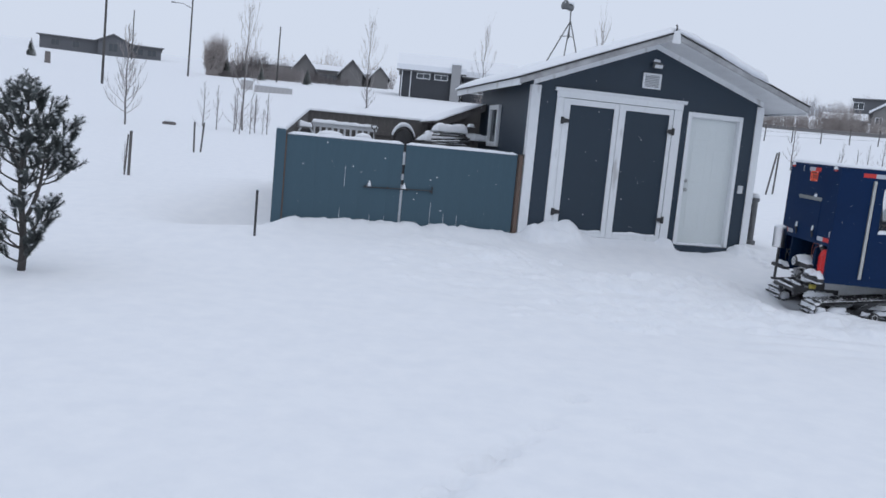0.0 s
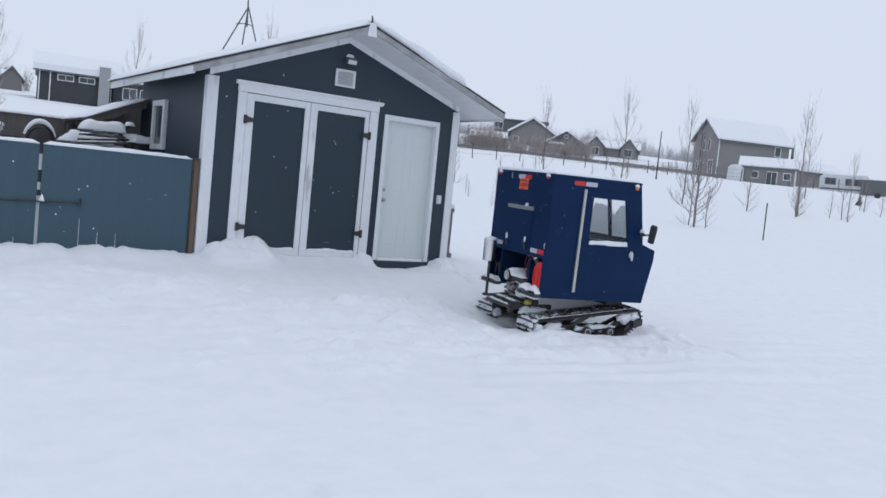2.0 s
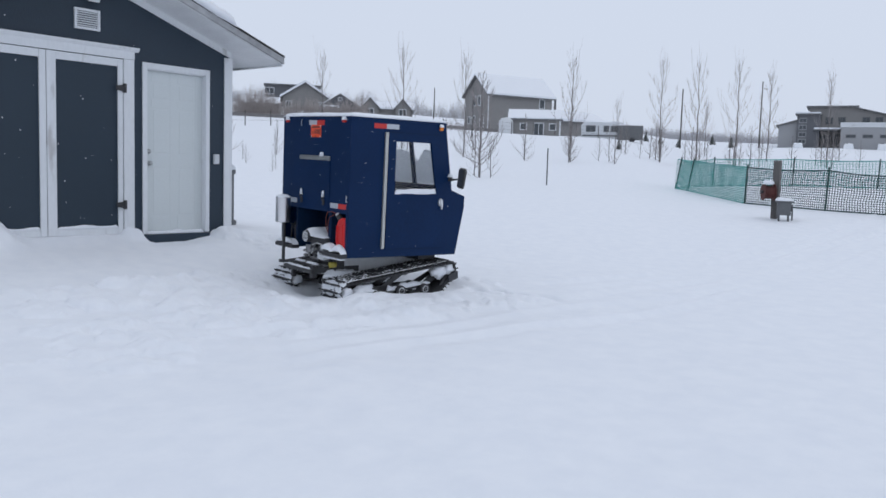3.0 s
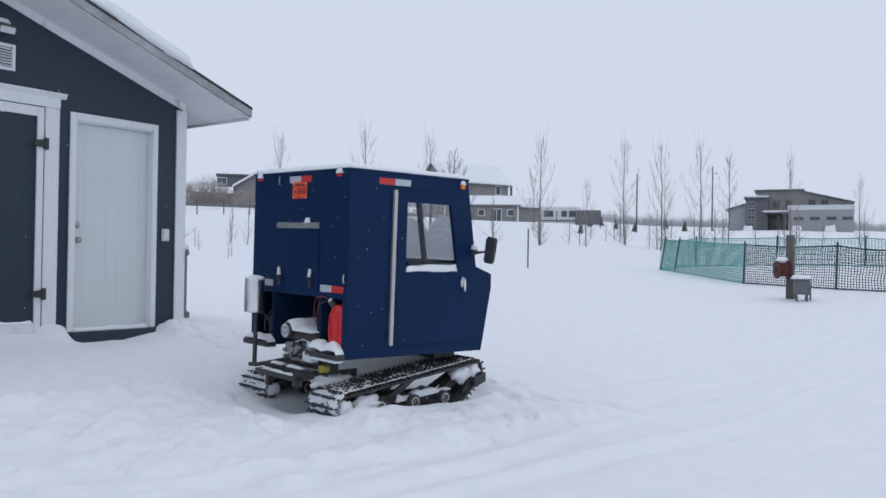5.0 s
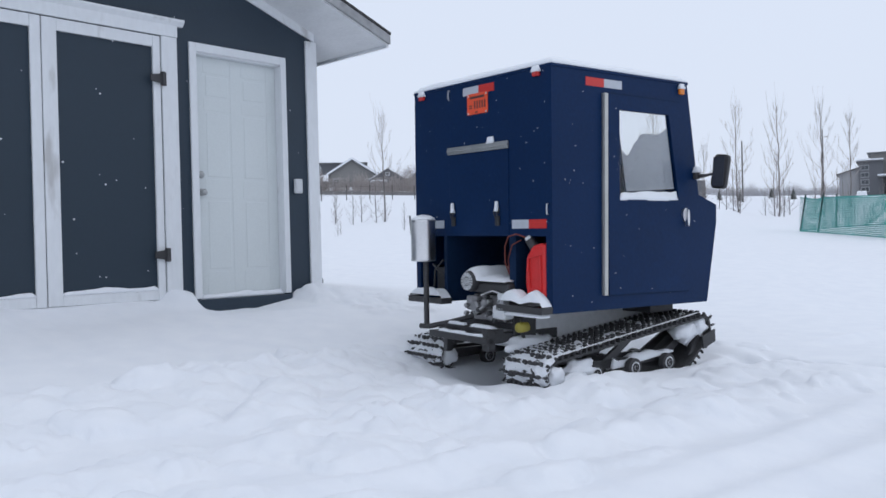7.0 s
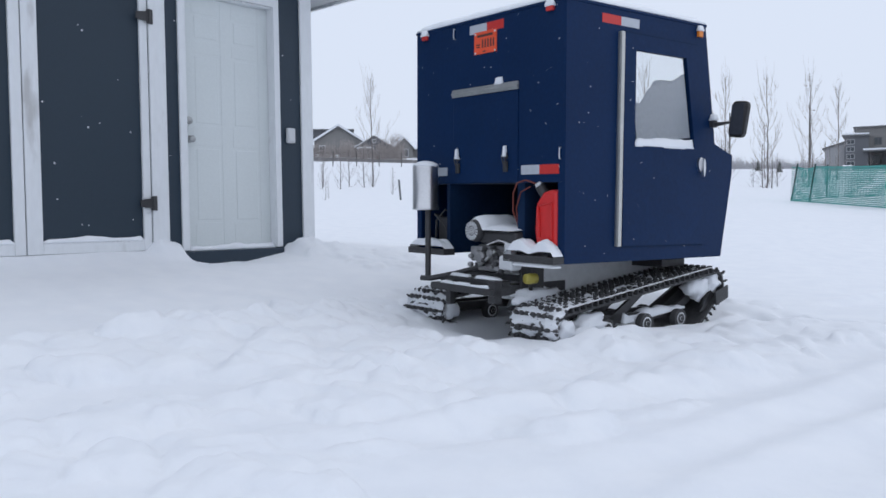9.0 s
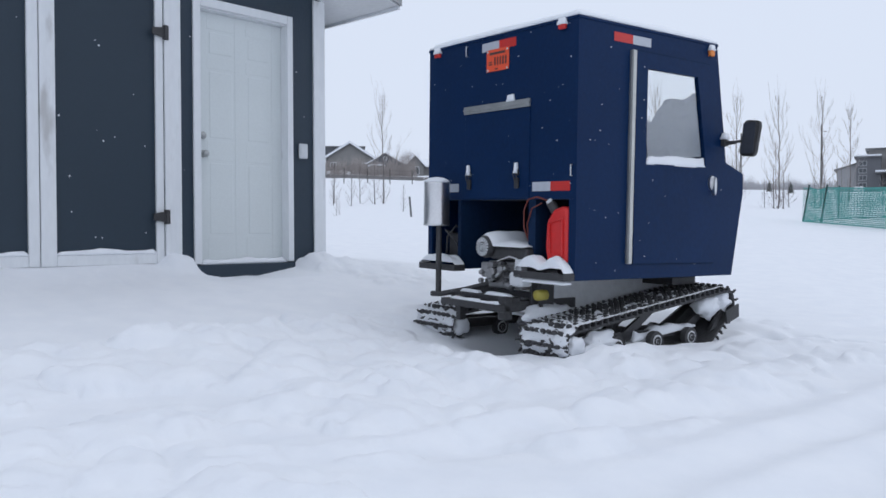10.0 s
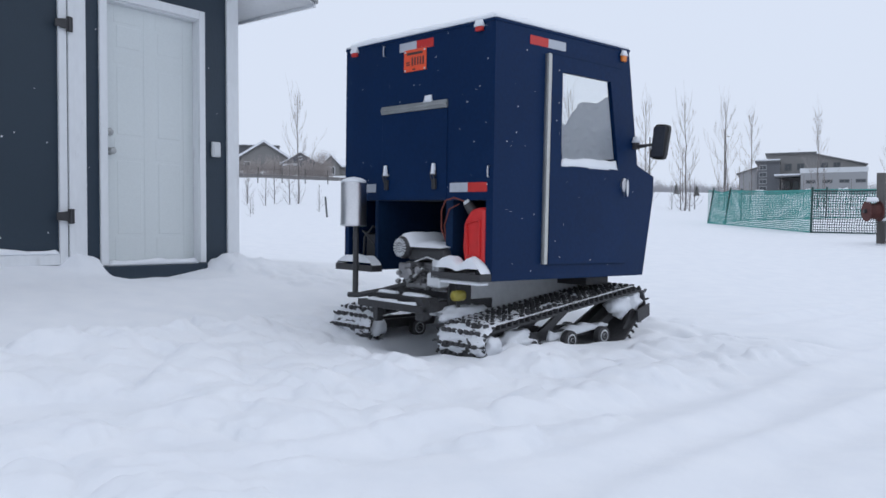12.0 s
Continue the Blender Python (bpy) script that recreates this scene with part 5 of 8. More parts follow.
    lathe(bm, [(0.080, 0.598), (0.074, 0.612), (0.045, 0.626), (0.01, 0.632)], 24, pose(-0.155, 1.08, 0))
    part("snow_cap", bm, CAP, sil, smooth=True)
    bm = B()
    tube(bm, [(-0.15, 1.06, 0.335), (-0.15, 1.06, 0.0), (-0.15, 1.06, -0.085)], 0.018, 12)
    tube(bm, [(-0.17, 1.10, -0.092), (-0.15, 1.03, -0.09), (-0.05, 0.92, -0.06), (0.08, 0.75, 0.0)], 0.017, 10)
    part("exhaust_pipe", bm, IRON, sil)
    # deck bars
    for u, z0, z1, v0, v1 in ((-0.16, -0.145, -0.105, 0.40, 0.98), (-0.07, -0.105, -0.068, 0.42, 1.0), (0.10, -0.085, -0.045, 0.42, 1.00)):
        bm = B()
        box(bm, u - 0.03, u + 0.03, v0, v1, z0, z1, 0.004)
        bar = Q("deck_bar", bm, IRON)
        bm = B()
        mound(bm, u - 0.024, u + 0.022, v0 + 0.05, v0 + 0.26, z1, 0.008, 30 + u, 6, 22, rough=1.5, skirt=0.004)
        part("bar_snow", bm, CAP, bar, smooth=True)
        bm = B()
        mound(bm, u - 0.020, u + 0.018, v0 + 0.40 + u, v1 - 0.08, z1, 0.010, 35 + u, 6, 22, rough=1.5, skirt=0.004)
        part("bar_snow", bm, CAP, bar, smooth=True)
    for q in ((-0.13, 0.40, 0.42, 0.48, -0.15, -0.09), (-0.13, 0.40, 0.86, 0.92, -0.15, -0.09), (-0.175, -0.12, 0.40, 0.46, -0.19, -0.06), (-0.165, -0.12, 0.82, 0.86, -0.23, -0.10)):
        bm = B()
        box(bm, *q, 0.004)
        Q("chassis_beam", bm, IRON)

    for u, z in ((0.0, -0.305), (1.345, -0.135)):
        for v0, v1 in ((0.02, 0.36), (0.99, 1.33)):
            bm = B()
            rod(bm, (u, v0, z), (u, v1, z), 0.022)
            P("axle", bm, IRON)
    bm = B()
    lump(bm, (0.16, 0.365, -0.165), (0.20, 0.05, 0.050), 60)
    P("hull_snow", bm, CAP, smooth=True)
    bm = B()
    box(bm, 0.03, 0.21, 0.372, 0.392, -0.125, 0.045, 0.006)
    P("battery_guard", bm, BLACK)
    # specks of snow on the panels, also in place of falling flakes
    rng = random.Random(9)
    bm = B()
    for k in range(84):
        r = rng.uniform(0.0012, 0.0034)
        if k % 2:
            c = (-0.0008 if rng.random() < 0.5 else -0.0075, rng.uniform(0.03, 1.32), rng.uniform(0.52, 1.44))
            if c[0] < -0.005 and not (0.41 < c[1] < 0.99 and c[2] < 1.01):
                c = (-0.0008, c[1], c[2])
            m = pose(*c, 0, -90)
        else:
            a, b = rng.uniform(0.03, 1.30), rng.uniform(0.08, 1.40)
            if 0.54 < a < 1.11 and 0.70 < b < 1.25 or a > 1.2 and b > 0.6:
                continue
            m = pose(a, -0.0112 if 0.46 < a < 1.10 and 0.14 < b < 1.32 else -0.0004, b, 90)
        lathe(bm, [(r, 0.0), (r * 0.8, r * 0.5), (r * 0.2, r * 0.7)], 6, m)
    sp = P("snow_specks", bm, CAP)
    tagged(sp, kind="stuff")
    # pale hull between the tracks, and the skirts down to the tracks
    bm = B()
    prism(bm, [(0.10, -0.20), (0.24, 0.048), (1.20, 0.034), (1.30, -0.05), (1.05, -0.24)], 0.40, 0.95)
    P("hull", bm, HULL, "pale sheet hull between the tracks", bevel=0.01)
    bm = B()
    tube(bm, [(0.08, 0.385, 0.05), (0.06, 0.37, -0.02), (0.07, 0.375, -0.10), (0.10, 0.39, -0.16)], 0.012)
    Q("drain_hose", bm, BLACK)
    bm = B()
    box(bm, 1.02, 1.25, 0.16, 1.20, -0.03, 0.020, 0.004)
    P("floor_frame", bm, IRON)
    # fuel can with hose
    bm = B()
    prism(bm, [(0.085, 0.125), (0.245, 0.125), (0.268, 0.22), (0.258, 0.37), (0.20, 0.44), (0.13, 0.455), (0.085, 0.44)], -0.008, 0.20, "x")
    can = Q("fuel_can", bm, RED, "red plastic fuel can", bevel=0.030)
    bm = B()
    tube(bm, [(-0.012, 0.12, 0.18), (-0.013, 0.215, 0.19), (-0.013, 0.225, 0.36), (-0.012, 0.125, 0.38), (-0.012, 0.12, 0.18)], 0.006, 6)
    part("can_rib", bm, RED, can)
    bm = B()
    rod(bm, (0.03, 0.215, 0.425), (0.0, 0.235, 0.475), 0.030, 0.026, 14)
    part("can_cap", bm, BLACK, can)
    bm = B()
    rod(bm, (0.0, 0.236, 0.477), (-0.008, 0.241, 0.488), 0.021, 0.017, 12)
    part("cap_label", bm, OFFWHITE, can)
    bm = B()
    tube(bm, [(-0.01, 0.25, 0.485), (-0.03, 0.31, 0.505), (-0.03, 0.38, 0.49), (-0.02, 0.425, 0.43), (-0.01, 0.435, 0.33), (0.05, 0.43, 0.20)], 0.0045, 8)
    tube(bm, [(0.0, 0.30, 0.47), (-0.02, 0.36, 0.44), (0.0, 0.42, 0.35), (0.02, 0.42, 0.22)], 0.004, 8)
    part("fuel_hose", bm, HOSE, can)
    # battery and cables in the other locker
    bm = B()
    box(bm, 0.10, 0.30, 1.10, 1.29, 0.12, 0.28, 0.01)
    bat = Q("battery", bm, BLACK)
    bm = B()
    tube(bm, [(0.12, 1.13, 0.28), (0.05, 1.15, 0.33), (0.02, 1.20, 0.26), (0.03, 1.22, 0.15)], 0.007)
    tube(bm, [(0.12, 1.26, 0.28), (0.02, 1.22, 0.30), (0.03, 1.12, 0.22), (0.05, 1.08, 0.13)], 0.006)
    part("cable", bm, IRON, bat)
    build_track(car, -0.02, 0.355)
    build_track(car, 0.985, 1.36)
    return car


build_vehicle()


# ---- the gate and the yard behind it ----
def plank_row(parent, p, q, z0a, z0b, z1a, z1b, wide, thick, mat, gap=0.006, edge=0.0012, wave=0.002):
    """Upright boards side by side from p to q; heights run from the a values to the b values."""
    p, q = Vector(p), Vector(q)
    d = q - p
    n = max(1, round(d.length / wide))
    ang = math.degrees(math.atan2(d.y, d.x))
    for k in range(n):
        a = (k + 0.5) / n
        c = p.lerp(q, a)
        w = d.length / n - gap
        bm = B()
        box(bm, -w / 2, w / 2, -thick / 2, thick / 2, z0a + (z0b - z0a) * a, z1a + (z1b - z1a) * a, edge)
        o = part("board", bm, mat, parent)
        o.matrix_basis = pose(c.x, c.y + wave * math.sin(k * 2.3), 0, 0, 0, ang)


def rim_snow(parent, p, q, za, zb, wide, high, seed, name="snow_cap"):
    """A long cap of snow on a narrow top edge."""
    p, q = Vector(p), Vector(q)
    d = q - p
    bm = B()
    mound(bm, 0, d.length, -wide / 2, wide / 2, 0.0, high, seed, max(12, int(d.length * 14)), 6, rough=0.5, slope=((zb - za) / d.length, 0), edge=0.45)
    o = part(name, bm, CAP, parent, smooth=True)
    o.matrix_basis = pose(p.x, p.y, za, 0, 0, math.degrees(math.atan2(d.y, d.x)))


def build_gate():
    Y = 0.03
    for x0, x1, seed in ((-6.285, -4.562, 41), (-4.522, -2.775, 42)):
        gate = thing("yard_gate", pose(0, 0, 0), "closed teal board gate leaf with snow along its top", "gate", "gate leaves")
        plank_row(gate, (x0, Y), (x1, Y), -0.25, -0.25, 1.195, 1.195, 0.214, 0.022, TEAL, 0.0003, 0.0004, 0.0)
        block("backing_sheet", TEAL, gate, x0 + 0.01, x1 - 0.01, Y + 0.0135, Y + 0.0165, -0.25, 1.19, 0)
        for z in (0.25, 1.08):
            bm = B()
            box(bm, x0 + 0.01, x1 - 0.01, Y + 0.018, Y + 0.05, z - 0.045, z + 0.045, 0.003)
            part("cross_rail", bm, CEDAR, gate)
        bm = B()
        box(bm, x0, x1, Y - 0.016, Y + 0.052, 1.196, 1.214, 0.003)
        part("top_rail", bm, TEAL, gate)
        rim_snow(gate, (x0 + 0.005, Y + 0.016), (x1 - 0.005, Y + 0.016), 1.213, 1.213, 0.068, 0.032, seed)
        rng = random.Random(seed)
        bm = B()
        for k in range(16):
            r = rng.choice((0.003, 0.004, 0.006, 0.010))
            lathe(bm, [(r, 0.0), (r * 0.8, r * 0.4), (r * 0.2, r * 0.6)], 6, pose(rng.uniform(x0 + 0.05, x1 - 0.05), Y - 0.0105, rng.uniform(0.1, 1.15), 90))
        tagged(part("snow_specks", bm, CAP, gate), kind="stuff")
    grooves = ((-5.46, 0.02, 0.24), (-5.41, 0.52, 0.80), (-5.0, 0.0, 0.12), (-4.78, 0.0, 0.10), (-4.08, 0.0, 0.40), (-3.87, 0.0, 0.22), (-3.65, 0.0, 0.18))
    for k, (x, z0, z1) in enumerate(grooves):
        bm = B()
        mound(bm, x - 0.003, x + 0.003, Y - 0.0165, Y - 0.0115, z0, z1 - z0, k, 4, 2)
        part("groove_snow", bm, CAP, gate)
    seam = thing("seam_batten", pose(-4.542, Y + 0.03, -0.25), "pale snow-filled batten behind the gate seam", "batten")
    for z0, z1, mm in ((0, 0.86, CAP), (0.861, 0.93, IRON), (0.931, 1.02, CAP), (1.021, 1.16, IRON), (1.161, 1.35, CAP), (1.351, 1.43, IRON)):
        block("strip", mm, seam, -0.035, 0.035, -0.004, 0.004, z0, z1, 0)
    bolt = thing("gate_bolt", pose(-4.60, Y - 0.012, 0.545), "long black sliding bolt across both gate leaves", "bolt")
    bm = B()
    rod(bm, (-0.53, -0.02, -0.012), (0.52, -0.02, 0.012), 0.009)
    part("rod", bm, IRON, bolt)
    for x in (-0.48, -0.16, 0.14, 0.50):
        bm = B()
        box(bm, x - 0.018, x + 0.018, -0.034, 0.0, -0.015, 0.015, 0.004)
        part("bracket", bm, IRON, bolt)
    bm = B()
    box(bm, 0.515, 0.53, -0.03, 0.0, -0.03, 0.07, 0.003)
    part("keeper", bm, IRON, bolt)
    for x in (-0.44, 0.09):
        bm = B()
        lathe(bm, [(0.036, 0.0), (0.024, 0.03), (0.013, 0.06), (0.003, 0.085)], 12, pose(x, -0.02, 0.008))
        part("snow_lump", bm, CAP, bolt, smooth=True)
    # posts
    post = thing("gate_post", pose(-6.372, 0.05, -0.3), "broad teal gate post with a bare cedar edge", "post", "gate posts")
    block("shaft", TEAL, post, -0.075, 0.065, -0.06, 0.06, 0, 1.58)
    block("edge_strip", CEDAR, post, 0.066, 0.083, -0.045, 0.045, 0, 1.53)
    bm = B()
    mound(bm, -0.075, 0.083, -0.06, 0.06, 1.578, 0.025, 43, 8, 6)
    part("snow_cap", bm, CAP, post, smooth=True)
    post = thing("gate_post", pose(-2.722, 0.05, -0.3), "bare cedar gate post against the shed", "post", "gate posts")
    block("shaft", CEDAR, post, -0.024, 0.036, -0.05, 0.05, 0, 1.53)
    block("hook", IRON, post, -0.03, 0.036, -0.072, -0.051, 1.515, 1.535)
    # fence on the west side and at the back
    side = thing("board_fence", pose(0, 0, 0), "weathered dark board fence with a thick cap of snow", "fence", "fences round the yard")
    plank_row(side, (-6.36, 0.14), (-5.74, 5.45), -0.2, -0.1, 1.24, 1.74, 0.15, 0.022, GREY_WOOD)
    rim_snow(side, (-6.36, 0.16), (-5.74, 5.45), 1.24, 1.74, 0.08, 0.04, 44)
    back = thing("board_fence", pose(0, 0, 0), "weathered dark board fence with a thick cap of snow", "fence", "fences round the yard")
    plank_row(back, (-5.77, 5.5), (-2.70, 5.5), -0.1, -0.1, 1.74, 1.755, 0.15, 0.022, GREY_WOOD, 0.001)
    for z in (0.5, 1.40):
        block("cross_rail", GREY_WOOD, back, -5.66, -2.72, 5.452, 5.488, z - 0.045, z + 0.045)
    rim_snow(back, (-5.79, 5.5), (-2.68, 5.5), 1.74, 1.755, 0.10, 0.04, 45)


def build_yard_clutter():
    # white slatted railing leaning on the fence
    g0 = ground_at(-5.0, 3.6)
    rail = thing("slatted_railing", pose(-5.12, 3.55, g0, -4, 0, -2), "white slatted railing under snow, stood among the clutter", "railing")
    h = 1.47 - g0
    block("top_rail", OFFWHITE, rail, -0.61, 0.61, -0.02, 0.02, h - 0.07, h)
    block("bottom_rail", OFFWHITE, rail, -0.61, 0.61, -0.02, 0.02, h - 0.60, h - 0.54)
    for k in range(11):
        block("slat", OFFWHITE, rail, -0.59 + k * 0.114, -0.55 + k * 0.114, -0.012, 0.012, h - 0.54, h - 0.07, 0.003)
    for x in (-0.61, 0.57):
        block("leg", OFFWHITE, rail, x, x + 0.04, -0.02, 0.02, 0.0, h - 0.60, 0.003)
    bm = B()
    mound(bm, -0.63, 0.63, -0.05, 0.05, h - 0.004, 0.055, 51, 40, 6, rough=0.8)
    part("snow_cap", bm, CAP, rail, smooth=True)
    # two drums close behind the gate, their lids rounded with snow
    for x, y, z, r in ((-5.60, 0.90, 1.325, 0.20), (-5.08, 0.90, 1.335, 0.125)):
        g = ground_at(x, y)
        d = thing("drum", pose(x, y, g), "grey drum behind the gate with a rounded cap of snow", "drum", "drums behind the gate")
        h = z - 0.11 - g
        bm = B()
        lathe(bm, [(r, 0.0), (r + 0.01, 0.02), (r, 0.05), (r, h * 0.5), (r + 0.01, h * 0.5 + 0.02), (r, h * 0.5 + 0.04), (r, h - 0.02), (r + 0.01, h)], 28)
        part("shell", bm, GREYBOX, d)
        bm = B()
        lathe(bm, [(r, h), (r + 0.015, h + 0.03), (r * 0.9, h + 0.075), (r * 0.55, h + 0.10), (r * 0.1, h + 0.11)], 28)
        part("snow_cap", bm, CAP, d, smooth=True)
    # old trailer wheel under an arched mudguard
    g1 = ground_at(-3.98, 3.4)
    tr = thing("utility_trailer", pose(-4.02, 3.45, g1) @ Matrix.Diagonal((0.72, 0.8, 1, 1)), "small trailer with an arched mudguard capped by snow", "trailer")
    R0 = 1.24 - g1
    bm = B()
    lathe(bm, [(0.13, -0.07), (0.24, -0.075), (0.26, -0.05), (0.26, 0.05), (0.24, 0.075), (0.13, 0.07)], 28, pose(0, 0, R0, 90))
    wheel = part("wheel", bm, RUBBER, tr, smooth=True)
    bm = B()
    lathe(bm, [(0.13, -0.05), (0.05, -0.03), (0.05, 0.03), (0.13, 0.05)], 20, pose(0, 0, R0, 90))
    part("rim", bm, DULL, wheel, smooth=True)
    bm = B()
    g = []
    for k in range(15):
        a = math.pi * (k / 14 * 0.84 + 0.08)
        g.append([bm.verts.new((r * math.cos(a), y, R0 + r * math.sin(a))) for r, y in ((0.29, -0.1), (0.29, 0.1), (0.31, 0.1), (0.31, -0.1))])
    for a, b in zip(g, g[1:]):
        for k in range(4):
            bm.faces.new((a[k], b[k], b[(k + 1) % 4], a[(k + 1) % 4]))
    part("mudguard", bm, IRON, tr)
    bm = B()
    g = []
    for k in range(25):
        a = math.pi * (k / 24 * 0.72 + 0.14)
        t = 0.02 + 0.055 * math.sin(a) ** 2
        g.append([bm.verts.new((r * math.cos(a), y, R0 + r * math.sin(a))) for r, y in ((0.312, -0.1), (0.312, 0.1), (0.312 + t, 0.07), (0.318 + t, 0.0), (0.312 + t, -0.07))])
    for a, b in zip(g, g[1:]):
        for k in range(5):
            bm.faces.new((a[k], b[k], b[(k + 1) % 5], a[(k + 1) % 5]))
    part("snow_cap", bm, CAP, tr, smooth=True)
    block("axle_frame", IRON, tr, -0.5, 0.5, 0.12, 0.20, R0 - 0.05, R0 + 0.02)
    block("leg", IRON, tr, -0.48, -0.42, 0.12, 0.20, 0.0, R0 - 0.05)
    block("leg", IRON, tr, 0.42, 0.48, 0.12, 0.20, 0.0, R0 - 0.05)
    block("tow_bar", IRON, tr, -1.05, -0.5, 0.14, 0.18, R0 - 0.05, R0 - 0.005)
    # snow-covered quad bike
    g2 = ground_at(-3.35, 2.5)
    quad = thing("quad_bike", pose(-3.35, 2.45, g2, 0, 0, 12), "quad bike buried in snow with bare handlebars and rack", "quad bike")
    H = 1.60 - g2
    for x in (-0.42, 0.42):
        for y in (-0.3, 0.3):
            bm = B()
            lathe(bm, [(0.14, -0.09), (0.26, -0.10), (0.28, -0.06), (0.28, 0.06), (0.26, 0.10), (0.14, 0.09)], 20, pose(x, y, 0.28, 90))
            w = part("wheel", bm, RUBBER, quad, smooth=True)
            bm = B()
            lathe(bm, [(0.14, -0.06), (0.05, -0.04), (0.05, 0.04), (0.14, 0.06)], 16, pose(x, y, 0.28, 90))
            part("rim", bm, DULL, w, smooth=True)
    bm = B()
    prism(bm, [(-0.55, 0.35), (0.5, 0.35), (0.58, 0.55), (0.35, H - 0.30), (0.1, H - 0.24), (-0.5, H - 0.30), (-0.62, 0.6)], -0.22, 0.22)
    part("body", bm, BLACK, quad, bevel=0.03)
    bm = B()
    mound(bm, -0.55, 0.10, -0.24, 0.24, H - 0.28, 0.12, 52, 18, 12, rough=0.9)
    part("seat_snow", bm, CAP, quad, smooth=True)
    bm = B()
    tube(bm, [(0.22, -0.42, H + 0.02), (0.25, -0.25, H - 0.02), (0.30, 0.0, H - 0.10), (0.25, 0.25, H - 0.02), (0.22, 0.42, H + 0.02)], 0.016)
    tube(bm, [(0.42, 0.0, H - 0.32), (0.30, 0.0, H - 0.10)], 0.022)
    part("handlebar", bm, IRON, quad)
    bm = B()
    for y in (-0.28, -0.1, 0.1, 0.28):
        tube(bm, [(0.36, y, H - 0.22), (0.72, y, H - 0.20)], 0.011)
    for x in (0.38, 0.54, 0.70):
        tube(bm, [(x, -0.30, H - 0.21), (x, 0.30, H - 0.21)], 0.011)
    tube(bm, [(0.50, 0.0, H - 0.21), (0.46, 0.0, 0.50)], 0.014)
    part("rack", bm, IRON, quad)
    bm = B()
    mound(bm, 0.38, 0.74, -0.28, 0.28, H - 0.205, 0.12, 53, 12, 14, rough=0.6)
    part("rack_snow", bm, CAP, quad, smooth=True)
    for y, s in ((-0.40, 54), (0.40, 55)):
        bm = B()
        mound(bm, 0.17, 0.28, y - 0.06, y + 0.06, H + 0.025, 0.05, s, 6, 6)
        part("grip_snow", bm, CAP, quad, smooth=True)
    # lean-to roof on the shed's west wall
    lean = thing("lean_to_roof", pose(0, 0, 0), "small timber lean-to roof with bare rafters and snow", "roof")
    x0, x1, y0, y1 = -3.55, -2.69, 2.55, 4.3
    z0, z1 = 1.67, 2.05
    s = (z1 - z0) / (x1 - x0)
    bm = B()
    prism(bm, [(x0, z0), (x1, z1), (x1, z1 + 0.025), (x0, z0 + 0.025)], y0, y1)
    part("deck", bm, GREY_WOOD, lean)
    for k in range(5):
        y = y0 + 0.02 + k * (y1 - y0 - 0.08) / 4
        bm = B()
        prism(bm, [(x0 + 0.03, z0 + 0.005), (x0 + 0.03, z0 - 0.075), (x1 - 0.002, z1 - 0.10), (x1 - 0.002, z1 - 0.008)], y, y + 0.04)
        part("rafter", bm, GREY_WOOD, lean)
    for y in (y0 + 0.10, y1 - 0.14):
        bm = B()
        box(bm, x0 + 0.05, x0 + 0.13, y, y + 0.08, ground_at(x0, y) - 0.1, z0 - 0.03, 0.003)
        part("post", bm, GREY_WOOD, lean)
        bm = B()
        prism(bm, [(x0 + 0.10, 1.10), (x0 + 0.15, 1.10), (x0 + 0.62, z0 + 0.17), (x0 + 0.55, z0 + 0.17)], y + 0.02, y + 0.06)
        part("brace", bm, GREY_WOOD, lean)
    bm = B()
    mound(bm, x0 - 0.02, x1 - 0.01, y0 - 0.02, y1 + 0.02, z0 + 0.026, 0.025, 56, 16, 26, slope=(s, 0), rough=0.35, edge=0.16)
    part("snow_cap", bm, CAP, lean, smooth=True)
    # panel added to darken the gap under the lean-to against bright snow
    bm = B()
    prism(bm, [(x0 - 0.45, -0.1), (x1 + 0.75, -0.1), (x1 + 0.75, z1 - 0.03), (x1 - 0.03, z1 - 0.03), (x0 + 0.01, z0 - 0.03), (x0 - 0.45, z0 - 0.12)], y1 - 0.05, y1 - 0.03)
    part("filler_panel", bm, GREY_WOOD, lean)
    # loose boards stacked at a slant, each with its strip of snow
    g3 = ground_at(-3.55, 1.75)
    stack = thing("board_stack", pose(-3.50, 1.75, g3, 0, 0, 14), "slanting stack of dark boards streaked with snow", "boards")
    block("trestle", GREY_WOOD, stack, -0.42, -0.34, -0.12, 0.12, 0.0, 1.20 - g3)
    block("trestle", GREY_WOOD, stack, 0.30, 0.38, -0.12, 0.12, 0.0, 1.20 - g3)
    for k in range(6):
        bm = B()
        m = pose(0.05 * math.sin(k * 2.3), 0.03 * math.cos(k * 1.7), 1.23 - g3 + 0.050 * k, 0, -4 + 2.5 * math.sin(k * 1.9), 7 * math.sin(k * 2.9))
        box(bm, -0.48 + 0.05 * k, 0.46 - 0.04 * k, -0.10, 0.10, -0.012, 0.014, 0.003, m)
        board = part("board", bm, (IRON, GREY_WOOD, GREYBOX)[k % 3], stack)
        bm = B()
        mound(bm, -0.40 + 0.05 * k, 0.30 - 0.04 * k, -0.11, -0.02, 0.014, 0.012 + (0.03 if k == 5 else 0), 80 + k, 16, 4, rough=1.2, skirt=0.004)
        bmesh.ops.transform(bm, matrix=m, verts=bm.verts)
        part("snow_strip", bm, CAP, board, smooth=True)
    bm = B()
    mound(bm, -0.30, 0.30, -0.13, 0.13, 1.495 - g3, 0.12, 86, 22, 12, rough=0.5, edge=0.4)
    part("snow_hood", bm, CAP, stack, "rounded hood of snow", smooth=True)
    # folded garden chair against the side fence, a spade and a spare tyre
    g4 = ground_at(-5.92, 2.4)
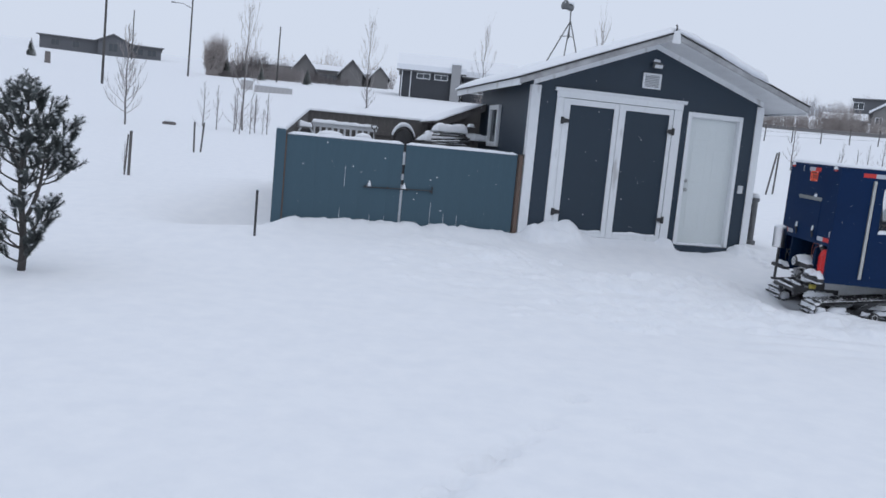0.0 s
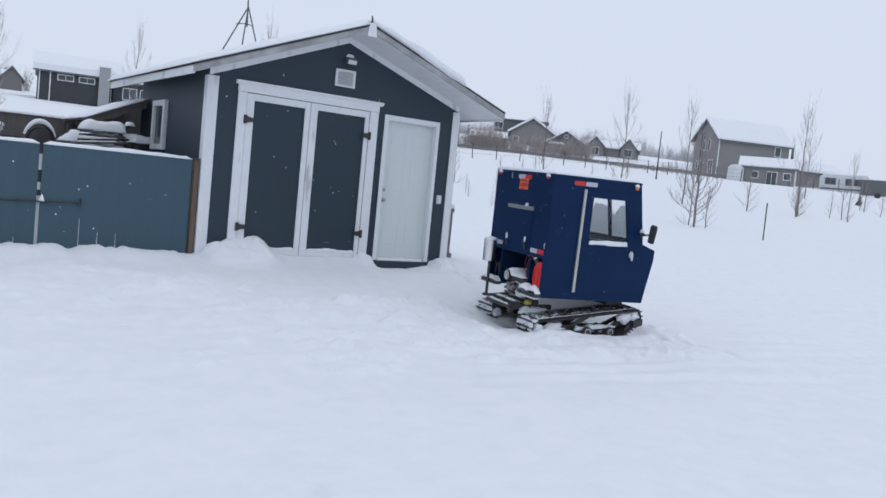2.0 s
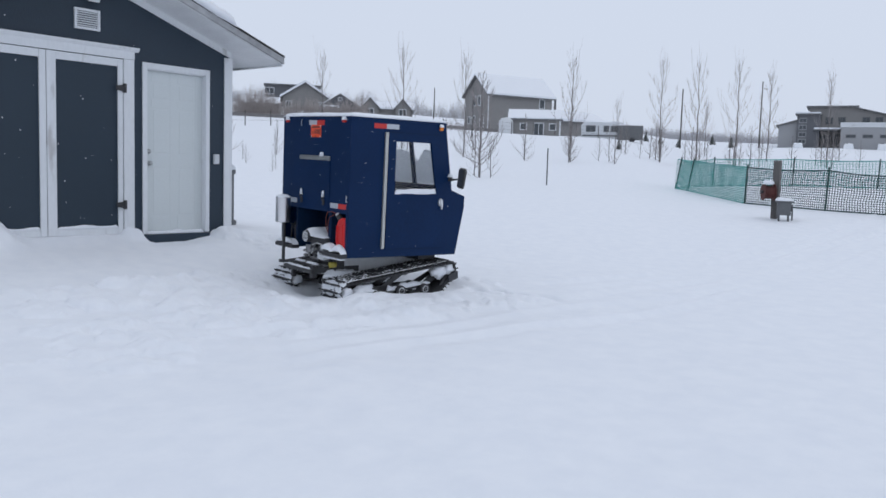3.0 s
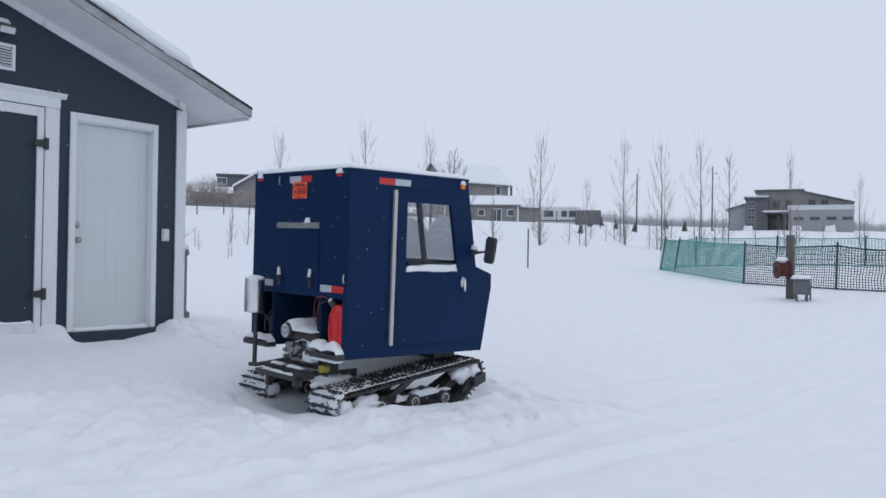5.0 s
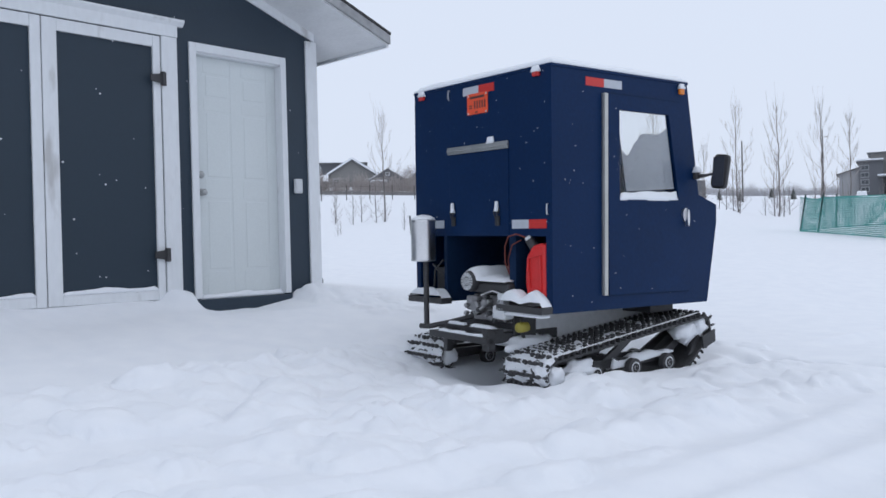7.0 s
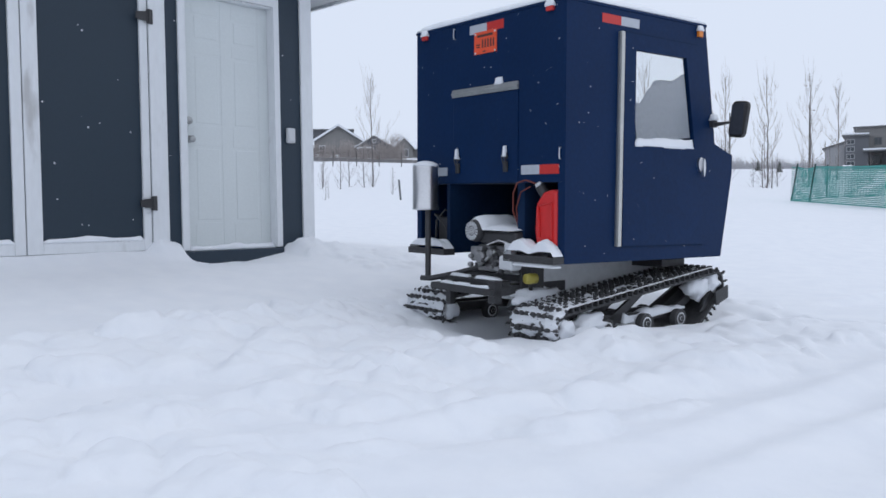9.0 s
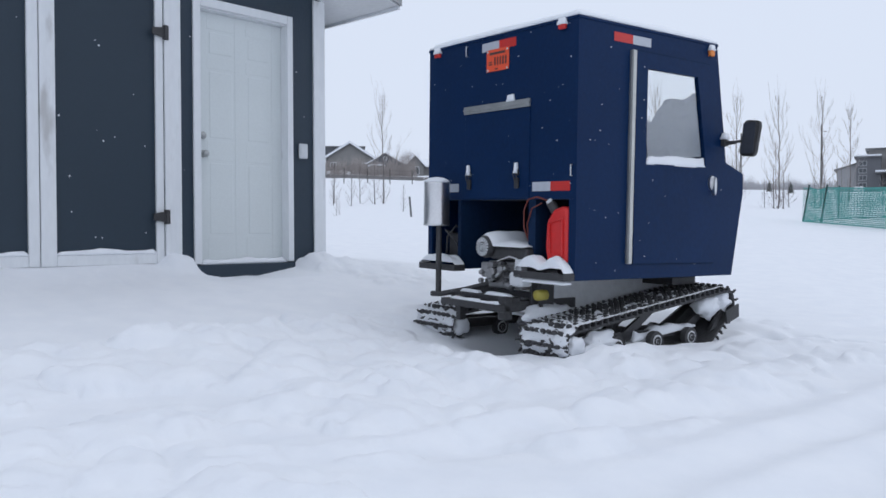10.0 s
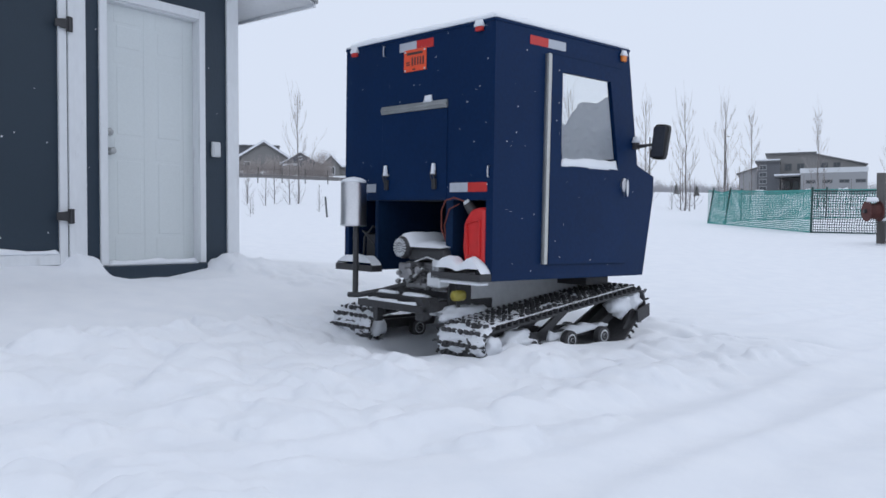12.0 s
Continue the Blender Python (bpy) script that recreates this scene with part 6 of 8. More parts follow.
    chair = thing("garden_chair", pose(-5.84, 2.4, g4, -8, 0, 20), "folded garden chair with black cloth and snow on its arched back", "chair")
    hc = 1.42 - g4
    for x in (-0.13, 0.13):
        bm = B()
        rod(bm, (x, 0, 0), (x, 0, hc - 0.16), 0.014)
        part("leg", bm, OFFWHITE, chair)
    bm = B()
    tube(bm, [(0.13 * math.cos(a), 0, hc - 0.16 + 0.13 * math.sin(a)) for a in (math.pi * k / 10 for k in range(11))], 0.016)
    part("arch", bm, OFFWHITE, chair, smooth=True)
    bm = B()
    prism(bm, [(-0.112, hc - 0.75), (0.112, hc - 0.75), (0.112, hc - 0.16), (0.07, hc - 0.08), (-0.07, hc - 0.08), (-0.112, hc - 0.16)], -0.008, 0.008)
    part("cloth", bm, BLACK, chair, bevel=0.004)
    bm = B()
    mound(bm, -0.14, 0.11, -0.05, 0.05, hc - 0.05, 0.09, 87, 12, 8, rough=0.6, edge=0.45)
    part("snow_cap", bm, CAP, chair, smooth=True)
    g5 = ground_at(-4.38, 3.2)
    spade = thing("spade", pose(-4.36, 3.2, g5 - 0.05, -6, -9, 0), "wooden-handled spade stood in the snow by the trailer", "spade")
    bm = B()
    rod(bm, (0, 0, 0.1), (0, 0, 1.52 - g5), 0.016)
    part("handle", bm, GREY_WOOD, spade)
    bm = B()
    tube(bm, [(-0.05, 0, 1.60 - g5), (-0.04, 0, 1.54 - g5), (0, 0, 1.515 - g5), (0.04, 0, 1.54 - g5), (0.05, 0, 1.60 - g5), (-0.05, 0, 1.60 - g5)], 0.011)
    part("grip", bm, IRON, spade)
    bm = B()
    prism(bm, [(-0.09, 0.02), (0.09, 0.02), (0.10, 0.26), (-0.10, 0.26)], -0.006, 0.006)
    part("blade", bm, IRON, spade)
    g6 = ground_at(-3.80, 2.2)
    drum = thing("tyre_stack", pose(-3.78, 2.2, g6), "column of worn tyres with a snow-filled upper one", "tyres")
    for k in range(7):
        bm = B()
        lathe(bm, [(0.12, -0.07), (0.20, -0.08), (0.235, -0.045), (0.235, 0.045), (0.20, 0.08), (0.12, 0.07)], 24, pose(0.02 * math.sin(k * 2.1), 0.02 * math.cos(k * 1.3), 0.09 + 0.162 * k, 4 if k == 6 else 0, -9 if k == 6 else 0))
        part("tyre", bm, RUBBER, drum, smooth=True)
    bm = B()
    lathe(bm, [(0.20, 0.0), (0.18, 0.03), (0.10, 0.05), (0.01, 0.055)], 20, pose(0, 0, 0.09 + 0.162 * 6 + 0.075, 0, -9))
    part("snow_cap", bm, CAP, drum, smooth=True)
    # stacked odds and ends under it
    gx = ground_at(-3.1, 3.2)
    for k, (x, y, w, d, h, mm, nm) in enumerate(((-3.15, 3.1, 0.34, 0.3, 1.42, GREYBOX, "storage_box"), (-3.10, 3.7, 0.4, 0.35, 1.2, OFFWHITE, "storage_box"), (-3.50, 3.3, 0.22, 0.22, 1.38, BLACK, "storage_box"))):
        bx = thing(nm, pose(x, y, gx, 0, 0, 10 * k), "lidded storage box under the lean-to, dusted with snow", "box", "boxes under the lean-to")
        block("body", mm, bx, -w / 2, w / 2, -d / 2, d / 2, 0, h, 0.02)
        block("lid", mm, bx, -w / 2 - 0.015, w / 2 + 0.015, -d / 2 - 0.015, d / 2 + 0.015, h + 0.001, h + 0.05, 0.01)
        bm = B()
        mound(bm, -w / 2, w / 2, -d / 2, d / 2, h + 0.05, 0.05, 57 + k, 10, 8)
        part("snow_cap", bm, CAP, bx, smooth=True)
    # short standpipe beyond the east corner
    gb = ground_at(2.02, 1.0)
    bn = thing("standpipe", pose(2.02, 1.0, gb - 0.1), "grey standpipe with a collar and snow on top", "pipe")
    bm = B()
    lathe(bm, [(0.10, 0.06), (0.10, 0.16), (0.062, 0.18), (0.062, 0.86), (0.085, 0.87), (0.085, 0.93), (0.07, 0.935)], 20)
    part("pipe", bm, GREYBOX, bn)
    bm = B()
    lathe(bm, [(0.084, 0.0), (0.088, 0.03), (0.07, 0.07), (0.02, 0.09)], 16, pose(0, 0, 0.93))
    part("snow_cap", bm, CAP, bn, smooth=True)
    # siren-like work lamp on a tripod, standing on the snowy roof
    tp = thing("tripod_lamp", pose(-1.56, 1.68, roof_z(-1.56) + 0.03), "work lamp on a grey steel tripod, standing on the roof", "lamp")
    bz = roof_z(-1.56) + 0.03
    top = 3.60 - bz
    for dx, dy in ((-0.40, 0.02), (0.15, -0.10), (0.02, 0.22)):
        bm = B()
        rod(bm, (0.0, 0.0, top), (dx, dy, roof_z(-1.56 + dx) + 0.028 - bz), 0.011)
        part("leg", bm, GREYBOX, tp)
        bm = B()
        rod(bm, (0.0, 0.0, top * 0.62), (dx * 0.42, dy * 0.42, top * 0.58), 0.007)
        part("brace", bm, GREYBOX, tp)
    bm = B()
    rod(bm, (0, 0, top * 0.55), (-0.015, 0.0, 3.80 - bz), 0.012)
    part("mast", bm, GREYBOX, tp)
    bm = B()
    lathe(bm, [(0.035, -0.10), (0.055, -0.09), (0.06, 0.02), (0.085, 0.09), (0.08, 0.095)], 18, pose(-0.07, 0.0, 3.84 - bz, 0, -78, 20))
    part("lamp_head", bm, GREYBOX, tp, smooth=True)
    bm = B()
    mound(bm, -0.15, 0.02, -0.06, 0.06, 3.885 - bz, 0.04, 59, 10, 8)
    part("snow_cap", bm, CAP, tp, smooth=True)


def stake(name, x, y, h, r, lean_x, lean_y, mat, label, group="", square=False):
    g = ground_at(x, y)
    st = thing(name, pose(x, y, g - 0.15, lean_y, lean_x, 0), label, "stake", group)
    bm = B()
    if square:
        box(bm, -r, r, -r, r, 0, h + 0.15, 0.004)
    else:
        rod(bm, (0, 0, 0), (0, 0, h + 0.15), r, seg=10)
    part("shaft", bm, mat, st)
    bm = B()
    lathe(bm, [(r * 1.15, 0), (r * 1.0, 0.012), (0.002, 0.022)], 10, pose(0, 0, h + 0.148))
    part("snow_cap", bm, CAP, st, smooth=True)


def build_yard_markers():
    stake("marker_stake", -6.66, -1.14, 0.61, 0.016, 0, 0, IRON, "slim black marker stake in the snow near the gate")
    stake("garden_stake", -9.46, 7.2, 0.98, 0.028, 1, 0, GREY_WOOD, "square grey wooden stake beside a small shrub", square=True)
    stake("garden_stake", -9.56, 7.25, 0.90, 0.018, 3, 0, GREY_WOOD, "slim split stake leaning on a thicker one")
    for x, y, l in ((-8.69, 15.34, -1), (-8.51, 15.54, 4)):
        stake("garden_stake", x, y, 0.96, 0.028, l, 0, GREY_WOOD, "slim wooden tree stake in deep snow", "tree stakes")
    stake("marker_stake", *afield(17.3, 5.45), 1.18, 0.02, 0, 0, IRON, "slim black metal post standing in open snow")
    for x, y, l in ((10.2, 13.1, 9), (10.6, 13.3, 2)):
        stake("garden_stake", *afield(x, y), 1.45, 0.03, l, 0, GREY_WOOD, "slim wooden tree stake in deep snow", "tree stakes")
    stake("garden_stake", *afield(13.9, 11.5), 0.60, 0.03, -6, 0, GREYBOX, "short grey post leaning in the snow")


def build_hydrant_post():
    """The post with a rusty reel, and the small grey utility box in front of it."""
    x, y = afield(14.45, -2.75)
    g = ground_at(x, y)
    p = thing("hose_post", pose(x, y, g - 0.1), "grey timber post carrying a rusty round reel with snow", "post")
    block("post", GREY_WOOD, p, -0.075, 0.075, -0.075, 0.075, 0, 1.46, 0.01)
    bm = B()
    m = pose(-0.16, 0.12, 0.72, 90, 0, 38)
    lathe(bm, [(0.19, -0.13), (0.20, -0.11), (0.15, -0.10), (0.15, 0.10), (0.20, 0.11), (0.19, 0.13)], 24, m)
    reel = part("reel", bm, RUST, p, "rust-brown round reel", smooth=False)
    bm = B()
    lathe(bm, [(0.04, -0.18), (0.04, 0.18)], 10, m)
    part("axle", bm, IRON, reel)
    bm = B()
    mound(bm, -0.30, -0.04, 0.02, 0.22, 0.90, 0.08, 61, 12, 10)
    part("snow_cap", bm, CAP, reel, smooth=True)
    x, y = afield(14.15, -3.05)
    g = ground_at(x, y)
    b = thing("utility_box", pose(x, y, g - 0.12, 0, 0, 20), "small grey utility box on legs with a snowy lid", "box")
    for dx, dy in ((-0.1, -0.1), (0.1, -0.1), (-0.1, 0.1), (0.1, 0.1)):
        block("leg", GREYBOX, b, dx - 0.02, dx + 0.02, dy - 0.02, dy + 0.02, 0, 0.25)
    bm = B()
    prism(bm, [(-0.13, 0.25), (0.13, 0.25), (0.17, 0.55), (-0.17, 0.55)], -0.15, 0.15)
    part("body", bm, GREYBOX, b, bevel=0.008)
    block("lid", GREYBOX, b, -0.21, 0.21, -0.19, 0.19, 0.551, 0.58, 0.006)
    block("switch_panel", BLACK, b, -0.08, 0.06, -0.168, -0.151, 0.34, 0.48, 0.004)
    bm = B()
    tube(bm, [(0.12, -0.18, 0.5), (0.13, -0.19, 0.2), (0.12, -0.18, -0.02)], 0.018)
    part("conduit", bm, GREYBOX, b)
    bm = B()
    mound(bm, -0.215, 0.215, -0.195, 0.195, 0.579, 0.06, 62, 12, 10)
    part("snow_cap", bm, CAP, b, smooth=True)


def build_net_fence():
    """Green plastic safety netting on posts, round a square of snow."""
    turned = lambda run: [afield(x, y) for x, y in run]
    front = [(23.0, 3.75), (22.35, 3.0), (18.63, -0.43), (17.45, -2.96), (17.3, -5.2), (17.6, -8.0), (18.2, -11.0), (19.5, -14.5)]
    rear = [(23.0, 3.75), (26.6, 3.9), (29.0, 1.7), (29.8, -1.2), (29.6, -4.8), (29.0, -9.0), (28.4, -13.5)]
    front, rear = turned(front), turned(rear)
    fence = thing("net_fence", pose(0, 0, 0), "sagging green plastic net fence on dark posts", "fence")
    for run in (front, rear):
        for k, (x, y) in enumerate(run):
            if run is rear and k == 0:
                continue
            g = ground_at(x, y)
            bm = B()
            lean = 1.0 if run is front and k < 2 else 0.2
            rod(bm, (x, y, g - 0.2), (x + 0.06 * lean, y - 0.19 * lean, g + 1.14), 0.028, seg=8)
            part("post", bm, NET_POST, fence)
        for bay, ((xa, ya), (xb, yb)) in enumerate(zip(run, run[1:])):
            bm = B()
            fine = run is front and bay < 2
            cell = 0.05 if fine else (0.066 if run is front else 0.11)
            n = max(4, int(math.hypot(xb - xa, yb - ya) / cell))
            rows = 20 if fine else 16
            ga, gb = ground_at(xa, ya), ground_at(xb, yb)
            def at(i, j):
                a = i / n
                top = 1.05 - 0.10 * math.sin(math.pi * a) * (0.6 + 0.4 * math.sin(xa * 3))
                z = ga + (gb - ga) * a + 0.02 + (top - 0.02) * j / rows
                sag = 0.02 * math.sin(math.pi * a) * math.sin(j * 0.7 + xa)
                lean = (1.0 if bay == 0 else 1.0 - 0.8 * a if bay == 1 else 0.2) * (1.0 if run is front else 0.2) * j / rows
                return Vector((xa + (xb - xa) * a + sag + 0.06 * lean, ya + (yb - ya) * a + sag - 0.19 * lean, z))
            def strip(p, q, w):
                d = (q - p).normalized()
                u = Vector((0, 0, 1)) if abs(d.z) < 0.5 else Vector((yb - ya, xa - xb, 0)).normalized().cross(Vector((0, 0, 1)))
                o = Vector((ya - yb, xb - xa, 0)).normalized() * 0.0015
                for sgn in (-1, 1):
                    bm.faces.new([bm.verts.new(v + o * sgn) for v in (p - u * w, q - u * w, q + u * w, p + u * w)])
            for j in range(rows + 1):
                for i in range(n):
                    strip(at(i, j), at(i + 1, j), (0.011 if fine else 0.007) if 0 < j < rows else 0.018)
            for i in range(n + 1):
                for j in range(0, rows):
                    strip(at(i, j), at(i, j + 1), 0.008)
            part("net", bm, NET if bay < 2 or run is rear else NET_DARK, fence)


build_gate()
build_yard_clutter()
build_yard_markers()
build_hydrant_post()
build_net_fence()


# ---- trees and shrubs ----
def bare_tree(name, h, seed, low, limbs, spread, label, category="tree", thick=1.0, crown=0.0):
    """A young leafless tree, h metres tall: a tapering stem, limbs that curve upwards, twigs on each. crown: how far down the stem forks."""
    rng = random.Random(seed)
    tree = thing(name, pose(0, 0, 0), label, category)
    pts, rs = [], []
    bx, by = rng.uniform(-1, 1), rng.uniform(-1, 1)
    for k in range(13):
        f = k / 12
        pts.append(Vector((0.02 * h * bx * math.sin(f * 3.1) + rng.uniform(-0.006, 0.006) * h, 0.02 * h * by * math.sin(f * 2.6) + rng.uniform(-0.006, 0.006) * h, f * h * (1 - 0.06 * bool(crown)) - 0.15 * (k == 0))))
        rs.append((0.0098 * h * (1 - f) ** 0.8 + 0.010) * thick)
    bm = B()
    tube(bm, pts, rs, 6)
    part("trunk", bm, BARK, tree)
    bm = B()

    def twig(p, d, length, r, depth, rise):
        n = 5
        q, ps, rr = p.copy(), [p.copy()], [r]
        for k in range(n):
            d = (d + Vector((rng.uniform(-0.13, 0.13), rng.uniform(-0.13, 0.13), rise + rng.uniform(-0.04, 0.08)))).normalized()
            q = q + d * length / n
            ps.append(q.copy())
            rr.append(max(r * (1 - 0.62 * (k + 1) / n), 0.0045 * thick))
            if depth and k:
                for _ in range(rng.choice((1, 1, 2)) if depth > 1 else 1):
                    side = Vector((rng.uniform(-1, 1), rng.uniform(-1, 1), rng.uniform(0.2, 1.0))).normalized()
                    twig(q, (d * 0.9 + side * 0.6).normalized(), length * rng.uniform(0.25, 0.48), rr[-1] * 0.72, depth - 1, rise)
        tube(bm, ps, rr, 4 if depth else 3)

    def limb(f, a, lean, length, r, depth, rise=0.09):
        i = min(11, int(f * 12))
        d = Vector((math.cos(a) * math.sin(lean), math.sin(a) * math.sin(lean), math.cos(lean)))
        twig(pts[i].lerp(pts[i + 1], f * 12 - i), d, length, r, depth, rise)
    for k in range(limbs):
        f = low + (0.96 - low) * (k + rng.random() * 0.6) / limbs
        lean = math.radians(60 - 36 * f + rng.uniform(-8, 8)) * spread
        limb(f, k * 2.4 + rng.uniform(-0.5, 0.5), lean, h * (0.28 * (1 - f) + 0.06) * rng.uniform(0.7, 1.2), (0.0030 * h * (1 - f) + 0.0075) * thick, 2 if h > 3 else 1)
    if crown:
        # upright shoots that share the top, and a skirt of low suckers
        for k in range(4):
            f = crown + (0.97 - crown) * (k + rng.random()) / 4
            limb(f, k * 1.9 + rng.uniform(-0.6, 0.6), math.radians(rng.uniform(14, 26)), h * (1.01 - f) * rng.uniform(0.75, 1.0) + 0.04 * h, (0.0040 * h * (1 - f) + 0.010) * thick, 1, 0.20)
        for k in range(10):
            limb(rng.uniform(0.01, 0.10), k * 2.4, math.radians(rng.uniform(38, 66)), h * rng.uniform(0.09, 0.19), 0.010 * thick, 1)
    part("branch_spray", bm, TWIG, tree)
    return tree


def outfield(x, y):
    """East field place and size factor, stretched to fit the camera's view."""
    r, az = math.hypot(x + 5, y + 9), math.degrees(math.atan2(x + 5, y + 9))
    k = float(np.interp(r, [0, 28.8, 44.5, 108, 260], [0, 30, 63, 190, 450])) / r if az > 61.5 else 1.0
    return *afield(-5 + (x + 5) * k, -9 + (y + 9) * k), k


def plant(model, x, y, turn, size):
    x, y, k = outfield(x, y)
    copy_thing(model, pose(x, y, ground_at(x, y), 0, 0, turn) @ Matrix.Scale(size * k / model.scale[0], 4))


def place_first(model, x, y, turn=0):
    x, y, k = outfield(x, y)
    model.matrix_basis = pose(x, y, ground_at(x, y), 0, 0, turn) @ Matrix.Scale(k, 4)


def build_trees():
    tall = [bare_tree("poplar", 5.5, 11 + k, 0.14, 17, 0.95, "bare young poplar in the snow, thin upright branches", thick=0.62, crown=0.58) for k in range(4)]
    for m in tall:
        tagged(m, group="planted young trees")
    spots = [(31.2, 13.3, 5.4), (35.5, 10.7, 5.6), (35.4, 8.7, 5.5), (36.7, 7.3, 5.0), (40.1, 3.9, 4.9), (41.7, 1.0, 3.6), (21.1, 20.4, 4.9), (25.55, 19.55, 5.6), (28.3, 17.8, 5.4), (43.2, 8.0, 5.2),
             (-7.0, 31.0, 6.4), (3.3, 62.9, 8.0), (12.7, 60.0, 8.2), (8.6, 24.6, 6.6), (33.2, 11.9, 3.4), (44.5, -2.5, 4.6), (-20.5, 29.0, 5.5), (47.5, 13.5, 3.6), (58.0, 30.0, 5.0)]
    for k, (x, y, h) in enumerate(spots):
        if k < 4:
            place_first(tall[k], x, y, 40 * k)
        else:
            plant(tall[k % 4], x, y, 67 * k, h / 5.5)
    wide = bare_tree("ornamental_tree", 3.6, 31, 0.10, 34, 1.12, "bare spreading tree with dense reddish twigs", thick=1.0)
    place_first(wide, 18.37, 9.0)
    copy_thing(wide, pose(-12.48, 26.9, ground_at(-12.48, 26.9), 0, 0, 40) @ Matrix.Diagonal((0.95, 0.95, 1.15, 1)))
    slim = bare_tree("sapling", 2.0, 37, 0.15, 12, 0.95, "thin bare sapling standing in deep snow", thick=0.9)
    tagged(slim, group="thin saplings")
    slim.matrix_basis = pose(-8.74, 29.2, ground_at(-8.74, 29.2)) @ Matrix.Scale(1.05, 4)
    for k, (x, y, size) in enumerate(((-7.92, 28.8, 1.0), (-7.62, 27.4, 0.75), (-7.15, 27.9, 0.8), (-6.95, 29.3, 0.9), (-6.39, 28.9, 0.98), (-6.6, 28.4, 0.6), (-9.74, 8.4, 0.33))):
        copy_thing(slim, pose(x, y, ground_at(x, y), 0, 0, 80 * k) @ Matrix.Scale(size / 1.05, 4))
    bush = [bare_tree("shrub", 2.3, 41 + k, 0.02, 15, 1.15, "bare low shrub with spreading twigs poking through snow", "shrub", 0.9) for k in range(3)]
    for m in bush:
        tagged(m, group="bare shrubs")
    first_size = []
    low = [(30.45, 15.57, 1.0), (35.5, 10.7, 0.75), (35.4, 8.7, 0.7), (20.4, 20.2, 0.8), (40.1, 3.9, 0.8), (31.2, 13.3, 0.8), (-7.3, 30.8, 0.9), (-6.4, 31.2, 0.8), (-8.9, 31.3, 0.95), (3.2, 62.7, 1.3), (19.3, 21.5, 0.7), (18.2, 20.2, 0.5), (22.5, 18.5, 0.7), (25.3, 19.8, 0.7), (19.3, 25.1, 1.1), (28.0, 17.0, 0.55), (33.5, 13.0, 0.6), (33.0, 10.5, 0.5), (37.5, 9.0, 0.7), (38.0, 6.5, 0.6), (42.0, 5.0, 0.7), (27.0, 15.2, 0.5), (12.7, 60, 1.2), (16.5, 14.5, 0.4), (34.2, 12.2, 0.6), (36.2, 11.6, 0.7), (36.8, 9.9, 0.6), (38.8, 7.8, 0.6), (39.5, 5.4, 0.7), (32.2, 13.9, 0.6), (29.4, 14.8, 0.6), (41.0, 2.6, 0.6), (45.0, 9.0, 0.8), (46.0, 5.0, 0.8), (30.6, 13.0, 0.7), (31.9, 13.8, 0.9), (34.8, 10.3, 0.9), (35.9, 11.1, 0.9), (34.9, 8.3, 0.8), (35.9, 9.1, 0.9), (36.2, 7.0, 0.9), (37.2, 7.7, 0.8), (39.6, 3.5, 0.9), (40.6, 4.3, 0.8), (41.2, 0.7, 0.8), (20.2, 20.9, 0.7), (25.8, 19.4, 0.8), (18.7, 9.5, 0.75), (18.0, 8.7, 0.7), (18.5, 8.6, 0.65), (33.9, 12.6, 0.8), (32.8, 11.2, 0.7), (38.4, 7.1, 0.9), (12.5, 13.2, 0.24), (14.5, 17.3, 0.30), (15.9, 19.4, 0.34), (13.2, 13.9, 0.2), (18.6, 19.6, 0.62)]
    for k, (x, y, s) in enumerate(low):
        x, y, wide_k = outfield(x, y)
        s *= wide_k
        if k < 3:
            first_size.append(s)
            bush[k].matrix_basis = pose(x, y, ground_at(x, y), 0, 0, 50 * k) @ Matrix.Scale(s, 4)
        else:
            m = pose(x, y, ground_at(x, y), 0, 0, 71 * k) @ Matrix.Scale(s / first_size[k % 3], 4)
            copy_thing(bush[k % 3], m)


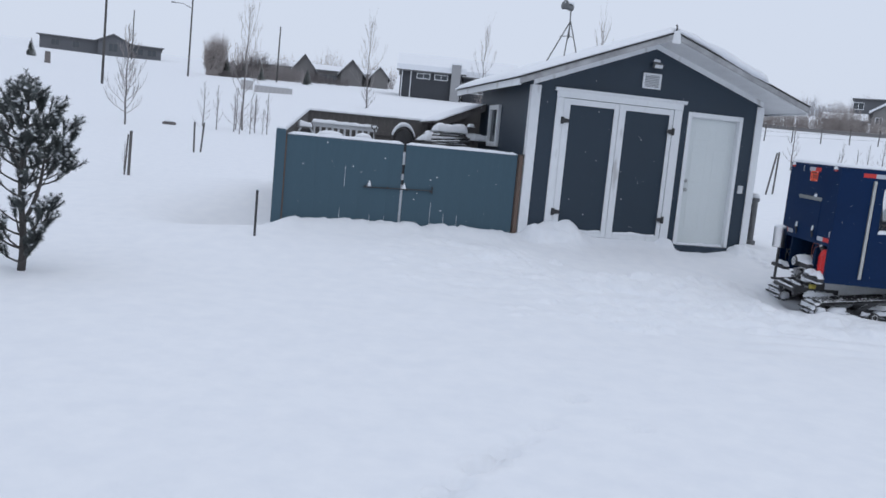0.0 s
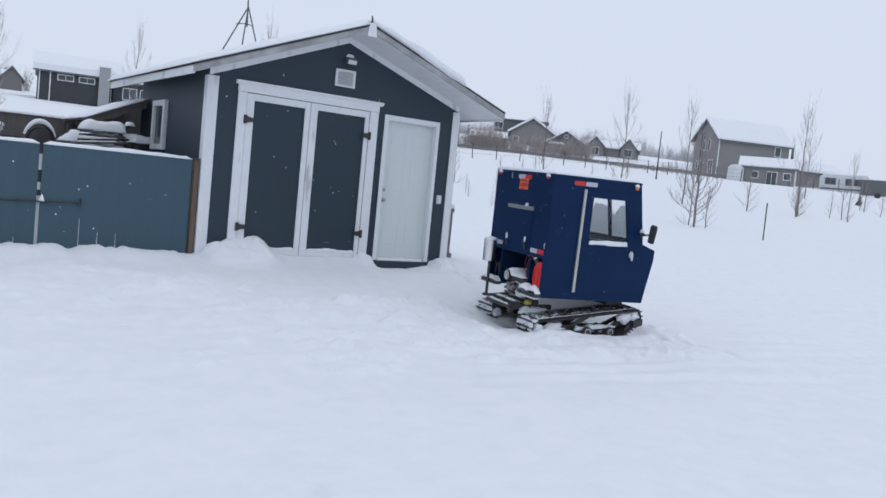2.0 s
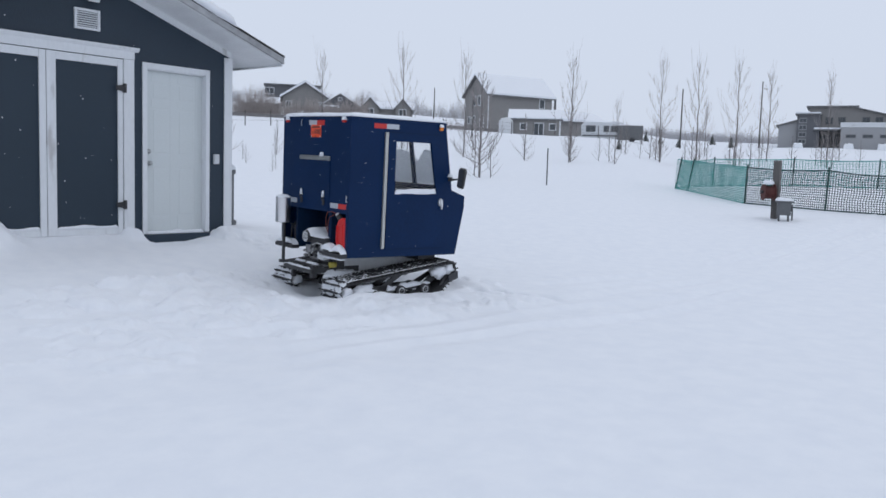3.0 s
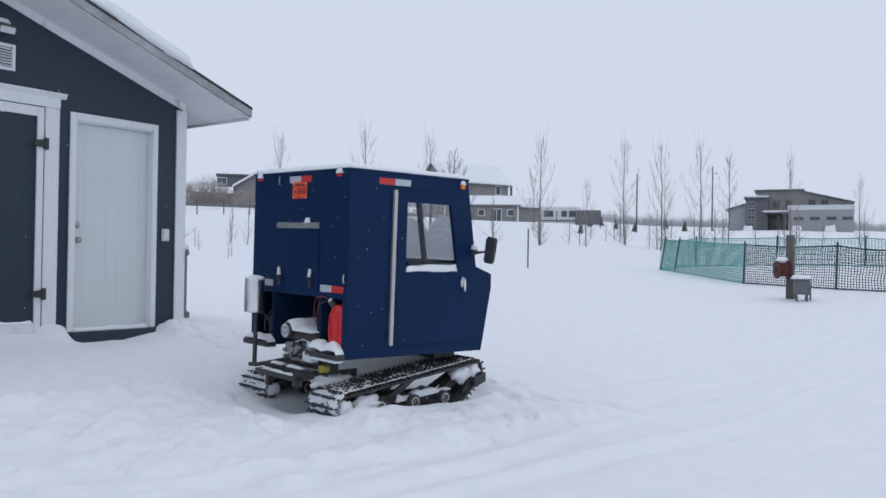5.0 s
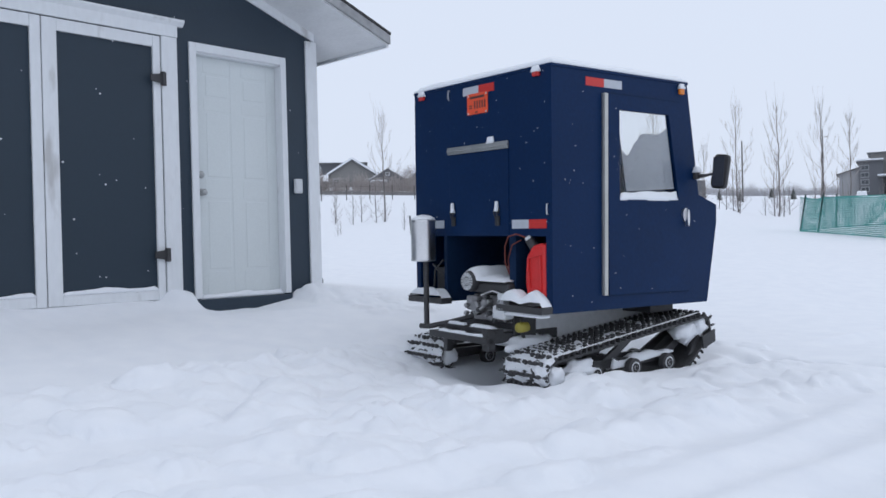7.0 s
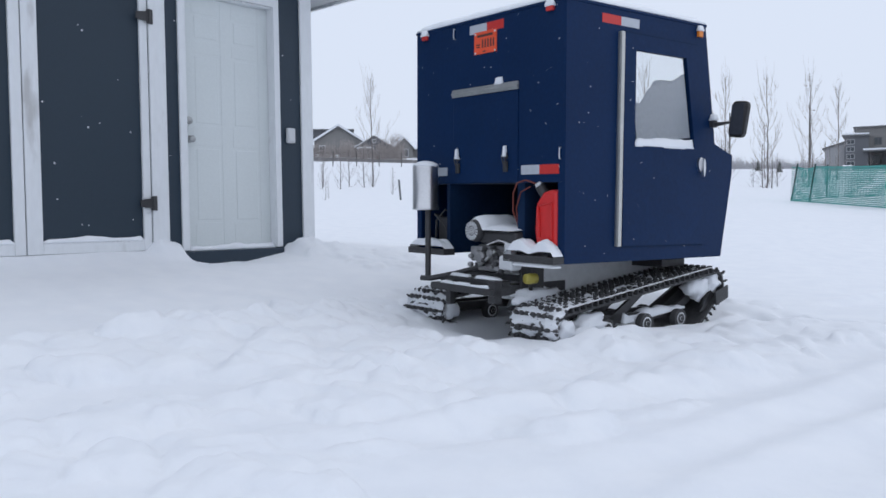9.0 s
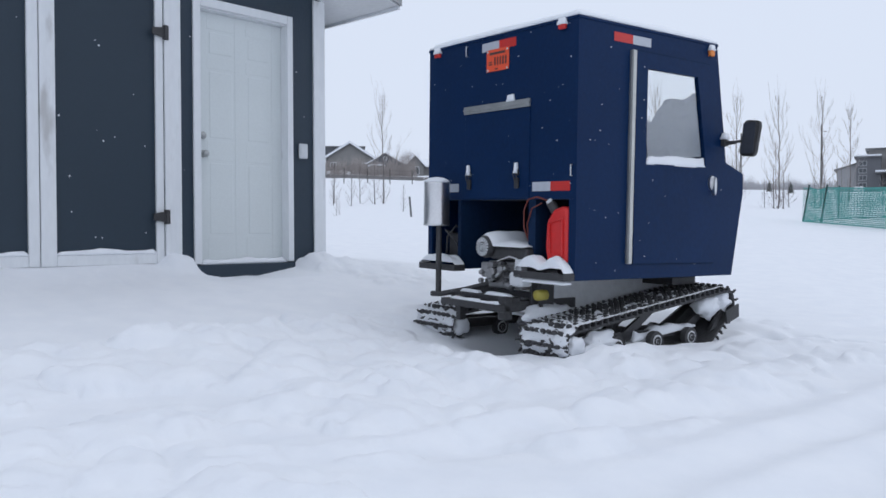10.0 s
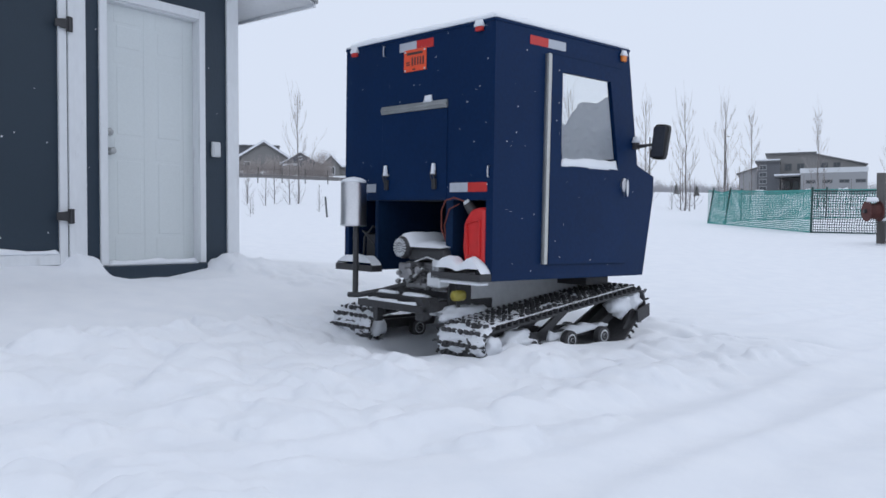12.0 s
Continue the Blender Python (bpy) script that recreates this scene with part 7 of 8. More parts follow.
def build_pine():
    """The young pine: trunk, rising limbs, and bottle-brush tufts of needles with snow on them."""
    rng = random.Random(5)
    x, y = -8.99, -3.25
    h = 2.06
    pine = thing("pine_tree", pose(x, y, ground_at(x, y) - 0.05), "young dark green pine with flecks of snow", "tree")
    bm = B()
    stem = [Vector((0.02 * math.sin(k * 0.9), 0.02 * math.cos(k * 0.7), h * 0.93 * k / 10)) for k in range(11)]
    tube(bm, stem, [0.042 - 0.033 * k / 10 for k in range(11)], 10)
    part("trunk", bm, PINE_BARK, pine, smooth=True)
    wood, tufts = B(), []
    def limb(p, d, length, r, n):
        ps, q = [p], p.copy()
        for k in range(4):
            d = (d + Vector((rng.uniform(-0.12, 0.12), rng.uniform(-0.12, 0.12), 0.20))).normalized()
            q = q + d * length / 4
            ps.append(q.copy())
        tube(wood, ps, [r, r * 0.85, r * 0.7, r * 0.5, r * 0.3], 6)
        for k in range(n):
            a = ps[4] if k % 4 < 2 else ps[3].lerp(ps[4], rng.random()) if k % 4 == 2 else ps[2].lerp(ps[3], rng.random())
            e = (d + Vector((rng.uniform(-0.9, 0.9), rng.uniform(-0.9, 0.9), rng.uniform(0.2, 1.1)))).normalized()
            tip = a + e * rng.uniform(0.06, 0.15)
            rod(wood, a, tip, r * 0.4, r * 0.2, 5)
            tufts.append((tip, e))
    tiers = ((0.14, 0.22, 3, 5), (0.28, 0.34, 4, 7), (0.42, 0.42, 4, 7), (0.54, 0.34, 3, 6), (0.80, 0.38, 3, 7), (0.95, 0.44, 4, 8), (1.10, 0.48, 4, 9), (1.24, 0.48, 5, 8), (1.38, 0.42, 5, 8), (1.52, 0.34, 5, 7), (1.66, 0.22, 4, 5), (1.78, 0.12, 4, 3))
    fork = [Vector((0.0, 0.0, 0.52)), Vector((0.10, -0.03, 0.72)), Vector((0.17, -0.05, 0.95)), Vector((0.21, -0.06, 1.25))]
    tube(wood, fork, [0.024, 0.022, 0.018, 0.010], 8)
    for k in range(6):
        a = 1.05 * k
        limb(fork[2].lerp(fork[3], k / 6), Vector((math.cos(a) + 0.6, math.sin(a) - 0.2, 0.2)).normalized(), 0.30, 0.010, 7)
    for z, reach, count, n in tiers:
        for k in range(count):
            a = 2 * math.pi * k / count + z * 9 + rng.uniform(-0.3, 0.3)
            d = Vector((math.cos(a), math.sin(a), 0.12))
            limb(Vector((0, 0, z)), d, reach * rng.uniform(0.75, 1.15), 0.013, n)
    for k in range(4):
        tufts.append((Vector((0.03 * math.cos(k * 1.6), 0.03 * math.sin(k * 1.6), h * 0.90 + 0.055 * k)), Vector((0.2 * math.cos(k * 1.6), 0.2 * math.sin(k * 1.6), 1)).normalized()))
    part("limb_spray", wood, PINE_BARK, pine)
    verts, faces = [], []
    snow = B()
    for p, d in tufts:
        a = d.orthogonal().normalized()
        b = d.cross(a)
        for k in range(130):
            s = rng.uniform(-0.10, 0.07)
            t = rng.uniform(0, 2 * math.pi)
            o = (a * math.cos(t) + b * math.sin(t))
            way = (o * 0.9 + d * rng.uniform(0.3, 0.9)).normalized()
            l = rng.uniform(0.035, 0.062)
            c = p + d * s
            w = d.cross(o) * 0.0042
            i = len(verts)
            verts += [tuple(c - w), tuple(c + w), tuple(c + way * l)]
            faces.append((i, i + 1, i + 2))
        if rng.random() < 0.85:
            c = p + Vector((rng.uniform(-0.02, 0.02), rng.uniform(-0.02, 0.02), 0.03))
            r = rng.uniform(0.014, 0.034)
            lathe(snow, [(r * 0.5, -0.2 * r), (r, 0.1 * r), (r * 0.8, 0.5 * r), (r * 0.3, 0.7 * r)], 7, Matrix.Translation(c) @ pose(0, 0, 0, rng.uniform(-25, 25), rng.uniform(-25, 25)))
    me = bpy.data.meshes.new("needles")
    me.from_pydata(verts, [], faces)
    me.materials.append(NEEDLE)
    o = new("foliage", me)
    o.parent = pine
    tagged(part("snow_dusting", snow, CAP, pine, smooth=True), kind="stuff")


def thicket(name, x, y, az, wide, deep, h, count, seed, mat, label):
    """A hedge or wood edge of many bare stems, as one mass."""
    rng = random.Random(seed)
    verts, faces = [], []
    x, y = afield(x, y)
    ca, sa = math.cos(math.radians(-az)), math.sin(math.radians(-az))
    spots = [(rng.uniform(-wide / 2, wide / 2), rng.uniform(0, deep)) for _ in range(count)]
    places = [(u, x + u * ca - v * sa, y + u * sa + v * ca) for u, v in spots]
    heights = ground_height(np.array([p[1] for p in places]), np.array([p[2] for p in places]))
    for (u, px, py), g in zip(places, heights.tolist()):
        hh = h * rng.uniform(0.45, 1.0) * (0.75 + 0.25 * math.sin(u * 0.7) * math.sin(u * 0.23 + 1))
        w = 0.006 * h * rng.uniform(0.5, 1.2) + 0.014
        lx, ly = rng.uniform(-0.26, 0.26) * hh, rng.uniform(-0.26, 0.26) * hh
        i = len(verts)
        for a in (0, 2.094, 4.189):
            verts.append((px + w * math.cos(a), py + w * math.sin(a), g - 0.1))
        verts.append((px + lx, py + ly, g + hh))
        faces += [(i, i + 1, i + 3), (i + 1, i + 2, i + 3), (i + 2, i, i + 3)]
        for _ in range(7):
            f = rng.uniform(0.2, 0.85)
            cx, cy, cz = px + lx * f, py + ly * f, g + hh * f
            t = rng.uniform(0, 6.283)
            l = hh * rng.uniform(0.12, 0.32) * (1.1 - f)
            ex, ey, ez = cx + l * math.cos(t), cy + l * math.sin(t), cz + l * rng.uniform(0.5, 1.4)
            j = len(verts)
            verts += [(cx, cy, cz - w * 0.6), (cx, cy, cz + w * 0.6), (ex, ey, ez), (cx + w * 0.6 * math.sin(t), cy - w * 0.6 * math.cos(t), cz)]
            faces += [(j, j + 1, j + 2), (j + 1, j + 3, j + 2)]
    me = bpy.data.meshes.new(name)
    me.from_pydata(verts, [], faces)
    me.materials.append(mat)
    tagged(new(name, me), label, "brush", kind="stuff")


def spruce(h, seed):
    rng = random.Random(seed)
    t = thing("spruce", pose(0, 0, 0), "small far spruce, pale with snow and haze", "tree", "far spruces")
    bm = B()
    rod(bm, (0, 0, -0.1), (0, 0, h), 0.03 * h, 0.005, 6)
    part("trunk", bm, BARK, t)
    verts, faces = [], []
    for k in range(420):
        f = rng.random() ** 0.8
        z = h * (0.06 + 0.92 * f)
        r = 0.30 * h * (1 - f) * rng.uniform(0.6, 1.1) + 0.02
        a = rng.uniform(0, 6.283)
        w = 0.045 * h * (1.1 - f)
        i = len(verts)
        verts += [(0, 0, z), (r * math.cos(a) - w * math.sin(a), r * math.sin(a) + w * math.cos(a), z - 0.10 * h * (1 - f)), (r * math.cos(a) + w * math.sin(a), r * math.sin(a) - w * math.cos(a), z - 0.14 * h * (1 - f))]
        faces.append((i, i + 1, i + 2))
    me = bpy.data.meshes.new("crown")
    me.from_pydata(verts, [], faces)
    me.materials.append(SPRUCE)
    new("crown", me).parent = t
    return t


# ---- far buildings ----
def window_on(parent, x, z, w, h, y=0.0, frame_mat=None, m=None):
    fm = frame_mat or WHITE
    bm = B()
    box(bm, x - w / 2 - 0.09, x + w / 2 + 0.09, y - 0.06, y - 0.01, z - h / 2 - 0.09, z - h / 2)
    box(bm, x - w / 2 - 0.09, x + w / 2 + 0.09, y - 0.06, y - 0.01, z + h / 2, z + h / 2 + 0.09)
    box(bm, x - w / 2 - 0.09, x - w / 2, y - 0.06, y - 0.01, z - h / 2, z + h / 2)
    box(bm, x + w / 2, x + w / 2 + 0.09, y - 0.06, y - 0.01, z - h / 2, z + h / 2)
    if w > 0.8:
        box(bm, x - 0.03, x + 0.03, y - 0.05, y - 0.02, z - h / 2, z + h / 2)
    f = part("window", bm, fm, parent)
    if m is not None:
        f.matrix_basis = m
    bm = B()
    box(bm, x - w / 2 + 0.001, x + w / 2 - 0.001, y - 0.03, y - 0.012, z - h / 2 + 0.001, z + h / 2 - 0.001)
    part("pane", bm, FAR_GLASS, f)


def gable_body(parent, x0, x1, y0, y1, h, rise, mat, along="x", over=0.4, snow=0.35, drop=2.0):
    """Walls, roof boards and roof snow of one gabled volume; along: the ridge's direction."""
    bm = B()
    if along == "x":
        ym = (y0 + y1) / 2
        prism(bm, [(y0, -drop), (y1, -drop), (y1, h), (ym, h + rise), (y0, h)], x0, x1, "x")
    else:
        xm = (x0 + x1) / 2
        prism(bm, [(x0, -drop), (x1, -drop), (x1, h), (xm, h + rise), (x0, h)], y0, y1, "y")
    part("wall", bm, mat, parent)
    a0, a1 = (y0, y1) if along == "x" else (x0, x1)
    b0, b1 = (x0 - over, x1 + over) if along == "x" else (y0 - over, y1 + over)
    am = (a0 + a1) / 2
    s = rise / (am - a0)
    for sgn in (-1, 1):
        e = a0 - over if sgn < 0 else a1 + over
        ze = h - s * over
        for nm, lo, hi, mm in (("roof", 0.01, 0.20, GREYBOX), ("roof_snow", 0.205, 0.20 + snow, CAP)):
            bm = B()
            prism(bm, [(am, h + rise + lo), (e, ze + lo), (e, ze + hi), (am, h + rise + hi)], b0, b1, "x" if along == "x" else "y")
            part(nm, bm, mm, parent)


def far_house(name, x, y, az, label, category="house", lift=0.0):
    x, y = afield(x, y)
    return thing(name, pose(x, y, float(land(np.array([x]), np.array([y]))[0]) + lift, 0, 0, -az), label, category)


def build_far_houses():
    # long low house on the northern rise
    h = far_house("bungalow", -32.6, 150.0, -9.0, "long low dark bungalow on the snowy rise")
    gable_body(h, -10.0, 10.0, 0, 8, 2.2, 0.4, CHARCOAL, "x", 0.5, 0.06)
    gable_body(h, -0.6, 4.4, -1.5, 3, 2.3, 1.2, CHARCOAL, "y", 0.4, 0.06)
    for x, w in ((-7.5, 1.2), (-4.2, 1.0), (6.0, 1.8), (8.4, 1.4)):
        window_on(h, x, 1.2, w, 1.0, 0, GREYBOX)
    window_on(h, 1.9, 1.3, 1.4, 1.3, -1.5, GREYBOX)
    # wide house with three dark gables
    h = far_house("gabled_house", 4.5, 122.0, 5.0, "wide brown house with dark gables and snowy roofs", lift=-0.3)
    gable_body(h, -9.6, 9.4, 1.5, 9, 2.3, 1.0, TAUPE_DARK, "x", 0.4, 0.06)
    gable_body(h, -4.9, -1.9, -0.5, 5, 2.3, 1.9, TAUPE_DARK, "y", 0.5, 0.08)
    gable_body(h, 2.2, 5.6, -0.5, 5, 2.2, 1.9, TAUPE_DARK, "y", 0.5, 0.08)
    gable_body(h, 6.9, 9.6, -1.0, 3, 1.9, 1.5, TAUPE_DARK, "y", 0.3, 0.15)
    for x in (-8.0, -0.5, 1.0):
        window_on(h, x, 1.2, 1.2, 1.0, 1.5, GREYBOX)
    # dark two-level house with the deep snow roof
    h = far_house("lodge", 11.9, 97.5, 11.0, "dark charcoal house under a deep snowy roof", lift=0.15)
    gable_body(h, 0.0, 8.0, 0, 7, 3.3, 1.5, LODGE, "x", 0.5, 0.7)
    gable_body(h, 8.3, 15.0, 1.5, 8, 3.2, 1.6, LODGE, "x", 0.5, 0.7)
    for x in (3.0, 5.3):
        window_on(h, x, 2.65, 1.6, 0.55)
    for x in (10.2, 12.2):
        window_on(h, x, 1.8, 1.5, 1.3, 1.5)
    for x in (0.15, 1.3):
        block("corner_trim", WHITE, h, x, x + 0.12, -0.05, -0.002, -1, 3.2, 0)
    block("chimney", STUCCO, h, 6.6, 7.8, -0.8, -0.01, -1.0, 4.4, 0.05, "pale rendered chimney")
    bm = B()
    mound(bm, 6.5, 7.9, -0.9, 0.1, 4.4, 0.3, 71, 8, 8)
    part("chimney_snow", bm, CAP, h, smooth=True)
    # cottage with the snowy gable, and the taller flat-roofed block behind it
    h = far_house("cottage", 92.6, 106.2, 40.0, "grey-brown cottage with a snowy gable roof", lift=-0.4)
    gable_body(h, -3.4, 4.2, 0, 9, 2.7, 2.4, TAUPE, "y", 0.6, 0.4)
    for x in (-2.4, 3.2):
        window_on(h, x, 1.3, 0.9, 1.2)
    h2 = far_house("flat_roofed_house", 99.5, 116.5, 40.0, "tall flat-roofed house behind the cottage")
    block("wall", CHARCOAL, h2, -5.6, 4.6, 0, 6, -2, 4.3, 0)
    block("roof", GREYBOX, h2, -5.9, 4.9, -0.4, 6.4, 4.301, 4.5, 0)
    block("roof_snow", CAP, h2, -5.8, 4.8, -0.3, 6.3, 4.501, 4.6, 0)
    for x in (-4.8, 4.0):
        window_on(h2, x, 3.2, 1.6, 1.1)
    # garage and neighbours
    h = far_house("garage", 92.5, 96.5, 43.2, "dark gabled garage on the slope", "garage", lift=-0.3)
    gable_body(h, -3.1, 3.1, 0, 8, 1.7, 1.9, CHARCOAL, "y", 0.4, 0.15)
    window_on(h, 0.0, 2.9, 0.5, 0.4)
    bm = B()
    box(bm, -1.5, 1.5, -0.06, -0.01, -1.0, 1.4)
    part("garage_door", bm, TAUPE_DARK, h)
    h = far_house("twin_gable_house", 103.0, 97.0, 46.0, "low house with two small gables", lift=-0.5)
    gable_body(h, -4.5, 5.5, 1.0, 8, 2.0, 1.2, TAUPE, "x", 0.4, 0.3)
    gable_body(h, -3.6, -0.6, 0, 4, 2.2, 1.6, TAUPE, "y", 0.4, 0.2)
    gable_body(h, 2.4, 5.0, 0, 4, 2.2, 1.5, TAUPE, "y", 0.4, 0.2)
    for x in (-2.1, 3.7):
        window_on(h, x, 1.4, 1.2, 1.2)
    cx, cy = afield(83.0, 88.0)
    c = thing("snowy_car", pose(cx, cy, float(land(np.array([cx]), np.array([cy]))[0]), 0, 0, -43), "parked car buried under snow", "car")
    bm = B()
    prism(bm, [(-2.1, 0.3), (2.1, 0.3), (2.1, 0.85), (1.2, 0.95), (0.6, 1.4), (-1.0, 1.4), (-1.6, 0.95), (-2.1, 0.9)], 0, 1.7)
    part("body", bm, CHARCOAL, c, bevel=0.08)
    for x in (-1.3, 1.3):
        bm = B()
        lathe(bm, [(0.15, -0.1), (0.32, -0.1), (0.32, 0.1), (0.15, 0.1)], 16, pose(x, 0.05, 0.32, 90))
        part("wheel", bm, RUBBER, c)
    bm = B()
    mound(bm, -1.5, 1.1, 0.05, 1.65, 1.40, 0.25, 72, 14, 10)
    part("snow_cap", bm, CAP, c, smooth=True)
    # two-storey taupe house with its low wing
    hx, hy = afield(89.9, 63.6)
    h = thing("two_storey_house", pose(hx, hy, float(land(np.array([hx]), np.array([hy]))[0]) - 0.3, 0, 0, -21.5), "tall taupe two-storey house with white-trimmed windows", "house")
    gable_body(h, 0, 11.0, 0, 6.4, 5.4, 2.6, TAUPE, "x", 0.45, 0.25)
    for x, z, w, t in ((9.2, 4.4, 0.8, 1.2), (5.8, 1.3, 1.2, 1.0)):
        window_on(h, x, z, w, t)
    block("corner_trim", WHITE, h, -0.02, 0.12, -0.05, -0.002, -1, 5.2, 0)
    side = Matrix.Rotation(radians(-90), 4, "Z")
    for yy, z, w, t in ((2.4, 4.5, 0.55, 1.3), (3.7, 4.5, 0.55, 1.3), (1.6, 1.5, 1.0, 1.8), (3.9, 1.7, 0.8, 1.2), (5.2, 1.8, 0.5, 0.9)):
        window_on(h, -yy, z, w, t, 0.0, None, side)
    gable_body(h, 9.5, 19.0, -2.0, 5.0, 2.0, 1.2, TAUPE, "x", 0.5, 0.35)
    for x in (10.5, 13.0):
        bm = B()
        rod(bm, (x, 2, 3.0), (x, 2, 6.0 - 0.2 * x / 10), 0.18, seg=8)
        part("flue", bm, GREYBOX, h)
    # garden shed in front of it
    h = far_house("garden_shed", 81.9, 50.2, 56.6, "taupe garden shed with white trim and a snowy roof", "shed", lift=-0.1)
    gable_body(h, -3.1, 3.2, 0, 3.5, 2.0, 1.0, TAUPE, "x", 0.25, 0.15)
    for x in (-1.4, 2.2):
        window_on(h, x, 1.1, 0.7, 0.7)
    window_on(h, 0.5, 0.75, 1.1, 1.5)
    for x in (-3.12, 3.02):
        block("corner_trim", WHITE, h, x, x + 0.18, -0.05, -0.002, -1, 2.0, 0)
    h = far_house("storage_tank", 79.8, 53.0, 54.5, "pale rounded tank beside the garden shed", "tank")
    bm = B()
    lathe(bm, [(0.9, -0.5), (0.95, 0.2), (0.9, 1.5), (0.6, 1.8), (0.1, 1.9)], 20)
    part("shell", bm, OFFWHITE, h, smooth=True)
    # travel trailer and cargo trailer
    h = far_house("travel_trailer", 87.0, 43.6, 59.9, "white travel trailer parked in the snow", "trailer", lift=-0.5)
    bm = B()
    prism(bm, [(-2.6, 0.5), (2.4, 0.5), (2.75, 1.1), (2.45, 2.5), (-2.2, 2.6), (-2.7, 2.2)], 0, 2.3)
    part("body", bm, OFFWHITE, h, bevel=0.06)
    block("stripe", GREYBOX, h, -2.5, 2.4, -0.02, -0.003, 0.8, 1.0, 0)
    for x, w in ((-1.5, 1.0), (0.4, 0.5), (1.5, 0.9)):
        window_on(h, x, 1.75, w, 0.6, 0, GREYBOX)
    for x in (-0.4, 0.4):
        bm = B()
        lathe(bm, [(0.15, -0.1), (0.33, -0.1), (0.33, 0.1), (0.15, 0.1)], 16, pose(x, -0.02, 0.33, 90))
        part("wheel", bm, RUBBER, h)
    bm = B()
    mound(bm, -2.4, 2.4, 0.1, 2.2, 2.55, 0.2, 73, 12, 8)
    part("snow_cap", bm, CAP, h, smooth=True)
    h = far_house("cargo_trailer", 88.2, 40.6, 61.7, "grey box trailer under light snow", "trailer")
    bm = B()
    box(bm, -1.5, 1.6, 0, 2.0, 0.4, 2.1, 0.05)
    part("body", bm, GREYBOX, h)
    bm = B()
    lathe(bm, [(0.15, -0.1), (0.33, -0.1), (0.33, 0.1), (0.15, 0.1)], 16, pose(0.3, -0.02, 0.33, 90))
    part("wheel", bm, RUBBER, h)
    bm = B()
    mound(bm, -1.5, 1.6, 0, 2.0, 2.1, 0.12, 74, 10, 8)
    part("snow_cap", bm, CAP, h, smooth=True)
    # modern house with stepped flat roofs
    h = far_house("modern_house", 174.8, 53.4, 75.5, "modern grey house with stepped flat roofs and dark tower", lift=-0.23)
    h.scale = (1.32, 1.4, 1.51)
    bm = B()
    prism(bm, [(0.2, -2), (2.9, -2), (2.9, 3.7), (0.2, 3.0)], 0, 6)
    part("wall", bm, STUCCO, h)
    bm = B()
    prism(bm, [(-0.2, 2.92), (2.9, 3.72), (2.9, 3.9), (-0.2, 3.1)], -0.4, 6.2)
    part("roof", bm, GREYBOX, h)
    block("tower", CHARCOAL, h, 2.901, 6.2, -0.8, 5, -2, 4.5, 0, "dark clad entrance tower")
    block("roof", GREYBOX, h, 2.6, 6.3, -1.3, 5.2, 4.501, 4.66, 0)
    block("roof_snow", CAP, h, 2.65, 6.25, -1.25, 5.1, 4.661, 4.85, 0)
    for k in range(4):
        window_on(h, 3.75, 0.9 + k * 0.95, 0.95, 0.5, -0.8, STUCCO)
    block("wall", TAUPE, h, 4.5, 11.2, 2.0, 9, -2, 5.7, 0)
    block("roof", GREYBOX, h, 4.0, 11.5, 1.5, 9.4, 5.701, 5.9, 0)
    bm = B()
    prism(bm, [(11.201, -2), (18.4, -2), (18.4, 3.9), (11.201, 5.5)], 2.0, 9)
    part("wall", bm, TAUPE, h)
    bm = B()
    prism(bm, [(10.9, 5.56), (18.7, 3.88), (18.7, 4.06), (10.9, 5.74)], 1.5, 9.4)
    part("roof", bm, GREYBOX, h)
    block("garage_wall", STUCCO, h, 9.2, 18.3, -3.0, 1.99, -2, 2.7, 0)
    block("parapet", OFFWHITE, h, 9.1, 18.4, -3.1, 1.99, 2.701, 3.35, 0)
    for x in (10.6, 12.9, 15.2, 17.4):
        window_on(h, x, 1.55, 1.2, 0.28, -3.0, GREYBOX)
    block("porch_roof", GREYBOX, h, 5.4, 9.19, -2.4, 1.9, 2.35, 2.5, 0)
    block("porch_snow", CAP, h, 5.45, 9.15, -2.35, 1.9, 2.501, 2.72, 0)
    window_on(h, 7.0, 0.9, 1.3, 2.0, 2.0, CHARCOAL)
    window_on(h, 8.5, 0.9, 0.7, 2.0, 2.0, CHARCOAL)
    for x in (7.4, 9.2, 12.6, 14.4):
        window_on(h, x, 3.9, 0.9, 0.8, 2.0, GREYBOX)
    for x in (3.4, 10.4, 15.0):
        bm = B()
        mound(bm, x - 0.8, x + 0.8, -4.6, -3.4, -0.3, 0.8, 75 + x, 8, 8)
        part("planter_snow", bm, CAP, h, smooth=True)
    # long dark board fence before the cottages
    h = far_house("board_fence", 70.0, 74.0, 44.0, "long brown board fence along the slope", "fence")
    n = 40
    for k in range(n):
        x = -24 + 48 * k / n
        wx, wy = afield(70.0 + x * math.cos(radians(-44)), 74.0 + x * math.sin(radians(-44)))
        z = ground_at(wx, wy) - h.matrix_basis.translation.z
        block("fence_panel", TAUPE_DARK, h, x + 0.02, x + 1.18, 0, 0.08, z - 0.4, z + 0.42, 0)


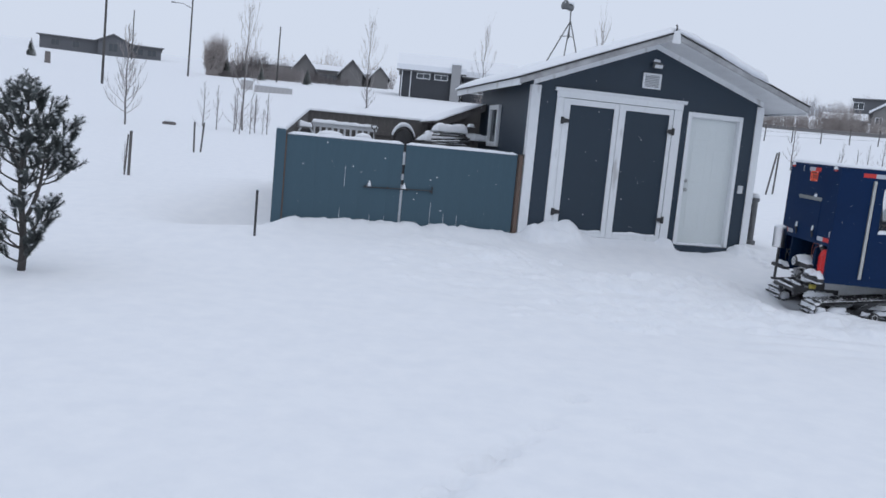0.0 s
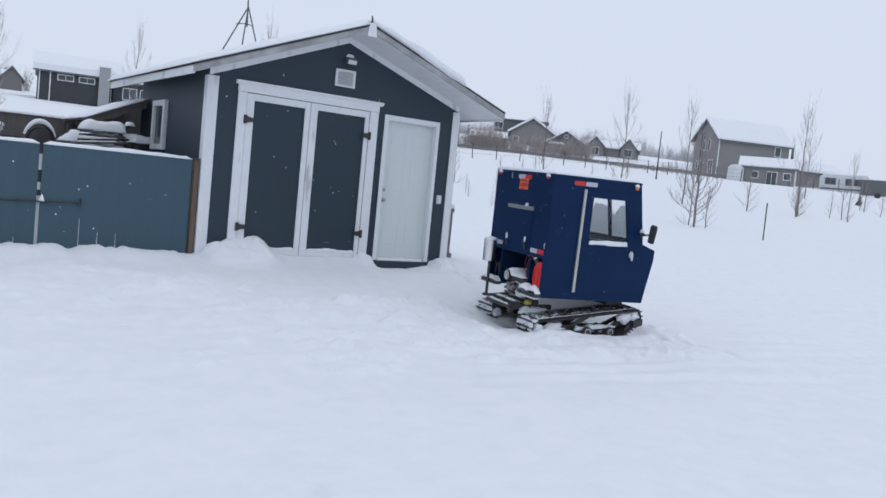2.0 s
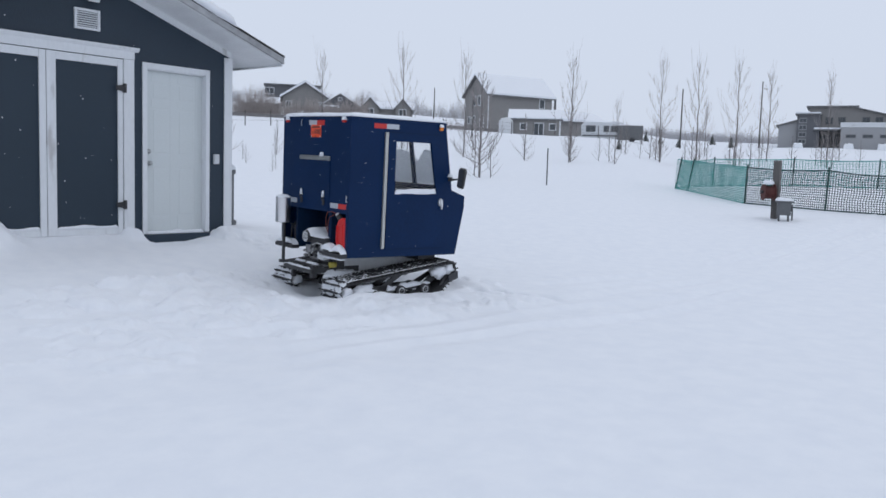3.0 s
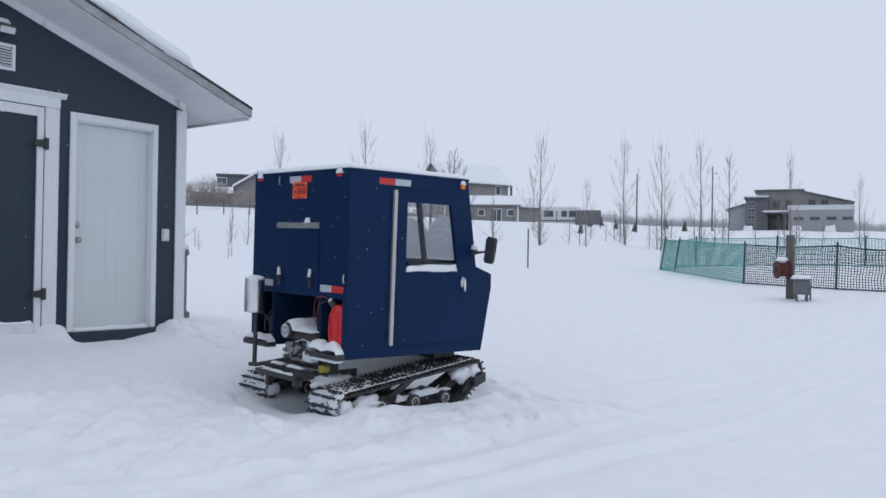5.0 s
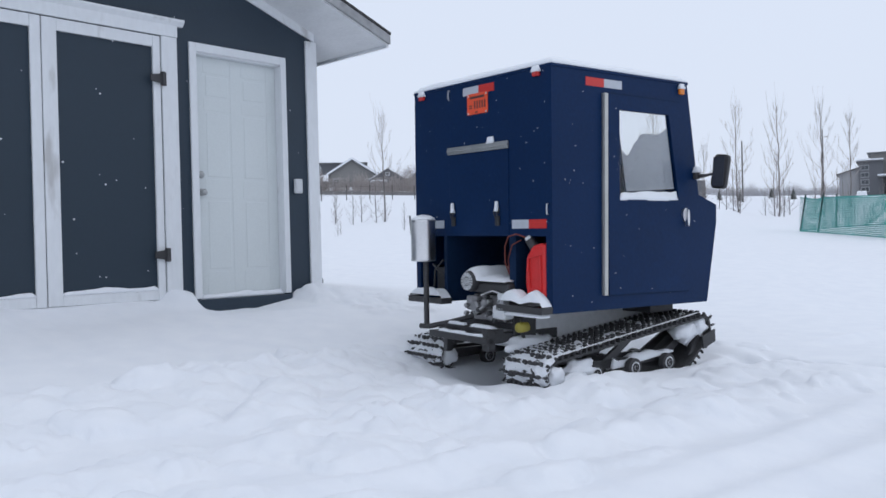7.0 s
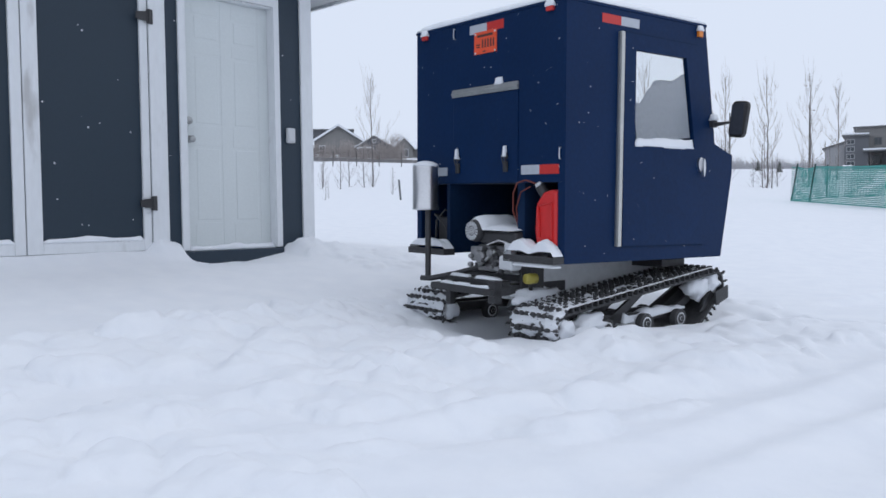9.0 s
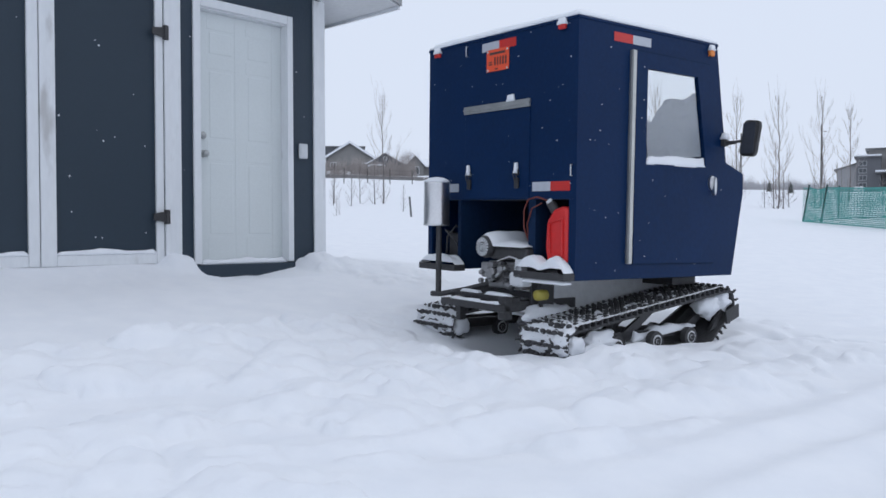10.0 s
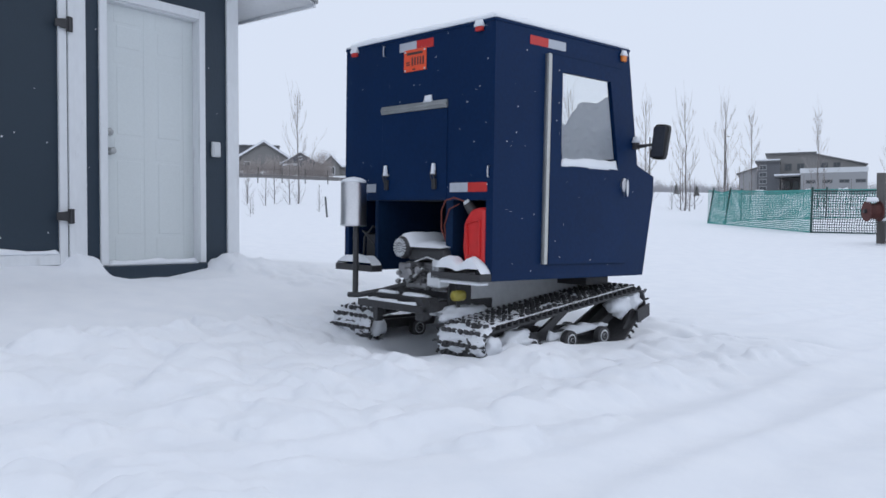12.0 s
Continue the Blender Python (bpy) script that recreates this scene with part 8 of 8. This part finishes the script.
def build_outlying():
    """A low outbuilding in the brush, a log and a stump in the snow."""
    x, y = afield(71.8, 90.8)
    h = thing("outbuilding", pose(x, y, float(land(np.array([x]), np.array([y]))[0]) - 0.3, 0, 0, -36), "low brown outbuilding half hidden in brush", "shed")
    gable_body(h, -2.6, 2.6, 0, 4, 1.5, 0.9, TAUPE_DARK, "x", 0.3, 0.10)
    window_on(h, 1.0, 0.9, 0.8, 0.6)
    x, y = -10.97, 30.2
    g = ground_at(x, y)
    log = thing("log", pose(x, y, g, 0, 0, 8), "dark log lying half covered by snow", "log")
    bm = B()
    tube(bm, [(-0.30, 0, 0.02), (-0.1, 0.04, 0.07), (0.12, 0.0, 0.08), (0.30, -0.04, 0.03)], [0.08, 0.11, 0.12, 0.07], 10)
    part("trunk", bm, BARK, log, smooth=True)
    bm = B()
    mound(bm, -0.24, 0.2, -0.11, 0.12, 0.14, 0.07, 91, 16, 6, rough=0.7)
    part("snow_cap", bm, CAP, log, smooth=True)
    x, y = -29.3, 86.0
    g = ground_at(x, y)
    st = thing("stump", pose(x, y, g - 0.2), "short dark stump standing in the snow", "stump")
    bm = B()
    lathe(bm, [(0.36, 0.0), (0.30, 0.4), (0.28, 1.35), (0.24, 1.4)], 12)
    part("trunk", bm, BARK, st)


def build_garden_fence():
    """Two short runs of low grey boards below the gabled house, drifted over with snow."""
    for x0, x1, y0, y1, h in ((-8.95, -7.75, 78.0, 77.0, 0.95), (-7.55, -3.9, 73.6, 73.0, 0.60)):
        g = ground_at((x0 + x1) / 2, (y0 + y1) / 2)
        f = thing("garden_fence", pose(0, 0, 0), "low grey board fence drifted over with snow", "fence", "low garden fences")
        plank_row(f, (x0, y0), (x1, y1), g - 0.4, g - 0.4, g + h, g + h * 0.92, 0.40, 0.05, GREY_FENCE)
        rim_snow(f, (x0, y0), (x1, y1), g + h, g + h * 0.92, 0.4, 0.22, 95)


def build_poles():
    for x, y, top, arm in ((-18.8, 64.2, 10.0, 0), (-13.9, 92.4, 9.3, 1), (-26.0, 138.0, 8.0, 0), (-3.5, 102.6, 7.2, 0), (136.5, 42.8, 11.0, -1), (56.0, 44.0, 4.6, 0), (60.0, 42.5, 4.8, 0), (62.0, 22.0, 5.0, 0)):
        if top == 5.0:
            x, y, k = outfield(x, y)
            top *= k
        else:
            x, y = afield(x, y)
        g = ground_at(x, y)
        p = thing("utility_pole", pose(x, y, g - 0.3), "tall bare utility pole in the snow", "pole", "utility poles")
        bm = B()
        rod(bm, (0, 0, 0), (0.01 * top, 0, top + 0.3), 0.14 if top > 10.5 else 0.11 if top > 7.1 else 0.07, 0.08 if top > 7.1 else 0.045, 10)
        part("shaft", bm, POLE, p)
        if arm:
            bm = B()
            tube(bm, [(0, 0, top - 1.2), (-0.9 * arm, 0, top - 0.8), (-1.9 * arm, 0, top - 0.75)], 0.035)
            a = part("lamp_arm", bm, GREYBOX, p)
            bm = B()
            box(bm, -2.3 if arm > 0 else 1.8, -1.8 if arm > 0 else 2.3, -0.1, 0.1, top - 0.82, top - 0.70, 0.03)
            part("lamp_head", bm, GREYBOX, a)


def build_wire_fence():
    fence = thing("wire_fence", pose(0, 0, 0), "long wire fence on slim dark posts", "fence")
    run = [(22.0, 62.0), (41.4, 57.5), (55.0, 55.8), (68.2, 53.2), (80.0, 46.0), (88.0, 36.0)]
    first, last = None, None
    for (xa, ya), (xb, yb) in zip(run, run[1:]):
        n = round(math.hypot(xb - xa, yb - ya) / 2.6)
        for k in range(n):
            a = k / n
            x, y = afield(xa + (xb - xa) * a, ya + (yb - ya) * a)
            g = ground_at(x, y)
            if first is None:
                bm = B()
                rod(bm, (0, 0, -0.3), (0, 0, 1.45), 0.055, seg=6)
                first = part("post", bm, GREY_WOOD, fence)
                first.matrix_basis = pose(x, y, g)
            else:
                again(first, pose(x, y, g, 2 * math.sin(k * 5), 3 * math.sin(k * 3)), fence)
            if last:
                bm = B()
                for z in (0.5, 0.9, 1.3):
                    rod(bm, (last[0], last[1], last[2] + z), (x, y, g + z), 0.012, seg=4, caps=False)
                part("wire", bm, GREYBOX, fence)
            last = (x, y, g)


build_trees()
build_pine()
thicket("brush", 62.0, 82.0, 36.0, 34, 6, 4.6, 1700, 1, BRUSH, "pale brown leafless brush along the slope")
thicket("brush", -5.0, 108.0, -1.0, 11, 5, 3.4, 760, 2, TWIG, "bare brown shrubs on the snowy rise")
thicket("brush", -11.6, 106.0, -2.0, 2.0, 2.0, 7.4, 620, 3, BRUSH, "dense column of bare brown stems")
thicket("brush", 3.0, 128.0, 4.0, 26, 4, 6.5, 420, 4, BRUSH, "bare trees behind the gabled house")
thicket("brush", -1.0, 112.0, 4.0, 16, 4, 2.3, 820, 5, SHRUB, "bare dark shrubs before the gabled house")
thicket("brush", -7.9, 111.0, -1.0, 6.5, 3, 4.3, 520, 10, SHRUB, "bare grey-brown shrubs beside the gabled house")
thicket("brush", -9.0, 105.5, -1.0, 4.0, 2, 1.7, 520, 11, SHRUB, "dense dark low bush on the snowy rise")
thicket("brush", 72.0, 58.5, 50.5, 9, 3, 1.6, 260, 6, TWIG, "rust-brown brush below the tall house")
thicket("far_woods", 260.0, 110.0, 67.0, 260, 30, 5.6, 8000, 7, WOODS, "line of far woods, haze put into its pale grey")
thicket("far_woods", 150.0, 170.0, 41.0, 150, 20, 8.0, 3500, 8, WOODS, "line of far woods, haze put into its pale grey")
thicket("far_woods", 255.0, 20.0, 84.0, 200, 30, 5.0, 5000, 9, WOODS, "line of far woods, haze put into its pale grey")
tree = spruce(2.2, 81)
plant(tree, 68.5, 27.0, 15, 0.5)
tree.matrix_basis = pose(-33.7, 97.2, ground_at(-33.7, 97.2))
for k, (x, y, s) in enumerate(((70.5, 29.5, 0.55), (79.0, 24.5, 0.6), (66.0, 24.0, 0.45), (61.0, 27.0, 0.5), (77.0, 34.0, 0.7), (85.0, 29.0, 0.6), (-10.0, 108.0, 1.3), (-5.5, 104.0, 1.0), (0.5, 103.5, 1.1), (-7.6, 107.0, 1.2))):
    plant(tree, x, y, 60 * k, s)
build_far_houses()
build_outlying()
build_garden_fence()
build_poles()
build_wire_fence()
